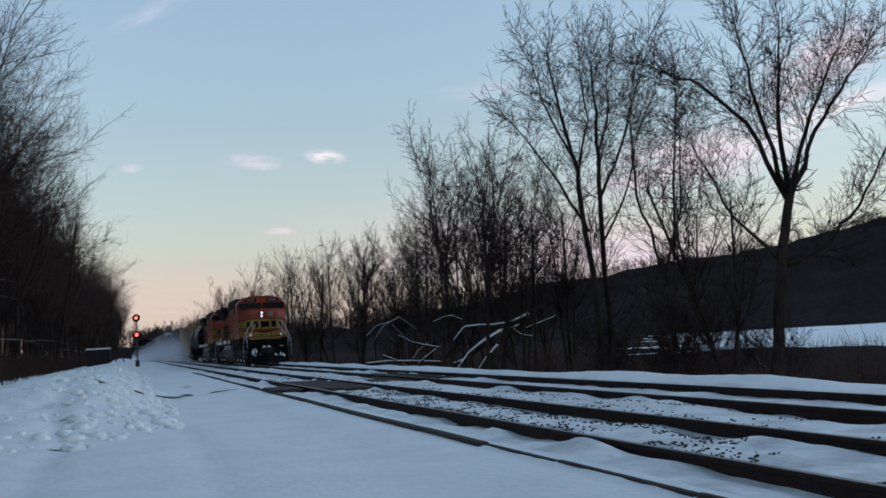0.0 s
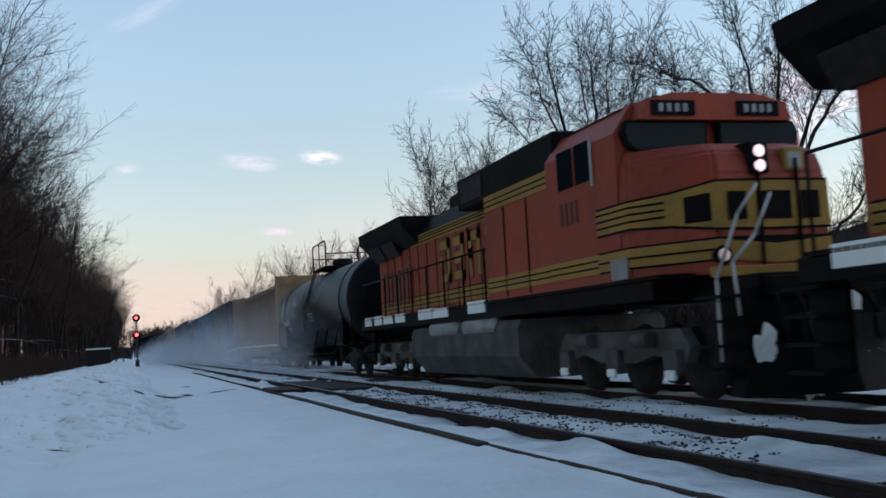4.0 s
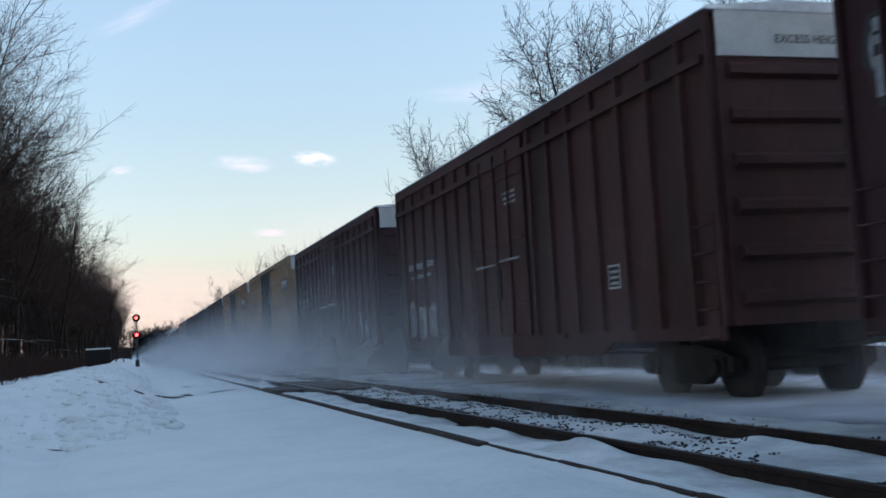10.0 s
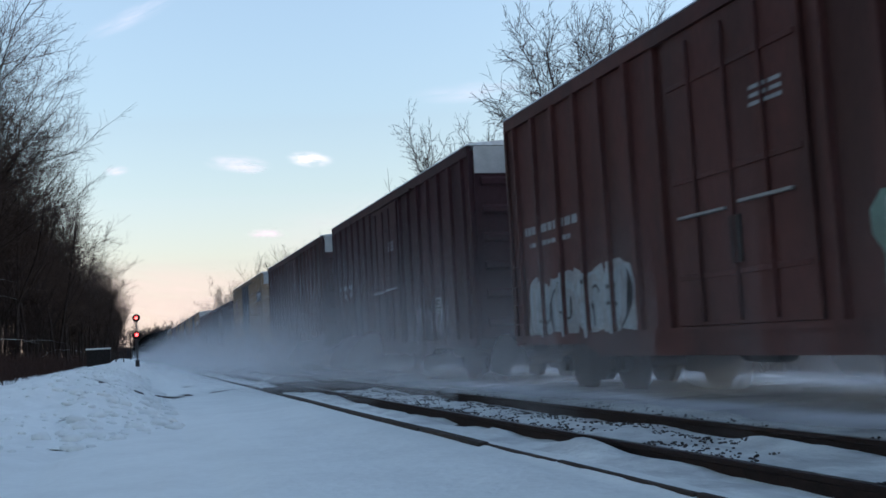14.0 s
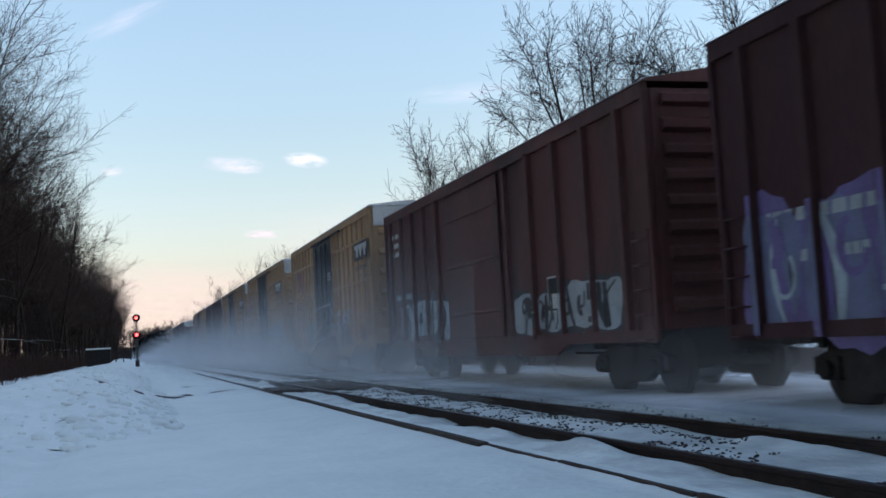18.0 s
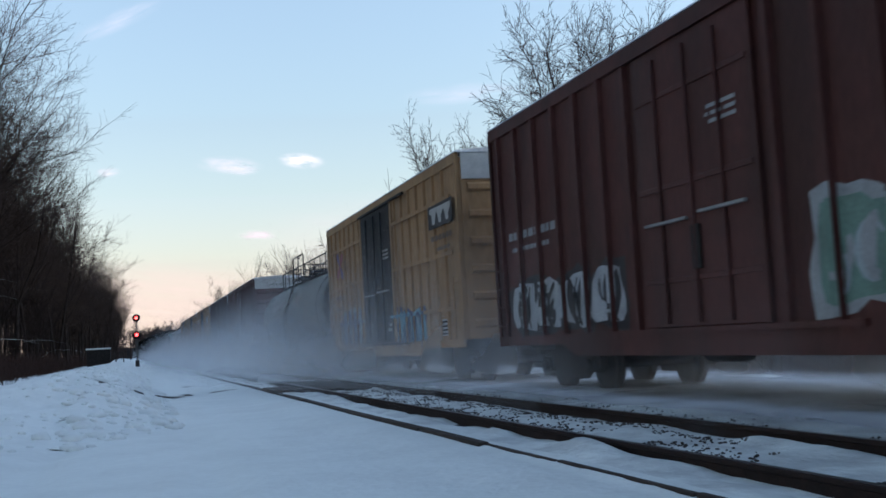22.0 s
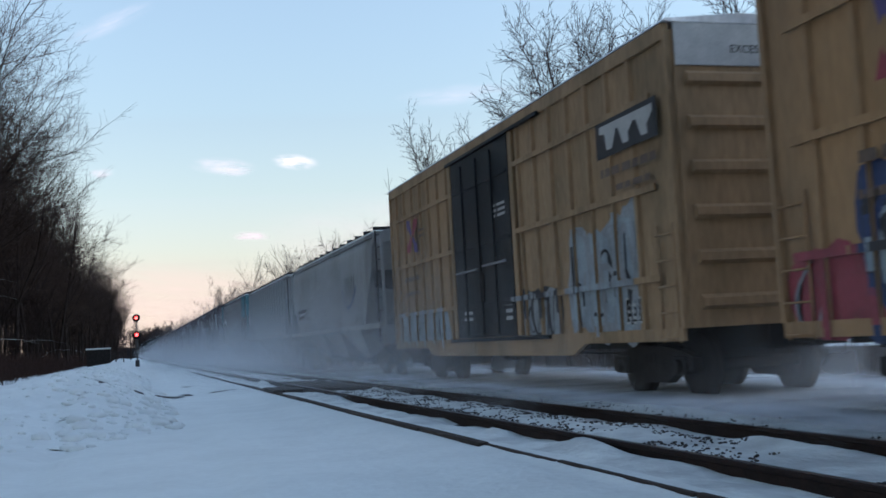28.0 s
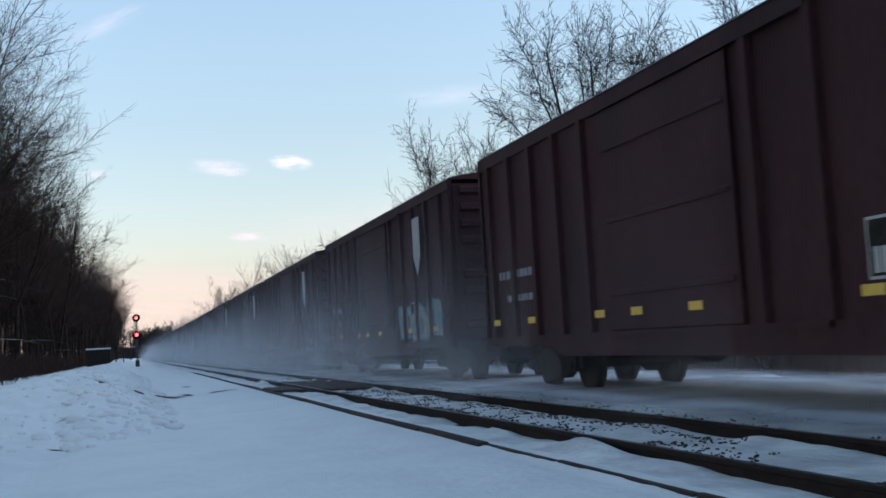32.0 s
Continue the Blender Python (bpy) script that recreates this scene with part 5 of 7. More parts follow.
        for k in range(8):
            y = Y(17.2 + 0.46 * k)
            part("louvre", boxed(s * (hw + 0.02) - 0.02, s * (hw + 0.02) + 0.02, y - 0.09, y + 0.09, 2.0, 3.0, bevel=0.01), surf_dark, car)
        # railway name as plain gold shapes
        for k, yl in enumerate((10.1, 11.3, 12.5, 13.6)):
            y = Y(yl)
            x = s * (hw + 0.012)
            for oy0, oy1, z0, z1 in ((0.0, 0.2, 2.38, 3.36), (0.0, 0.8, 3.16, 3.36), ((0.6 if k % 2 else 0.2), (0.8 if k % 2 else 0.7), 2.75, 3.0), (0.0, 0.75, 2.38, 2.56) if k != 1 else (0.6, 0.8, 2.38, 3.36)):
                part("name_shadow", boxed(x - 0.003, x + 0.003, y + oy0 - 0.05, y + oy1 + 0.05, z0 - 0.05, z1 + 0.05), surf_dark, car)
                part("name_shape", boxed(x + s * 0.006 - 0.004, x + s * 0.006 + 0.004, y + oy0, y + oy1, z0, z1), GOLD, car)
    for s in (-1, 1):
        bm = bmesh.new()
        pipe(bm, [(s * 1.5, Y(9.5), 2.75), (s * 1.5, Y(21.2), 2.75)], 0.022)
        part("handrail", bm, LOCOBLACK, car)
        for k in range(9):
            y = Y(9.6 + 1.45 * k)
            part("stanchion", rod(bmesh.new(), (s * 1.5, y, 1.5), (s * 1.5, y, 2.75), 0.022, 6), LOCOBLACK, car)
        rnd = random.Random(5)
        for k in range(9):
            y = Y(9.6 + 1.3 * k)
            if rnd.random() < 0.85:
                part("snow_patch", boxed(s * 1.5 - 0.05, s * 1.5 + 0.05, y, y + rnd.uniform(0.8, 1.25), 1.50, 1.70 + rnd.uniform(0.02, 0.06), bevel=0.015), SNOW, car, "snow caked along the walkway")
    # cab
    bm = bmesh.new()
    prism(bm, [(-1.55, 1.7), (1.55, 1.7), (1.55, 3.85), (1.25, 4.28), (0.7, 4.42), (-0.7, 4.42), (-1.25, 4.28), (-1.55, 3.85)], "y", Y(3.3), Y(6.0))
    part("cab", bm, ORANGE, car, "orange wide cab with gold and black bands")
    part("cab_roof", prism(bmesh.new(), [(-1.30, 4.26), (-0.72, 4.41), (0.72, 4.41), (1.30, 4.26), (0.72, 4.46), (-0.72, 4.46)], "y", Y(3.5), Y(6.0)), LOCOBLACK, car)
    # nose: a flat front plate with slanted cheeks, rising to the windscreen
    levels = [(1.68, ((-1.53, 3.35), (-1.53, 3.02), (-0.84, 1.80), (0.84, 1.80), (1.53, 3.02), (1.53, 3.35))),
              (3.00, ((-1.53, 3.35), (-1.53, 3.02), (-0.84, 1.80), (0.84, 1.80), (1.53, 3.02), (1.53, 3.35))),
              (3.34, ((-1.50, 3.35), (-1.48, 3.08), (-0.80, 1.92), (0.80, 1.92), (1.48, 3.08), (1.50, 3.35))),
              (3.50, ((-1.46, 3.35), (-1.40, 3.20), (-0.72, 2.30), (0.72, 2.30), (1.40, 3.20), (1.46, 3.35))),
              (3.62, ((-1.40, 3.35), (-1.20, 3.33), (-0.60, 3.10), (0.60, 3.10), (1.20, 3.33), (1.40, 3.35)))]
    bm = bmesh.new()
    rings = [[bm.verts.new((x, Y(d), z)) for x, d in plan] for z, plan in levels]
    for P, Q in zip(rings, rings[1:]):
        for k in range(6):
            bm.faces.new((P[k], P[(k + 1) % 6], Q[(k + 1) % 6], Q[k]))
    bm.faces.new(rings[0])
    bm.faces.new(rings[-1])
    bmesh.ops.recalc_face_normals(bm, faces=bm.faces)
    bmesh.ops.bevel(bm, geom=[e for e in bm.edges if max(v.co.y for v in e.verts) < Y(3.3)], offset=0.05, segments=2, affect="EDGES", clamp_overlap=True)
    part("nose", bm, ORANGE, car, "orange nose with slanted cheeks and gold bands")

    def band(name, nodes, out, material):
        """A painted strip round the nose through (x, distance, z0, z1), set a little proud of it."""
        bm = bmesh.new()
        prev = None
        for x, d, z0, z1 in nodes:
            n = Vector((x, d - 4.6, 0)).normalized() * out
            cur = [bm.verts.new((x + n.x, Y(d) + n.y, z0)), bm.verts.new((x + n.x, Y(d) + n.y, z1))]
            if prev:
                bm.faces.new((prev[0], cur[0], cur[1], prev[1]))
            prev = cur
        return part(name, bm, material, car)

    def round_nose(f):
        """Stations from one side of the cab round the front to the other; f gives (z0, z1) at each share of the way to the middle."""
        way = ((1.555, 4.05, 0.0), (1.545, 3.02, 0.34), (1.20, 2.42, 0.58), (0.86, 1.80, 0.82), (0.0, 1.79, 1.0))
        left_ = [(-x, d, *f(q)) for x, d, q in way]
        return left_ + [(x, d, *f(q)) for x, d, q in way[-2::-1]]

    def wing(q):
        g = smooth(0.42, 0.9, q)
        return 2.42 - 0.15 * g, 2.78 + 0.12 * g

    band("nose_outline", round_nose(lambda q: (wing(q)[0] - 0.035, wing(q)[1] + 0.035)), 0.012, LOCOBLACK)
    band("nose_field", round_nose(wing), 0.018, GOLD)
    band("nose_outline", round_nose(lambda q: (1.84, 2.16)), 0.012, LOCOBLACK)
    band("nose_chevron", round_nose(lambda q: (1.87 - 0.08 * (q > 0.9), 2.13 - 0.08 * (q > 0.9))), 0.018, GOLD)
    for z in (2.51, 2.61, 2.71):
        for sx in (-1, 1):
            band("pin_line", [(sx * x, d, z - 0.016, z + 0.016) for x, d in ((1.555, 4.05), (1.545, 3.02), (1.25, 2.50))], 0.025, LOCOBLACK)
    for sx in (-1, 1):
        band("pin_line", [(sx * x, d, 1.98, 2.01) for x, d in ((1.555, 4.05), (1.545, 3.02), (0.90, 1.87))], 0.025, LOCOBLACK)
    for sx in (-1, 1):
        band("name_shape", [(sx * 1.10, 2.24, 2.38, 2.74), (sx * 0.90, 1.88, 2.38, 2.76)], 0.026, LOCOBLACK)
        band("name_shape", [(sx * 0.70, 1.79, 2.38, 2.76), (sx * 0.42, 1.79, 2.38, 2.76)], 0.026, LOCOBLACK)
    band("name_shape", [(-0.26, 1.79, 2.38, 2.76), (0.26, 1.79, 2.38, 2.76)], 0.026, LOCOBLACK)
    # wide electrical cabinet behind the cab, in the same livery
    part("wide_cabinet", boxed(-1.50, 1.50, Y(5.98), Y(9.4), 1.7, 3.52, bevel=0.02), ORANGE, car, "orange full-width cabinet behind the cab")
    for sx in (-1, 1):
        part("cabinet_stripe", boxed(min(sx * 1.49, sx * 1.512), max(sx * 1.49, sx * 1.512), Y(6.0), Y(9.38), 3.46, 3.76), GOLD, car)
        part("cabinet_stripe", boxed(min(sx * 1.49, sx * 1.512), max(sx * 1.49, sx * 1.512), Y(6.0), Y(9.38), 1.86, 2.14), GOLD, car)
        for z in (1.95, 2.05, 3.55, 3.65):
            part("pin_line", boxed(min(sx * 1.50, sx * 1.517), max(sx * 1.50, sx * 1.517), Y(6.0), Y(9.38), z - 0.014, z + 0.014), LOCOBLACK, car)
        for d in (7.1, 8.3):
            part("cabinet_door_seam", boxed(min(sx * 1.50, sx * 1.517), max(sx * 1.50, sx * 1.517), Y(d) - 0.02, Y(d) + 0.02, 1.75, 3.44), LOCOBLACK, car)
    # number boards and roof brow
    part("brow", prism(bmesh.new(), [(-1.28, 4.0), (1.28, 4.0), (1.2, 4.27), (0.7, 4.40), (-0.7, 4.40), (-1.2, 4.27)], "y", Y(3.05), Y(3.32)), ORANGE, car)
    for s in (-1, 1):
        nbd = part("number_board", boxed(min(s * 0.35, s * 1.05), max(s * 0.35, s * 1.05), Y(3.02), Y(3.06), 4.06, 4.28), LOCOBLACK, car)
        for k in range(4):
            part("number_bar", boxed(s * 0.7 - 0.24 + 0.13 * k, s * 0.7 - 0.17 + 0.13 * k, Y(3.008), Y(3.02), 4.11, 4.23), SILVER, nbd)
        pane = [(0.13, 3.99), (0.75, 4.01), (1.36, 3.98), (1.43, 3.84), (1.36, 3.66), (1.12, 3.53), (0.80, 3.50), (0.42, 3.58), (0.14, 3.66)]
        part("windscreen_gasket", prism(bmesh.new(), [(s * (0.75 + (x - 0.75) * 1.07), 3.76 + (z - 3.76) * 1.14) for x, z in pane], "y", Y(3.19), Y(3.31)), LOCOBLACK, car)
        part("windscreen", prism(bmesh.new(), [(s * x, z) for x, z in pane], "y", Y(3.17), Y(3.20)), GLASS, car, "dark windscreen pane with rounded corners")
        part("windscreen_snow", prism(bmesh.new(), [(s * 0.5, 3.57), (s * 0.8, 3.51), (s * 1.1, 3.54), (s * 1.0, 3.585), (s * 0.8, 3.56)], "y", Y(3.15), Y(3.168)), SNOW, car)
        for a, b in ((4.15, 4.75), (4.85, 5.45)):
            part("side_window", boxed(min(s * 1.545, s * 1.565), max(s * 1.545, s * 1.565), Y(a), Y(b), 3.30, 3.92), GLASS, car)
        part("side_window_frame", boxed(min(s * 1.555, s * 1.58), max(s * 1.555, s * 1.58), Y(4.08), Y(4.14), 3.2, 3.95), WHITE, car)
        part("cab_band", boxed(min(s * 1.545, s * 1.562), max(s * 1.545, s * 1.562), Y(4.05), Y(6.0), 1.86, 2.14), GOLD, car)
        for z in (1.95, 2.05):
            part("pin_line", boxed(min(s * 1.55, s * 1.568), max(s * 1.55, s * 1.568), Y(4.05), Y(6.0), z - 0.014, z + 0.014), LOCOBLACK, car)
        for k in range(4):
            part("number_bar", boxed(min(s * 1.55, s * 1.57), max(s * 1.55, s * 1.57), Y(4.75 + 0.2 * k), Y(4.85 + 0.2 * k), 2.72, 3.08), surf_dark, car)
        part("ditch_light", lathe(bmesh.new(), [(Y(1.70), 0.10), (Y(1.56), 0.13), (Y(1.55), 0.11), (Y(1.56), 0.02)], "y", 16, (s * 0.95, 0, 1.90)), LOCOBLACK, car)
        part("ditch_lens", lathe(bmesh.new(), [(Y(1.545), 0.085), (Y(1.535), 0.02)], "y", 14, (s * 0.95, 0, 1.90)), DITCH, car, "lit ditch lamp")
        bm = bmesh.new()
        pipe(bm, [(s * 1.48, Y(0.9), 0.55), (s * 1.48, Y(0.9), 1.55), (s * 1.15, Y(0.85), 2.35), (s * 0.85, Y(0.85), 2.72)], 0.024, 8)
        pipe(bm, [(s * 1.25, Y(0.8), 1.1), (s * 1.3, Y(0.8), 1.75), (s * 0.95, Y(0.8), 2.1), (s * 0.7, Y(0.8), 2.6)], 0.024, 8)
        part("grab_rail", bm, WHITE, car, "white grab rail beside the steps")
        for e in (0.95, 21.35):
            st = part("step_well", boxed(min(s * 1.12, s * 1.2), max(s * 1.12, s * 1.2), Y(e) - 0.2, Y(e) + 0.42, 0.45, 1.4), LOCOBLACK, car)
            for k in range(4):
                part("step", boxed(min(s * 1.2, s * 1.55), max(s * 1.2, s * 1.55), Y(e) - 0.22, Y(e) + 0.42, 0.42 + 0.3 * k, 0.46 + 0.3 * k), LOCOBLACK, st)
    # door line and headlights on the nose front
    for x in (-0.22, 0.38):
        part("door_seam", boxed(x - 0.012, x + 0.012, Y(1.745), Y(1.80), 1.70, 3.2), LOCOBLACK, car)
    for s in (-1, 1):
        part("sill_plate", boxed(min(s * 1.555, s * 1.585), max(s * 1.555, s * 1.585), Y(3.08), Y(3.62), 1.72, 2.02), SILVER, car, "pale square plate above the steps")
    hx = -0.18
    part("headlight_case", boxed(hx - 0.15, hx + 0.15, Y(1.76), Y(2.2), 3.0, 3.44, bevel=0.03), LOCOBLACK, car)
    for z in (3.10, 3.30):
        part("headlight", lathe(bmesh.new(), [(Y(1.755), 0.085), (Y(1.74), 0.06), (Y(1.735), 0.01)], "y", 16, (hx, 0, z)), LAMP, car, "lit headlamp")
    part("nose_window_frame", boxed(0.22, 0.54, Y(1.795), Y(2.2), 3.02, 3.36, bevel=0.03), GOLD, car)
    part("nose_window", boxed(0.28, 0.48, Y(1.785), Y(1.80), 3.07, 3.29, bevel=0.004), SILVER, car)
    part("anticlimber", boxed(-0.80, 0.80, Y(0.84), Y(1.05), 1.30, 1.58, bevel=0.03), LOCOBLACK, car)
    # plough with caked snow, hoses, coupler
    bm = bmesh.new()
    V = [bm.verts.new(v) for v in ((-1.1, Y(0.75), 0.75), (1.1, Y(0.75), 0.75), (0, Y(0.5), 0.80), (-1.4, Y(0.62), 0.12), (1.4, Y(0.62), 0.12), (0, Y(0.2), 0.12), (-1.3, Y(1.1), 0.12), (1.3, Y(1.1), 0.12), (-1.1, Y(1.1), 0.75), (1.1, Y(1.1), 0.75))]
    for q in ((0, 2, 5, 3), (2, 1, 4, 5), (0, 3, 6, 8), (1, 9, 7, 4), (8, 6, 7, 9), (0, 8, 9, 1, 2), (3, 5, 4, 7, 6)):
        bm.faces.new([V[i] for i in q])
    bmesh.ops.recalc_face_normals(bm, faces=bm.faces)
    part("snow_plough", bm, LOCOBLACK, car)
    rnd = random.Random(int(u0))
    part("pilot_plate", boxed(-1.1, 1.1, Y(0.95), Y(1.1), 0.6, 1.45), LOCOBLACK, car)
    for k in range(24):
        x = rnd.uniform(-1.05, 1.05)
        z = rnd.choice((rnd.uniform(0.2, 0.5), rnd.uniform(0.3, 1.35)))
        bm = bmesh.new()
        bmesh.ops.create_icosphere(bm, subdivisions=3, radius=rnd.uniform(0.05, 0.17))
        for v in bm.verts:
            v.co *= 1 + 0.9 * noise.noise(v.co * 7 + Vector((k, 0, 0))) + 0.4 * noise.noise(v.co * 19 + Vector((k, 3, 0)))
            v.co.y *= 0.22
            v.co.z *= 1.25
        bmesh.ops.translate(bm, verts=bm.verts, vec=(x, Y(0.52 + 0.22 * abs(x) + 0.3 * (z > 0.9)) - 0.05, z))
        part("caked_snow", bm, SNOW, car, "clump of caked snow")
    for x in (-0.8, -0.5, 0.5, 0.8):
        part("air_hose", pipe(bmesh.new(), [(x, Y(0.7), 1.35), (x * 1.05, Y(0.5), 1.0), (x, Y(0.45), 0.7)], 0.03), LOCOBLACK, car)
    for s in (-1, 1):
        piece("coupler", COUPLER, car, 0, s * (L / 2 - 0.7), 0.05, 0, 0, 0 if s < 0 else 180)
    # three-axle trucks
    for yc in (4.4, 18.4):
        tr = part("truck", boxed(-1.05, 1.05, Y(yc) - 1.9, Y(yc) + 1.9, 0.62, 1.0, bevel=0.04), IRON, car)
        for s in (-1, 1):
            bm = bmesh.new()
            prism(bm, [(Y(yc) - 2.25, 0.72), (Y(yc) - 2.0, 0.98), (Y(yc) + 2.0, 0.98), (Y(yc) + 2.25, 0.72), (Y(yc) + 2.1, 0.5), (Y(yc) + 1.2, 0.62), (Y(yc) + 0.6, 0.5), (Y(yc) - 0.6, 0.5), (Y(yc) - 1.2, 0.62), (Y(yc) - 2.1, 0.5)], "x", s * 1.12 - 0.08, s * 1.12 + 0.08)
            part("truck_side_frame", bm, FUELGREY, tr)
            for a in (-1.85, 0.0, 1.85):
                part("journal_box", boxed(min(s * 1.14, s * 1.32), max(s * 1.14, s * 1.32), Y(yc + a) - 0.2, Y(yc + a) + 0.2, 0.34, 0.70, bevel=0.03), FUELGREY, tr)
                part("wheel", lathe(bmesh.new(), [(-0.07, 0.2), (-0.07, 0.50), (0.05, 0.52), (0.06, 0.555), (0.08, 0.55), (0.08, 0.2)], "x", 24, (s * 0.77, Y(yc + a), 0.525)), IRON, tr)
                part("caked_snow", boxed(min(s * 1.28, s * 1.36), max(s * 1.28, s * 1.36), Y(yc + a) - 0.16, Y(yc + a) + 0.12, 0.28, 0.42, bevel=0.035), SNOW, tr, "clump of caked snow")
            part("brake_cylinder", rod(bmesh.new(), (s * 1.28, Y(yc) - 1.3, 0.85), (s * 1.28, Y(yc) - 0.8, 0.85), 0.12, 10), FUELGREY, tr)
            part("brake_cylinder", rod(bmesh.new(), (s * 1.28, Y(yc) + 0.7, 0.85), (s * 1.28, Y(yc) + 1.2, 0.85), 0.12, 10), FUELGREY, tr)
    moving.append((car, u0 + L / 2))
    return car



# ---- the consist, front to rear (distance behind the camera's line at the start) ----
locomotive(66.8, "orange and black diesel locomotive with lit headlamps and snow-caked plough")
locomotive(89.1, "orange and black trailing diesel locomotive with gold stripes and snowy walkways")
tank_car(112.2, 129.3, "glossy black tank car with a railed hatch platform and chalky scrawls")
centerbeam(130.3, 152.6)
c = brown_low(154.3, 170.0, [(-6.5, -1.8, 1.05, 2.2, "grey", "black", 4), (4.5, 6.8, 1.1, 2.0, "grey", "mauve", 2)], 3, DARKBROWN, 4.40, label="dark brown boxcar with pale scrawls along its lower side")
c = brown_low(172.0, 187.5, [(-6.2, -1.8, 1.0, 2.1, "grey", "black", 4), (0.2, 5.0, 1.0, 1.9, "lilac", "navy", 3)], 5, BLUE, 4.36, label="bright blue boxcar with a corrugated door and white oval emblem", louvred=True)
for k in range(28):
    a0, a1 = k * math.tau / 28, (k + 0.9) * math.tau / 28
    part("emblem_ring", decal_bm(stroke([(-5.1 + 0.95 * math.cos(a0), 3.0 + 1.15 * math.sin(a0)), (-5.1 + 0.95 * math.cos(a1), 3.0 + 1.15 * math.sin(a1))], 0.035), -W - 0.097), WHITE, c)
for k in range(7):
    if k != 3:
        hw_ = 0.85 * math.sqrt(max(0.05, 1 - ((k - 3) / 3.6) ** 2))
        part("emblem_wave", decal_bm(stroke([(-5.1 - hw_, 2.1 + 0.3 * k), (-5.1 - hw_ / 2, 2.16 + 0.3 * k), (-5.1, 2.1 + 0.3 * k), (-5.1 + hw_ / 2, 2.16 + 0.3 * k), (-5.1 + hw_, 2.1 + 0.3 * k)], 0.03), -W - 0.097), WHITE, c)
for k in range(3):
    part("emblem_mark", decal_bm([(-5.75 + 0.47 * k, 2.87), (-5.4 + 0.47 * k, 2.87), (-5.4 + 0.47 * k, 3.12), (-5.75 + 0.47 * k, 3.12)], -W - 0.097), WHITE, c)
part("repainted_band", decal_bm([(-7.65, 1.0), (7.65, 1.0), (7.65, 2.05), (5.4, 2.12), (3.0, 2.02), (-2.0, 2.05), (-7.65, 1.98)], -W - 0.008), BLACK, c, "dark repainted band along the lower side")
for r in (7.0, 5.9, 4.8, 3.7, 2.6, -5.6, -6.8):
    part("repainted_post", boxed(-W - 0.096, -W - 0.088, r - 0.07, r + 0.07, 1.0, 2.07), BLACK, c)
part("repainted_end", boxed(-1.46, 1.46, -7.885, -7.872, 1.0, 1.98), BLACK, c)
bars(c, -W - 0.012, 4.9, 6.5, 3.0, 3.7, 2, WHITE, 8, 3)
brown_low(189.5, 204.8, [(-6.2, -2.4, 1.0, 1.9, "mauve", "black", 3), (5.5, 7.2, 2.8, 3.9, "grey", "black", 2)], 7, BROWN2, 4.38)
brown_high(207.2, 222.8, [(4.6, 7.0, 1.05, 1.9, "grey", "mauve", 3)], 9, BROWN, 4.80, 4.22, "dark brown high boxcar with a belt rail and white end panel")
brown_high(225.2, 240.3, [(1.8, 4.0, 1.1, 1.8, "mauve", "black", 2), (-6.2, -4.8, 1.1, 1.7, "pale", "navy", 2)], 11, BROWN2, 4.80, 4.22, "maroon high boxcar with a belt rail and white end panel")
yellow_car(242.3, 257.8, [(3.4, 6.0, 0.95, 2.0, "navy", "grey", 2), (-3.4, 1.2, 0.95, 1.9, "navy", "teal", 4)], 13, YELLOW2)
yellow_car(260.0, 275.5, [(2.0, 7.3, 0.70, 1.9, "white", "pale", 5), (-7.2, -1.75, 1.75, 2.02, "red", "red", 3), (-7.2, -1.75, 0.70, 1.85, "blue", "white", 4)], 17)
brown_high(277.6, 292.8, [(2.8, 6.9, 0.95, 1.95, "pale", "grey", 4), (-6.6, -2.4, 1.0, 2.2, "grey", "green", 3)], 19, RED, 4.93)
brown_high(295.0, 310.2, [(-5.5, -2.8, 1.0, 1.8, "mauve", "black", 3)], 21, BROWN2)
brown_high(312.3, 327.5, [(3.0, 6.0, 1.0, 1.7, "grey", "mauve", 3)], 23)
yellow_car(330.4, 346.0, [(2.5, 6.9, 0.70, 1.85, "pale", "black", 4), (-5.4, -1.3, 0.85, 2.1, "grey", "pale", 4)], 25, YELLOW2)
brown_low(348.6, 364.0, [(-6.8, -1.75, 0.9, 2.3, "sky", "navy", 4), (-1.6, 0.2, 1.3, 2.0, "grey", "black", 2), (1.6, 7.3, 0.8, 2.35, "lilac", "violet", 5)], 27, DARKBROWN, 4.34, label="rusty dark brown boxcar with large pale blue spray-painted letters")
c = brown_low(365.7, 381.0, [(-6.6, -2.0, 0.95, 1.8, "grey", "black", 4), (1.9, 6.2, 0.95, 2.0, "pale", "black", 4)], 29, RED, 4.34, label="oxide red boxcar with a pale emblem and grey spray-painted letters")
bars(c, -W - 0.012, 5.9, 7.0, 3.2, 3.9, 3, WHITE, 4, 1)
yellow_car(382.8, 398.2, [(2.6, 4.4, 1.0, 2.0, "teal", "grey", 2), (-4.2, -0.9, 0.9, 2.1, "mauve", "white", 3)], 31)
yellow_car(401.15, 415.55, [(-6.9, -1.8, 0.70, 2.15, "navy", "teal", 5), (0.3, 5.3, 0.75, 1.85, "navy", "teal", 5)], 33)
yellow_car(418.0, 433.4, [(-6.9, -1.2, 0.70, 1.9, "pale", "teal", 5), (-0.9, 4.2, 0.75, 2.0, "sky", "navy", 5)], 35)
brown_high(435.3, 450.5, [(2.2, 6.8, 0.95, 2.0, "white", "black", 4), (-6.6, -2.2, 1.0, 2.3, "green", "grey", 3)], 37, RED)
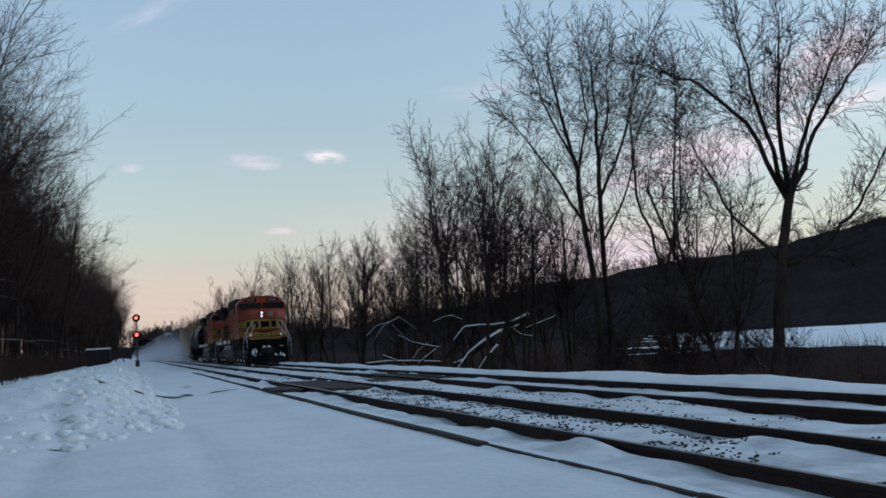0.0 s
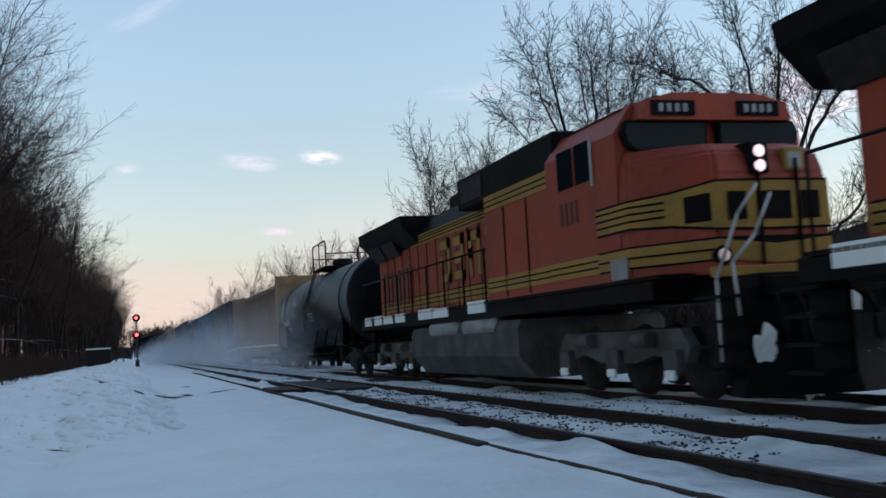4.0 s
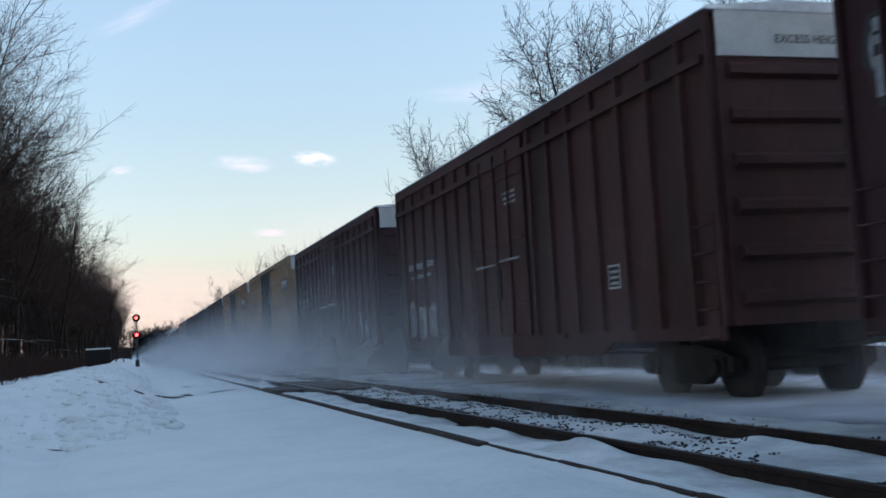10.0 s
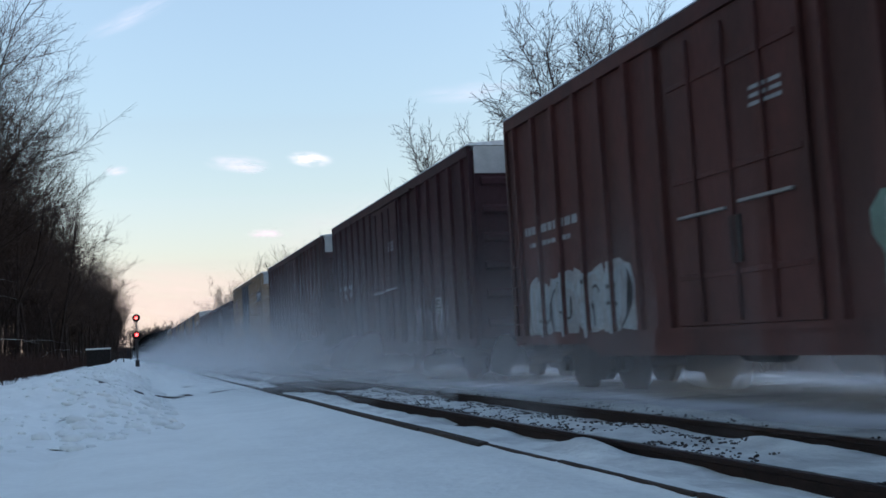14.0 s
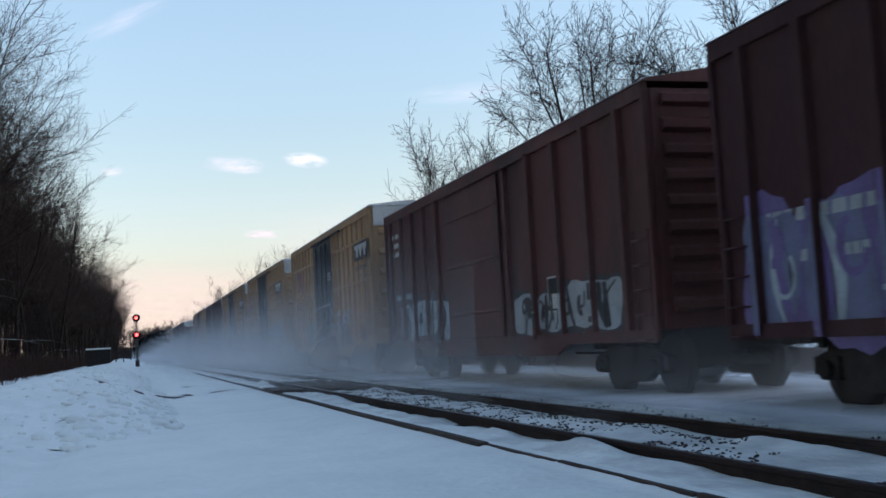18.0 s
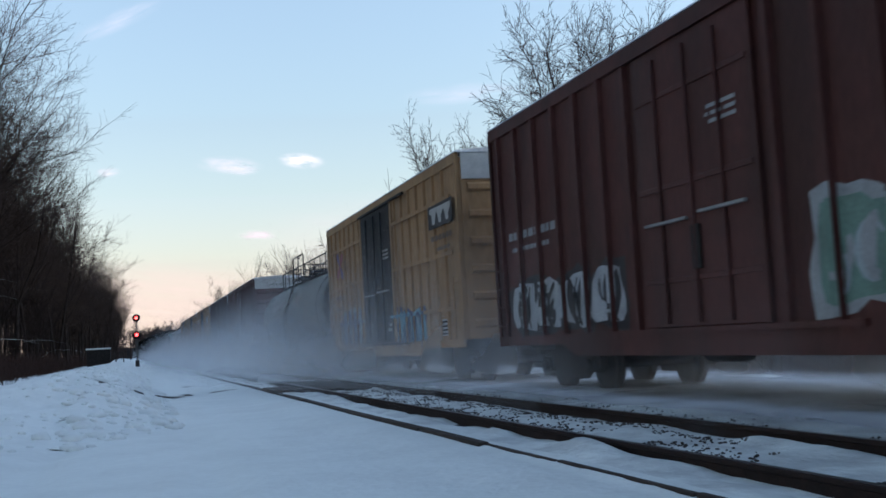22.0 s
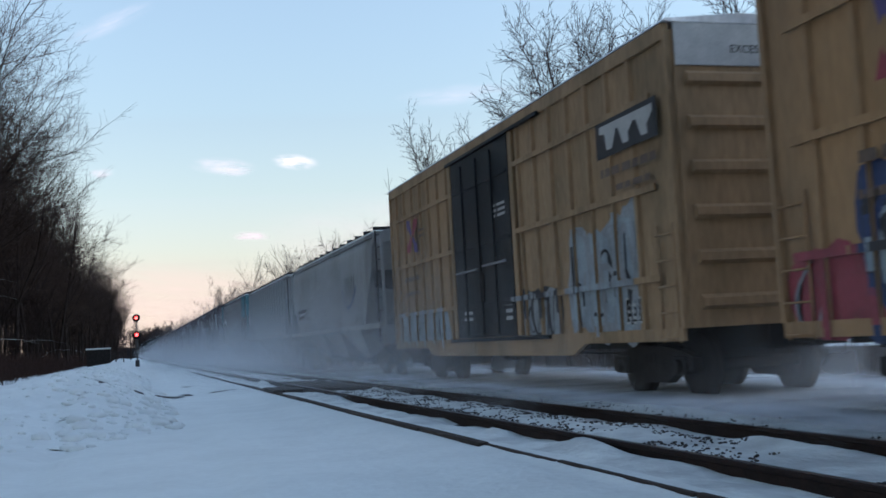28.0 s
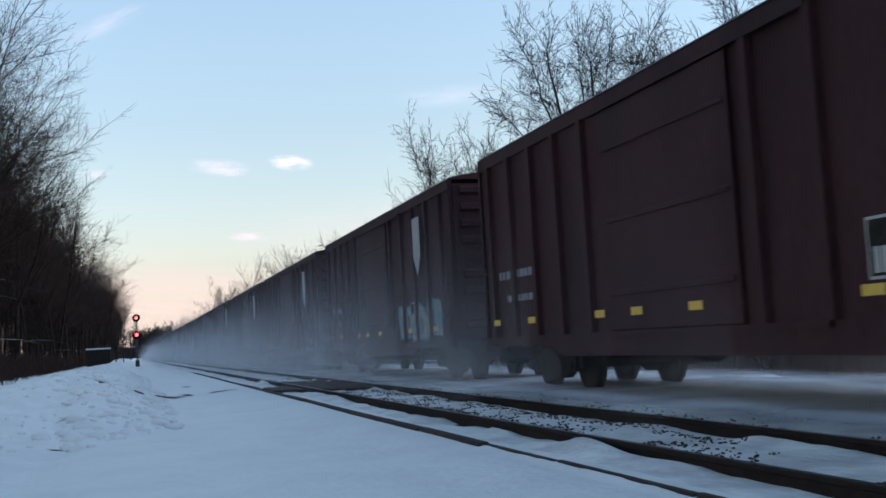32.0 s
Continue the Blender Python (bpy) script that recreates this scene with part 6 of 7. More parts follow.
yellow_car(452.7, 468.0, [(2.05, 5.8, 0.63, 2.1, "navy", "white", 4), (-4.6, -1.3, 0.9, 1.9, "sky", "navy", 3)], 39)
tank_car(469.5, 488.5, "black tank car with a full-length railed walkway and snow on top", True, 4)
brown_high(491.3, 506.7, [(-7.2, -3.4, 0.95, 2.0, "white", "grey", 4), (1.8, 6.7, 0.95, 1.95, "grey", "mauve", 6)], 41, RED)
brown_high(508.6, 523.7, [(2.0, 6.4, 0.95, 2.1, "grey", "mauve", 3), (-6.0, -1.9, 0.95, 2.0, "pale", "grey", 3), (-4.3, -2.6, 1.0, 1.9, "sky", "pale", 2)], 43, BROWN)
yellow_car(526.0, 541.4, [(3.0, 6.0, 0.9, 1.6, "grey", "navy", 3), (-4.0, -1.2, 0.9, 1.7, "pale", "grey", 3)], 45)
yellow_car(543.4, 558.9, [(5.6, 7.5, 0.80, 1.7, "red", "red", 2), (2.2, 6.3, 0.63, 2.45, "black", "navy", 3), (-7.0, -1.3, 0.58, 2.45, "pink", "red", 4)], 47)
yellow_car(561.0, 576.3, [(2.8, 7.0, 0.85, 1.7, "pale", "grey", 4), (-3.6, -1.2, 0.85, 1.8, "grey", "black", 3), (-6.4, -4.0, 0.9, 2.7, "pale", "grey", 3)], 49, YELLOW2)
h1 = hopper(578.2, 595.2, 4.12, HOPGREY, "light grey covered hopper with rounded sides and a blue swoosh emblem", "smooth")
part("emblem_arc", decal_bm(stroke([(-5.6 + 2.2 * k / 14, 2.17 + 0.62 * abs((k - 9) / (9 if k < 9 else 5)) ** 2.2) for k in range(15)], 0.055), -1.62), ink("navy", None), h1)
for k in range(6):
    yk = -5.35 + 0.27 * k
    part("emblem_mark", decal_bm([(yk, 2.52 - 0.04 * (k % 2)), (yk + 0.09, 2.52 - 0.04 * (k % 2)), (yk + 0.13, 3.12), (yk + 0.04, 3.12)], -1.618), IRON, h1)
placard(h1, -5.75, -5.3, 1.65, 1.95)
bars(h1, -1.60, 4.2, 6.3, 2.1, 2.6, 2, IRON, 4, 5)
hopper(596.0, 612.7, 4.12, HOPRUST, "rust-streaked pale covered hopper with vertical side posts and sloped bays", "ribbed")
hopper(614.2, 630.5, 4.25, HOPTAN, "drab tan-grey covered hopper with teal ends", "teal")
b13 = brown_low(632.0, 647.2, [], 51, BROWN2, 4.46, True, "maroon boxcar with yellow reflectors and a white pointed sign")
b14 = brown_low(649.3, 664.4, [(-6.5, -2.5, 1.0, 1.9, "grey", "teal", 3)], 53, BROWN2, 4.46, True, "maroon boxcar with a white pointed sign and pale scrawls")
for k in range(13):
    cc = copy_thing(b14 if k % 3 == 1 else b13, pose(MAIN_X, 0, 0))
    moving.append((cc, 674.1 + 17.35 * k))


# ---- wooded hill beyond the flat ----
def hill_top(a):
    """Ridge height at 700 m, by azimuth in degrees from the track."""
    pts = ((-2, 7), (6, 10), (14, 18), (23, 36), (29, 44), (34.5, 50), (39, 62), (50, 72), (75, 60), (110, 40), (140, 20))
    for (a0, z0), (a1, z1) in zip(pts, pts[1:]):
        if a0 <= a <= a1:
            return z0 + (z1 - z0) * (a - a0) / (a1 - a0)
    return 10


hv, hf = [], []
na = 240
for i in range(na + 1):
    a = -2 + 142 * i / na
    zt = hill_top(a) + 2.5 * noise.noise(Vector((a * 0.3, 1, 2)))
    for j, (r, f) in enumerate(((430, -0.06), (470, 0.04), (520, 0.3), (580, 0.62), (640, 0.86), (700, 1.0), (800, 0.95), (1000, 0.7), (1500, 0.0))):
        z = zt * f + 3.0 * noise.noise(Vector((a * 0.9, r * 0.02, 5))) * (0 < f) - 2
        hv.append((r * math.sin(radians(a)), r * math.cos(radians(a)), z))
for i in range(na):
    for j in range(8):
        q = i * 9 + j
        hf.append((q, q + 9, q + 10, q + 1))
me = bpy.data.meshes.new("hill")
me.from_pydata(hv, [], hf)
me.materials.append(HILLWOOD)
hill = tagged(new("hill", me), "dark wooded hill across the valley", "hill", kind="structure")

# leafless woods on the hill and at the far end of the line, joined as stuff
rnd = random.Random(77)
segs = []


def small_tree(x, y, z, h, n=9):
    segs.append((x, y, z - 0.5, x + rnd.uniform(-0.3, 0.3), y, z + h * 0.8, h * 0.022, h * 0.006))
    for k in range(n):
        f = rnd.uniform(0.25, 0.9)
        a = rnd.uniform(0, 6.28)
        l = h * rnd.uniform(0.18, 0.38) * (1.15 - 0.6 * f)
        p = (x, y, z + h * 0.8 * f)
        q = (x + l * math.cos(a) * 0.75, y + l * math.sin(a) * 0.75, z + h * 0.8 * f + l * 0.8)
        segs.append((*p, *q, h * 0.010, h * 0.004))
        for j in range(3):
            b = rnd.uniform(0, 6.28)
            l2 = l * 0.5
            segs.append((*q, q[0] + l2 * math.cos(b) * 0.6, q[1] + l2 * math.sin(b) * 0.6, q[2] + l2 * 0.8, h * 0.005, h * 0.003))


for k in range(1500):
    a = rnd.uniform(8, 55)
    f = rnd.random() ** 0.5
    r = 520 + 190 * f
    fr = 0.3 + 0.7 * f
    small_tree(r * math.sin(radians(a)), r * math.cos(radians(a)), hill_top(a) * min(1, fr) - 3, rnd.uniform(8, 13), 7)
tagged(new("hill_wood", tubes("hill_wood", segs, TWIG, 3)), "leafless woods covering the far hill", "woods", kind="stuff")
segs = []
for k in range(420):
    y = rnd.uniform(330, 620)
    small_tree(rnd.choice((rnd.uniform(-40, 2), rnd.uniform(14, 70), rnd.uniform(13, 45))), y, 0, rnd.uniform(8, 14), 9)
for k in range(60):
    small_tree(rnd.uniform(4, 20), rnd.uniform(560, 640), 0, rnd.uniform(12, 19), 16)
tagged(new("distant_wood", tubes("distant_wood", segs, TWIG, 3)), "leafless woods where the line vanishes", "woods", kind="stuff")

# undergrowth: thin stems on the flat, on the bank and under the left wood
segs = []


def stems(x, y, z, h, n, spread=0.5):
    for k in range(n):
        a = rnd.uniform(0, 6.28)
        b = Vector((x + rnd.gauss(0, spread), y + rnd.gauss(0, spread), z - 0.1))
        d = Vector((rnd.gauss(0, 0.3), rnd.gauss(0, 0.3), 1)).normalized()
        hh = h * rnd.uniform(0.5, 1.2)
        m = b + d * hh * 0.55
        e = m + Vector((rnd.gauss(0, 0.3), rnd.gauss(0, 0.3), 0.7)) * hh * 0.5
        segs.append((*b, *m, 0.012, 0.008))
        segs.append((*m, *e, 0.008, 0.004))
        if k % 2:
            e2 = m + Vector((rnd.gauss(0, 0.6), rnd.gauss(0, 0.6), 0.5)) * hh * 0.4
            segs.append((*m, *e2, 0.006, 0.003))


for k in range(3300):
    x = rnd.uniform(12.6, 30) if k % 3 == 0 else rnd.uniform(12.4, 18)
    y = 14 + 200 * rnd.random() ** 1.5
    stems(x, y, height(x, y), rnd.uniform(0.7, 2.0), 6)
for k in range(900):
    x = rnd.uniform(24, 85)
    y = rnd.uniform(15, 125)
    if 0.80 * x + 0.60 * y < 128:
        stems(x, y, height(x, y), rnd.uniform(1.0, 2.2), 6, 1.2)
tagged(new("brush", tubes("brush", segs, RUSSET, 3)), "dry leafless brush on the bank beyond the tracks", "brush", kind="stuff")
segs = []
for k in range(2600):
    x = -6.2 - 14 * rnd.random() ** 1.8
    y = 40 + 190 * rnd.random() ** 1.4
    stems(x, y, height(x, y), rnd.uniform(0.8, 2.0), 8, 0.7)
tagged(new("undergrowth", tubes("undergrowth", segs, RUSSET, 3)), "tangled bare undergrowth below the wood", "undergrowth", kind="stuff")

# weeds and stones that poke through the snow between the rails
segs = []
for k in range(60):
    y = 14 + 18 * rnd.random()
    x = rnd.choice((5.55, 5.2, 4.9, 6.6)) + rnd.gauss(0, 0.22)
    z = height(x, y)
    for j in range(4):
        segs.append((x, y, z - 0.02, x + rnd.gauss(0, 0.03), y + rnd.gauss(0, 0.03), z + rnd.uniform(0.02, 0.07), 0.003, 0.002))
tagged(new("weeds", tubes("weeds", segs, TWIG, 3)), "short dead weeds through the snow", "weeds", kind="stuff")
bm = bmesh.new()
bmesh.ops.create_icosphere(bm, subdivisions=1, radius=0.045)
for v in bm.verts:
    v.co *= 1 + 0.45 * noise.noise(v.co * 30)
STONE = to_mesh("stone", bm, BALLAST)
vv, ff = [], []
base = [v.co.copy() for v in STONE.vertices]
tri = [tuple(p.vertices) for p in STONE.polygons]
for k in range(9000):
    y = 5.5 + 34 * rnd.random() ** 1.2
    x = 4.40 + abs(rnd.gauss(0, 0.26)) if k % 3 else rnd.choice((5.45, 7.2, 6.35, 5.5)) + rnd.gauss(0, 0.13)
    if wob(x, y, 0.6, 51) + 0.6 * wob(x, y, 1.9, 52) < (-0.05 if k % 3 else 0.12) - 0.25 * math.exp(-((y - 17) / 5) ** 2):
        continue
    s = rnd.uniform(0.2, 0.5)
    n0 = len(vv)
    z = height(x, y) + 0.004
    R = Euler((rnd.random() * 6, rnd.random() * 6, 0)).to_matrix()
    for b in base:
        c = R @ b * s
        vv.append((x + c.x, y + c.y, z + c.z * 0.7))
    ff += [tuple(i + n0 for i in t) for t in tri]
me = bpy.data.meshes.new("ballast_stones")
me.from_pydata(vv, [], ff)
me.materials.append(BALLAST)
tagged(new("ballast_stones", me), "dark ballast stones showing through the snow", "stones", kind="stuff")


# dark ground that shows where wheels scraped the snow off the lane
vv, ff = [], []
for cx, cy, w, d in ((0.95, 30.6, 0.45, 0.55), (1.65, 31.8, 0.30, 0.5), (0.2, 29.2, 0.22, 0.4), (-0.45, 27.6, 0.25, 0.6), (-0.75, 25.6, 0.2, 0.5), (2.7, 32.5, 0.3, 0.4), (1.9, 39.0, 0.2, 0.9), (-0.9, 22.0, 0.12, 0.4), (-1.0, 18.5, 0.12, 0.3), (-0.95, 15.5, 0.10, 0.25), (4.6, 21.0, 0.1, 0.2)):
    for k in range(9):
        x, y = cx + rnd.gauss(0, w * 0.5), cy + rnd.gauss(0, d * 0.5)
        r, n0 = rnd.uniform(0.25, 0.6) * w, len(vv)
        for j in range(10):
            q = r * rnd.uniform(0.5, 1.2)
            px_, py_ = x + q * math.cos(j * 0.628), y + 1.1 * q * math.sin(j * 0.628)
            vv.append((px_, py_, height(px_, py_) + 0.008))
        ff.append(tuple(range(n0, n0 + 10)))
me = bpy.data.meshes.new("bare_patches")
me.from_pydata(vv, [], ff)
me.materials.append(BALLAST)
tagged(new("bare_patches", me), "scraps of dark ground scraped bare on the lane", "ground", kind="stuff")


# ---- fallen trees with snow along their tops ----
def limb(points, r0, r1, parent, snow=True):
    n = len(points) - 1
    r0, r1 = 0.72 * r0, 0.72 * r1
    bm = bmesh.new()
    for i in range(n):
        a, b = r0 + (r1 - r0) * i / n, r0 + (r1 - r0) * (i + 1) / n
        rod(bm, points[i], points[i + 1], a, 8, b)
    part("limb", bm, BARK, parent)
    if snow:
        bm = bmesh.new()
        for i in range(n):
            a, b = r0 + (r1 - r0) * i / n, r0 + (r1 - r0) * (i + 1) / n
            p, q = Vector(points[i]) + Vector((0, 0, a * 0.55)), Vector(points[i + 1]) + Vector((0, 0, b * 0.55))
            rod(bm, p, q, a * 0.7, 8, b * 0.7)
        part("snow_ridge", bm, SNOW, parent, "snow lying along the limb")


fallen = tagged(new("fallen_tree"), "fallen tree with forked limbs under ridges of snow", "fallen tree")
for pts_, r0, r1 in ((((13.0, 44, 0.2), (13.4, 44, 0.9), (13.86, 44, 1.42), (14.6, 44.1, 1.46), (15.4, 44.3, 1.44)), 0.10, 0.13), (((15.4, 44.3, 1.44), (16.0, 44.4, 1.46), (17.1, 44.8, 1.80)), 0.15, 0.2),
                     (((13.3, 43.8, -0.5), (14.0, 43.9, 0.28), (14.75, 44, 0.75)), 0.16, 0.22), (((14.75, 44, 0.75), (15.6, 44.3, 1.1), (16.6, 44.8, 1.3)), 0.22, 0.25), (((13.2, 43.9, -0.1), (13.9, 44, 0.1), (14.8, 44.2, 0.75)), 0.08, 0.1),
                     (((14.2, 43.6, -0.5), (14.7, 43.7, 0.1), (15.3, 44, 0.55)), 0.10, 0.14), (((16.9, 44.6, 1.25), (17.6, 44.5, 1.5), (18.3, 44.4, 1.75)), 0.08, 0.04), (((16.0, 44.4, 1.4), (16.5, 44.2, 1.0), (17.0, 44, 0.9)), 0.07, 0.03)):
    limb(pts_, r0, r1, fallen)
fallen = tagged(new("fallen_tree"), "thin fallen tree lying by the tracks under snow", "fallen tree")
for pts_, r0, r1 in ((((9.95, 46, 0.10), (10.9, 46, 0.14), (12.2, 46, 0.06), (13.3, 46, -0.05)), 0.08, 0.12), (((10.7, 46, 0.42), (11.2, 46, 0.2), (11.7, 46, -0.1)), 0.06, 0.08), (((11.2, 45, 1.25), (11.7, 45, 0.95), (12.3, 45, 0.78), (13.0, 45, 0.62)), 0.05, 0.08),
                     (((12.0, 45, 0.0), (12.5, 45, 0.35), (13.0, 45, 0.66)), 0.06, 0.08), (((11.9, 46, 0.0), (12.3, 46, 0.55), (12.8, 46, 0.9)), 0.05, 0.03)):
    limb(pts_, r0, r1, fallen)
for pts_, r0, r1 in ((((12.5, 44, 1.75), (12.9, 44, 1.92), (13.35, 44, 1.98), (13.75, 44, 1.78), (14.1, 44, 0.6), (14.2, 44, -1.4)), 0.03, 0.06), (((10.4, 48, 1.3), (10.9, 48, 1.75), (11.5, 48, 1.9), (12.4, 48, 1.0), (12.8, 48, -0.8)), 0.03, 0.05),
                     (((11.5, 52, 0.9), (12.2, 52, 1.8), (13.0, 52, 2.2), (13.8, 52, 1.6), (14.4, 52, -0.9)), 0.03, 0.05), (((16.93, 27, 0.3), (17.15, 27, -0.1), (17.35, 27, -0.3), (17.6, 27, -0.9), (17.6, 27, -1.9)), 0.03, 0.045), (((14.3, 33, 0.5), (14.7, 33, 0.1), (15.2, 33, -1.6)), 0.03, 0.05)):
    b = tagged(new("bent_branch"), "thin bent branch with snow along it", "branch", "snowy branches")
    limb(pts_, r0, r1, b)

for bx, by, z, dx in ((-6.4, 62, 2.3, 2.0), (-7.4, 66, 4.9, 1.6), (-6.9, 90, 2.7, 2.6), (-8.0, 74, 6.4, 1.4), (-6.2, 108, 2.0, 2.4)):
    b = tagged(new("bent_branch"), "thin bent branch with snow along it", "branch", "snowy branches")
    limb([(bx - dx, by, z - 0.75 * dx), (bx - dx * 0.75, by + 0.1, z - 0.35 * dx), (bx - dx * 0.4, by, z - 0.08 * dx), (bx, by, z), (bx + dx * 0.45, by + 0.1, z - 0.04 * dx), (bx + dx * 0.9, by, z - 0.16 * dx)], 0.03, 0.012, b)

# ---- colour-light signal beside the line, and a relay hut ----
RED_LAMP = glow("red_signal_lamp", (1.0, 0.06, 0.05), 6.0)
sig = tagged(new("railway_signal"), "two-headed mast signal showing red over red", "signal")
sig.matrix_basis = pose(1.0, 122.5, height(1.0, 122.5))
part("mast", rod(bmesh.new(), (0, 0, -0.6), (0, 0, 5.7), 0.07, 10), FUELGREY, sig)
part("base_box", boxed(-0.22, 0.22, -0.16, 0.16, -0.2, 0.7, bevel=0.02), FUELGREY, sig)
for z in (3.45, 5.3):
    hd = part("signal_head", lathe(bmesh.new(), [(0.10, 0.05), (0.06, 0.30), (-0.05, 0.42), (-0.08, 0.42), (-0.05, 0.30)], "y", 20, (0, -0.12, z)), LOCOBLACK, sig)
    part("backing_disc", lathe(bmesh.new(), [(-0.045, 0.02), (-0.05, 0.36), (-0.07, 0.36), (-0.075, 0.02)], "y", 24, (0, -0.12, z)), LOCOBLACK, hd)
    part("lens", lathe(bmesh.new(), [(-0.20, 0.02), (-0.19, 0.15), (-0.15, 0.16)], "y", 16, (0, -0.14, z)), RED_LAMP, hd, "glowing red lens")
    part("hood", prism(bmesh.new(), [(0.24 * math.cos(a), z + 0.24 * math.sin(a)) for a in (0.2, 0.8, 1.57, 2.34, 2.94)] + [(0.21 * math.cos(a), z + 0.21 * math.sin(a)) for a in (2.94, 2.34, 1.57, 0.8, 0.2)], "y", -0.5, -0.15), LOCOBLACK, hd)
part("platform", boxed(-0.45, 0.45, -0.1, 0.5, 2.15, 2.22), FUELGREY, sig)
part("signal_ladder", pipe(pipe(bmesh.new(), [(-0.15, 0.35, -0.2), (-0.15, 0.35, 5.4)], 0.02), [(0.15, 0.35, -0.2), (0.15, 0.35, 5.4)], 0.02), FUELGREY, sig)
hut = tagged(new("relay_hut"), "small grey relay hut with a snowy flat roof", "hut")
hut.matrix_basis = pose(-3.2, 130, height(-3.2, 130) - 0.4)
part("wall", boxed(-1.3, 1.3, -1.0, 1.0, -0.3, 2.1, bevel=0.02), IRON, hut)
part("roof", boxed(-1.4, 1.4, -1.1, 1.1, 2.1, 2.18, bevel=0.01), FUELGREY, hut)
part("snow_cap", boxed(-1.36, 1.36, -1.06, 1.06, 2.18, 2.34, bevel=0.05), SNOW, hut, "snow lying on the roof")
part("door", boxed(-0.4, 0.5, -1.03, -0.99, 0.0, 1.95), IRON, hut)


# ---- drifting clouds, far behind everything ----
def cloud_material(name, colour, power, seed, dense):
    m = bpy.data.materials.new(name)
    m.use_nodes = True
    n, l = m.node_tree.nodes, m.node_tree.links
    n.remove(n["Principled BSDF"])
    out = n["Material Output"]
    co, sep = n.new("ShaderNodeTexCoord"), n.new("ShaderNodeVectorMath")
    sep.operation = "LENGTH"
    l.new(co.outputs["Object"], sep.inputs[0])
    fall = n.new("ShaderNodeMapRange")
    fall.interpolation_type = "SMOOTHSTEP"
    fall.inputs[1].default_value, fall.inputs[2].default_value, fall.inputs[3].default_value, fall.inputs[4].default_value = 0.15, 1.0, 1.0, 0.0
    l.new(sep.outputs["Value"], fall.inputs[0])
    mp = n.new("ShaderNodeMapping")
    mp.inputs["Location"].default_value = (seed, seed * 2, 0)
    l.new(co.outputs["Object"], mp.inputs[0])
    tx = n.new("ShaderNodeTexNoise")
    tx.inputs["Scale"].default_value, tx.inputs["Detail"].default_value, tx.inputs["Roughness"].default_value = 1.6, 6, 0.6
    l.new(mp.outputs[0], tx.inputs[0])
    rg = n.new("ShaderNodeMapRange")
    rg.inputs[1].default_value, rg.inputs[2].default_value, rg.inputs[4].default_value = 0.32, 0.60, dense
    l.new(tx.outputs[0], rg.inputs[0])
    mul = n.new("ShaderNodeMath")
    mul.operation = "MULTIPLY"
    l.new(fall.outputs[0], mul.inputs[0])
    l.new(rg.outputs[0], mul.inputs[1])
    # emission stands in for evening light on the cloud
    tr, em, mx = n.new("ShaderNodeBsdfTransparent"), n.new("ShaderNodeEmission"), n.new("ShaderNodeMixShader")
    em.inputs[0].default_value, em.inputs[1].default_value = (*colour, 1), power
    l.new(mul.outputs[0], mx.inputs[0])
    l.new(tr.outputs[0], mx.inputs[1])
    l.new(em.outputs[0], mx.inputs[2])
    l.new(mx.outputs[0], out.inputs[0])
    return m


FACING = look(EYE, EYE + AIM, -3.2)
TAN = math.tan(radians(44.85 / 2))


def sky_point(x, y, d):
    """A place d metres off, x and y from the view's centre in halves of its width."""
    return FACING @ Vector((x * TAN * d, y * TAN * d, -d))


def cloud(x, y, w, h, tilt, material, drift=(-0.077, -0.013), d=3600.0):
    bm = bmesh.new()
    bmesh.ops.create_circle(bm, cap_ends=True, segments=32, radius=1.0)
    for v in bm.verts:
        v.co.z = -0.05 * (v.co.x ** 2 + v.co.y ** 2)
    me_ = to_mesh("cloud", bm, material)
    ob = tagged(new("cloud", me_), "soft evening cloud with its warm light put in as glow", "cloud", "evening clouds")
    ob.scale = (w * TAN * d, h * TAN * d, 1)
    turn = FACING.to_3x3().to_4x4() @ pose(0, 0, 0, 0, 0, tilt)
    drifting.append((ob, [(t, Matrix.Translation(sky_point(x + drift[0] * t / 32, y + drift[1] * t / 32, d)) @ turn) for t in (-1.0, 0.0, 16.0, 32.0, 33.0)]))


WARM = (1.0, 0.86, 0.76)
CLOUD_A = cloud_material("bright_cloud", WARM, 1.0, 1.3, 0.95)
CLOUD_B = cloud_material("faint_cloud", (1.0, 0.90, 0.84), 0.75, 4.1, 0.7)
CLOUD_C = cloud_material("pink_haze", (1.0, 0.80, 0.74), 0.80, 7.7, 0.95)
HORIZON_GLOW = cloud_material("horizon_glow", (1.0, 0.76, 0.58), 0.72, 2.7, 0.75)
CLOUD_D = cloud_material("white_streak", (0.95, 0.92, 0.92), 0.70, 9.2, 0.4)
cloud(-0.267, 0.208, 0.060, 0.021, -4, CLOUD_A)
cloud(-0.43, 0.198, 0.085, 0.024, -3, CLOUD_B)
cloud(-0.40, 0.186, 0.04, 0.014, 0, CLOUD_B)
cloud(-0.705, 0.182, 0.035, 0.014, 5, CLOUD_B)
cloud(-0.365, 0.04, 0.05, 0.014, 0, CLOUD_C)
cloud(-0.66, 0.535, 0.13, 0.028, 25, CLOUD_D, (-0.11, -0.03))
cloud(0.10, 0.36, 0.16, 0.03, 5, CLOUD_D)
cloud(0.80, 0.27, 0.38, 0.07, 22, CLOUD_A, (-0.05, -0.01))
cloud(0.86, 0.42, 0.25, 0.10, 30, CLOUD_C, (-0.05, -0.01))
cloud(0.55, 0.20, 0.30, 0.10, 12, CLOUD_C, (-0.05, -0.01))
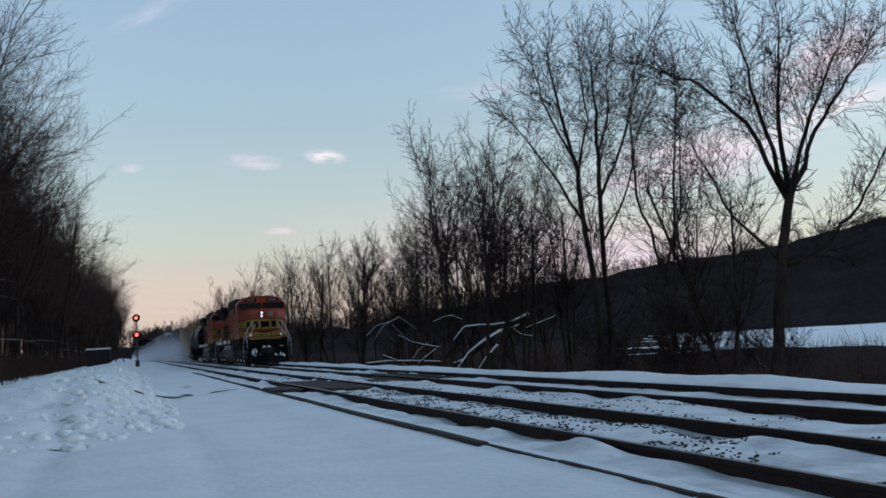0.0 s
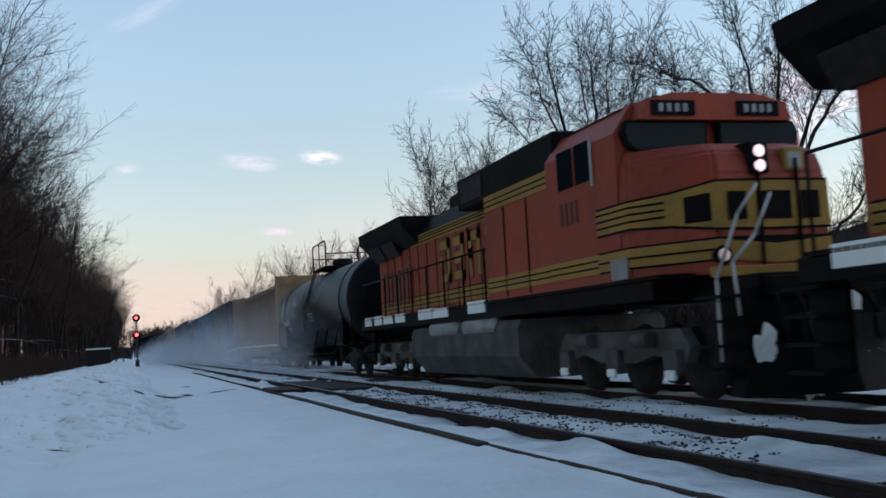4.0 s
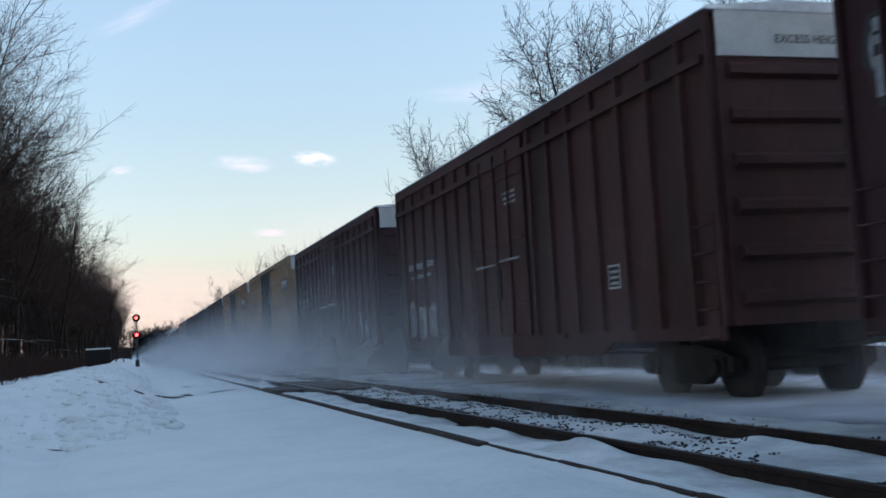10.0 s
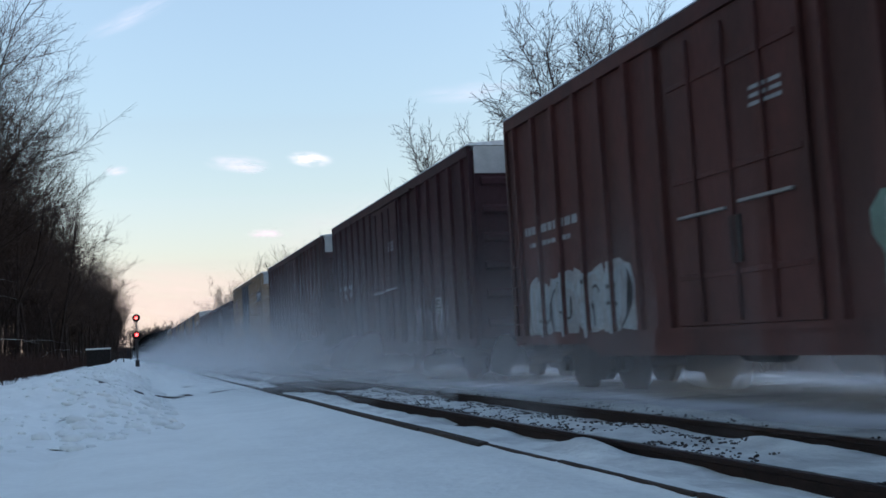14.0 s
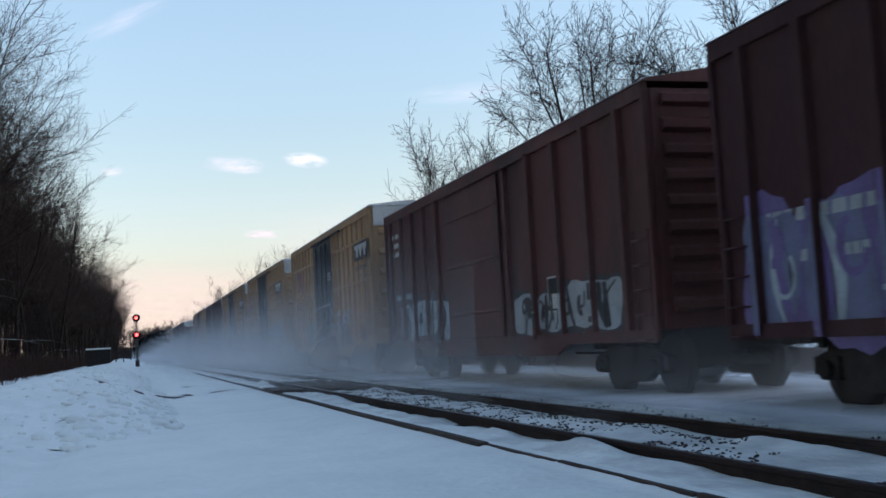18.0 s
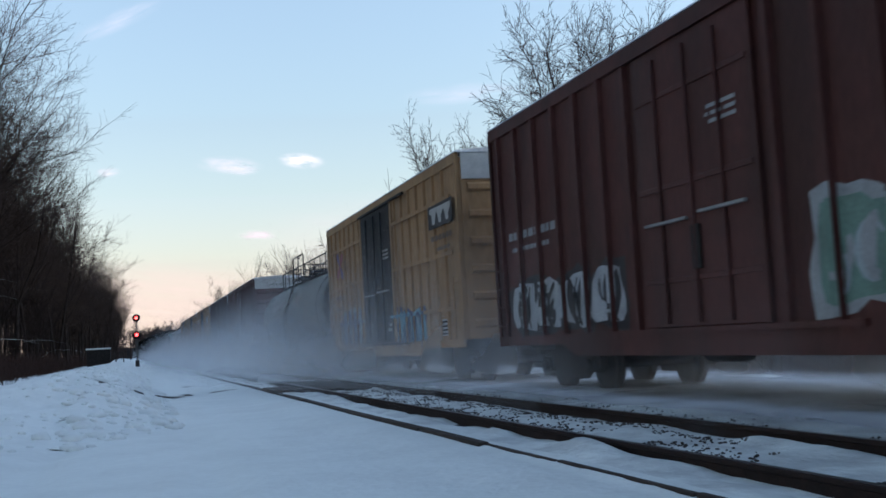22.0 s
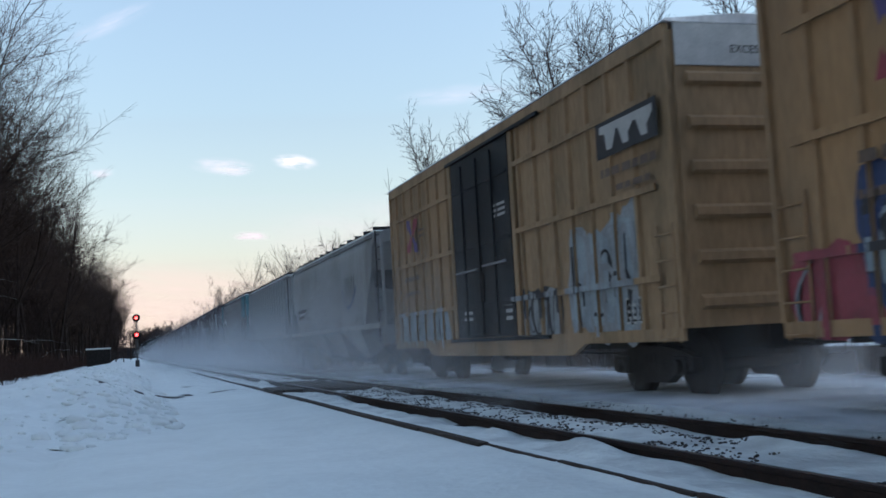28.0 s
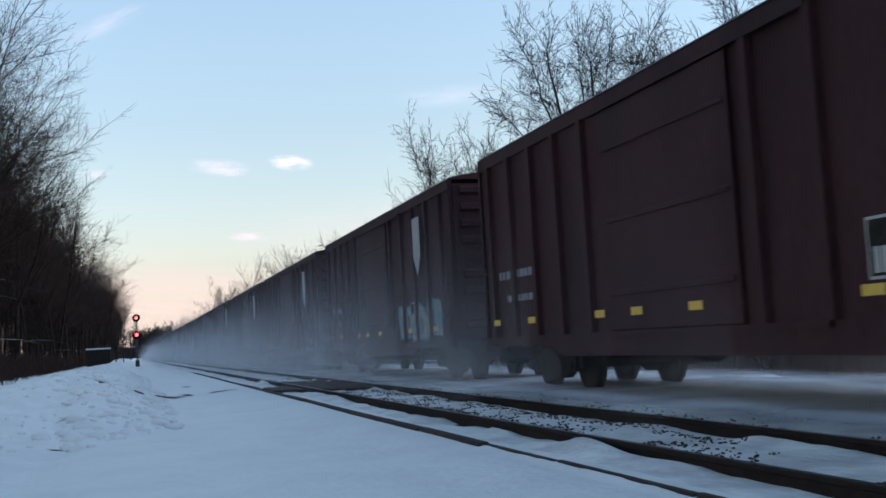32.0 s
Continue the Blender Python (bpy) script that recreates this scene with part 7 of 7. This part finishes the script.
# two wide emissive discs paint the warm sunset glow low on the left
cloud(-0.55, -0.13, 0.75, 0.13, -3, HORIZON_GLOW, (-0.02, 0.0))
cloud(-0.6, -0.17, 0.6, 0.09, -3, HORIZON_GLOW, (-0.02, 0.0), 3500.0)
cloud(0.3, -0.02, 0.8, 0.16, -3, CLOUD_C, (-0.02, 0.0))


# ---- powder snow that the train blows up, in rigid soft curtains that travel with it ----
def dust_material(name, amount, low=False, wide=False, tall=3.6):
    m = bpy.data.materials.new(name)
    m.use_nodes = True
    n, l = m.node_tree.nodes, m.node_tree.links
    n.remove(n["Principled BSDF"])
    co, sep = n.new("ShaderNodeTexCoord"), n.new("ShaderNodeSeparateXYZ")
    l.new(co.outputs["Object"], sep.inputs[0])

    def ranged(a, b, c, d, src):
        r = n.new("ShaderNodeMapRange")
        r.interpolation_type = "SMOOTHSTEP"
        for i, v in enumerate((a, b, c, d)):
            r.inputs[i + 1].default_value = v
        l.new(src, r.inputs[0])
        return r.outputs[0]

    def times(a, b):
        k = n.new("ShaderNodeMath")
        k.operation = "MULTIPLY"
        l.new(a, k.inputs[0])
        if isinstance(b, float):
            k.inputs[1].default_value = b
        else:
            l.new(b, k.inputs[1])
        return k.outputs[0]

    def plus(a, b):
        k = n.new("ShaderNodeMath")
        l.new(a, k.inputs[0])
        l.new(b, k.inputs[1])
        return k.outputs[0]

    tx = n.new("ShaderNodeTexNoise")
    tx.inputs["Scale"].default_value, tx.inputs["Detail"].default_value = 0.5, 3
    info = n.new("ShaderNodeObjectInfo")
    off = n.new("ShaderNodeVectorMath")
    l.new(co.outputs["Object"], off.inputs[0])
    shift = n.new("ShaderNodeVectorMath")
    shift.operation = "SCALE"
    shift.inputs[0].default_value = (37.0, 11.0, 0.0)
    l.new(info.outputs["Random"], shift.inputs["Scale"])
    l.new(shift.outputs[0], off.inputs[1])
    l.new(off.outputs[0], tx.inputs[0])
    z = ranged(-0.2, 5.2, 1.0, 0.0, sep.outputs["Z"])
    z2 = times(z, z)
    a = times(z2, plus(ranged(-6.0, -2.3, 0.0, 0.2, sep.outputs["X"]), ranged(-4.4, -2.0, 0.0, 0.8, sep.outputs["X"])))
    a = times(a, ranged(0.25, 0.7, 0.6, 1.0, tx.outputs[0]))
    a = times(times(a, ranged(-2.1, -1.70, 1.0, 0.0, sep.outputs["X"])), ranged(-0.12, 0.5, 0.0, 1.0, sep.outputs["Z"]))
    if wide:
        a = times(times(ranged(-7.4, -4.4, 0.0, 1.0, sep.outputs["X"]), ranged(-1.9, 1.5, 1.0, 0.3, sep.outputs["X"])), ranged(-0.6, tall, 1.0, 0.0, sep.outputs["Z"]))
        a = times(times(a, ranged(-0.12, 0.12, 0.0, 1.0, sep.outputs["Z"])), ranged(0.25, 0.7, 0.55, 1.0, tx.outputs[0]))
    if low:
        # a sheet that hugs the track bed
        a = times(ranged(-2.9, -1.6, 0.0, 1.0, sep.outputs["X"]), ranged(1.8, 4.0, 1.0, 0.0, sep.outputs["X"]))
        a = times(times(a, ranged(-7.0, -1.0, 0.0, 1.0, sep.outputs["Y"])), ranged(1.0, 7.0, 1.0, 0.0, sep.outputs["Y"]))
        a = times(a, ranged(0.2, 0.65, 0.55, 1.0, tx.outputs[0]))
    a = times(a, amount)
    tr, df, mx = n.new("ShaderNodeBsdfTransparent"), n.new("ShaderNodeBsdfDiffuse"), n.new("ShaderNodeMixShader")
    df.inputs[0].default_value = (0.82, 0.85, 0.9, 1)
    l.new(a, mx.inputs[0])
    l.new(tr.outputs[0], mx.inputs[1])
    l.new(df.outputs[0], mx.inputs[2])
    l.new(mx.outputs[0], n["Material Output"].inputs[0])
    return m


DUST = [dust_material("powder_snow_thin", 0.24), dust_material("powder_snow_thick", 0.46), dust_material("powder_snow_light", 0.36)]
rnd = random.Random(21)
u = 118.0
while u < 930:
    bm = bmesh.new()
    vs = []
    for i in range(15):
        x = -6.4 + 4.7 * i / 14
        for j in range(7):
            vs.append(bm.verts.new((x, 0.2 * noise.noise(Vector((x * 0.5, j * 0.4, u))), -0.25 + 4.85 * j / 6)))
    for i in range(14):
        for j in range(6):
            bm.faces.new((vs[i * 7 + j], vs[(i + 1) * 7 + j], vs[(i + 1) * 7 + j + 1], vs[i * 7 + j + 1])).smooth = True
    mat = DUST[0] if u < 140 else DUST[1] if u < 500 else DUST[2]
    ob = tagged(new("blown_snow", to_mesh("blown_snow", bm, mat)), "thin veil of powder snow blown up by the train", "blown snow", "powder snow behind the train")
    settling.append((ob, u, 2.0 if 235 < u < 350 or 485 < u < 545 else 3.4))
    u += 2.7 + rnd.uniform(-0.4, 0.4)
HAZE, THICK = dust_material("drifting_powder_haze", 0.085, wide=True), dust_material("thick_powder_haze", 0.16, wide=True)
bm = bmesh.new()
vs = [[bm.verts.new((-7.4 + 9.4 * i / 12, 0.3 * noise.noise(Vector((i * 0.4, j * 0.4, 8))), -0.15 + 6.15 * j / 6)) for j in range(7)] for i in range(13)]
for i in range(12):
    for j in range(6):
        bm.faces.new((vs[i][j], vs[i + 1][j], vs[i + 1][j + 1], vs[i][j + 1])).smooth = True
veil = to_mesh("blown_snow", bm, HAZE)
thick_veil = veil.copy()
thick_veil.materials[0] = THICK
u = 190.0
while u < 900:
    ob = tagged(new("blown_snow", thick_veil if 225 < u < 350 or 455 < u < 560 else veil), "broad faint haze of powder snow drifting over the lane", "blown snow", "powder snow behind the train")
    settling.append((ob, u, 3.8))
    u += 6.5 + rnd.uniform(-0.8, 0.8)
GROUND_FOG = dust_material("ground_powder", 0.42, wide=True, tall=1.7)
fog, thin_fog = veil.copy(), veil.copy()
fog.materials[0] = GROUND_FOG
thin_fog.materials[0] = dust_material("thin_ground_powder", 0.22, wide=True, tall=1.7)
for a, b, mesh in ((170.0, 228.0, thin_fog), (228.0, 350.0, fog), (350.0, 462.0, thin_fog), (462.0, 560.0, fog), (560.0, 640.0, thin_fog)):
    u = a
    while u < b:
        ob = tagged(new("blown_snow", mesh), "low bank of powder snow rolling over the near track", "blown snow", "powder snow behind the train")
        settling.append((ob, u, 4.2))
        u += 5.0 + rnd.uniform(-0.5, 0.5)
LOWDUST = dust_material("powder_snow_low", 0.75, True)
bm = bmesh.new()
vs = [[bm.verts.new((-2.9 + 6.9 * i / 12, -7 + 14 * j / 14, 0.06 + 0.04 * noise.noise(Vector((i * 0.5, j * 0.45, 3))))) for j in range(15)] for i in range(13)]
for i in range(12):
    for j in range(14):
        bm.faces.new((vs[i][j], vs[i + 1][j], vs[i + 1][j + 1], vs[i][j + 1])).smooth = True
sheet = to_mesh("blown_snow", bm, LOWDUST)
u = 122.0
while u < 700:
    ob = tagged(new("blown_snow", sheet), "low sheet of powder snow streaming along the rails", "blown snow", "powder snow behind the train")
    moving.append((ob, u))
    u += 7.0
scene.cycles.transparent_max_bounces = 110

motions()
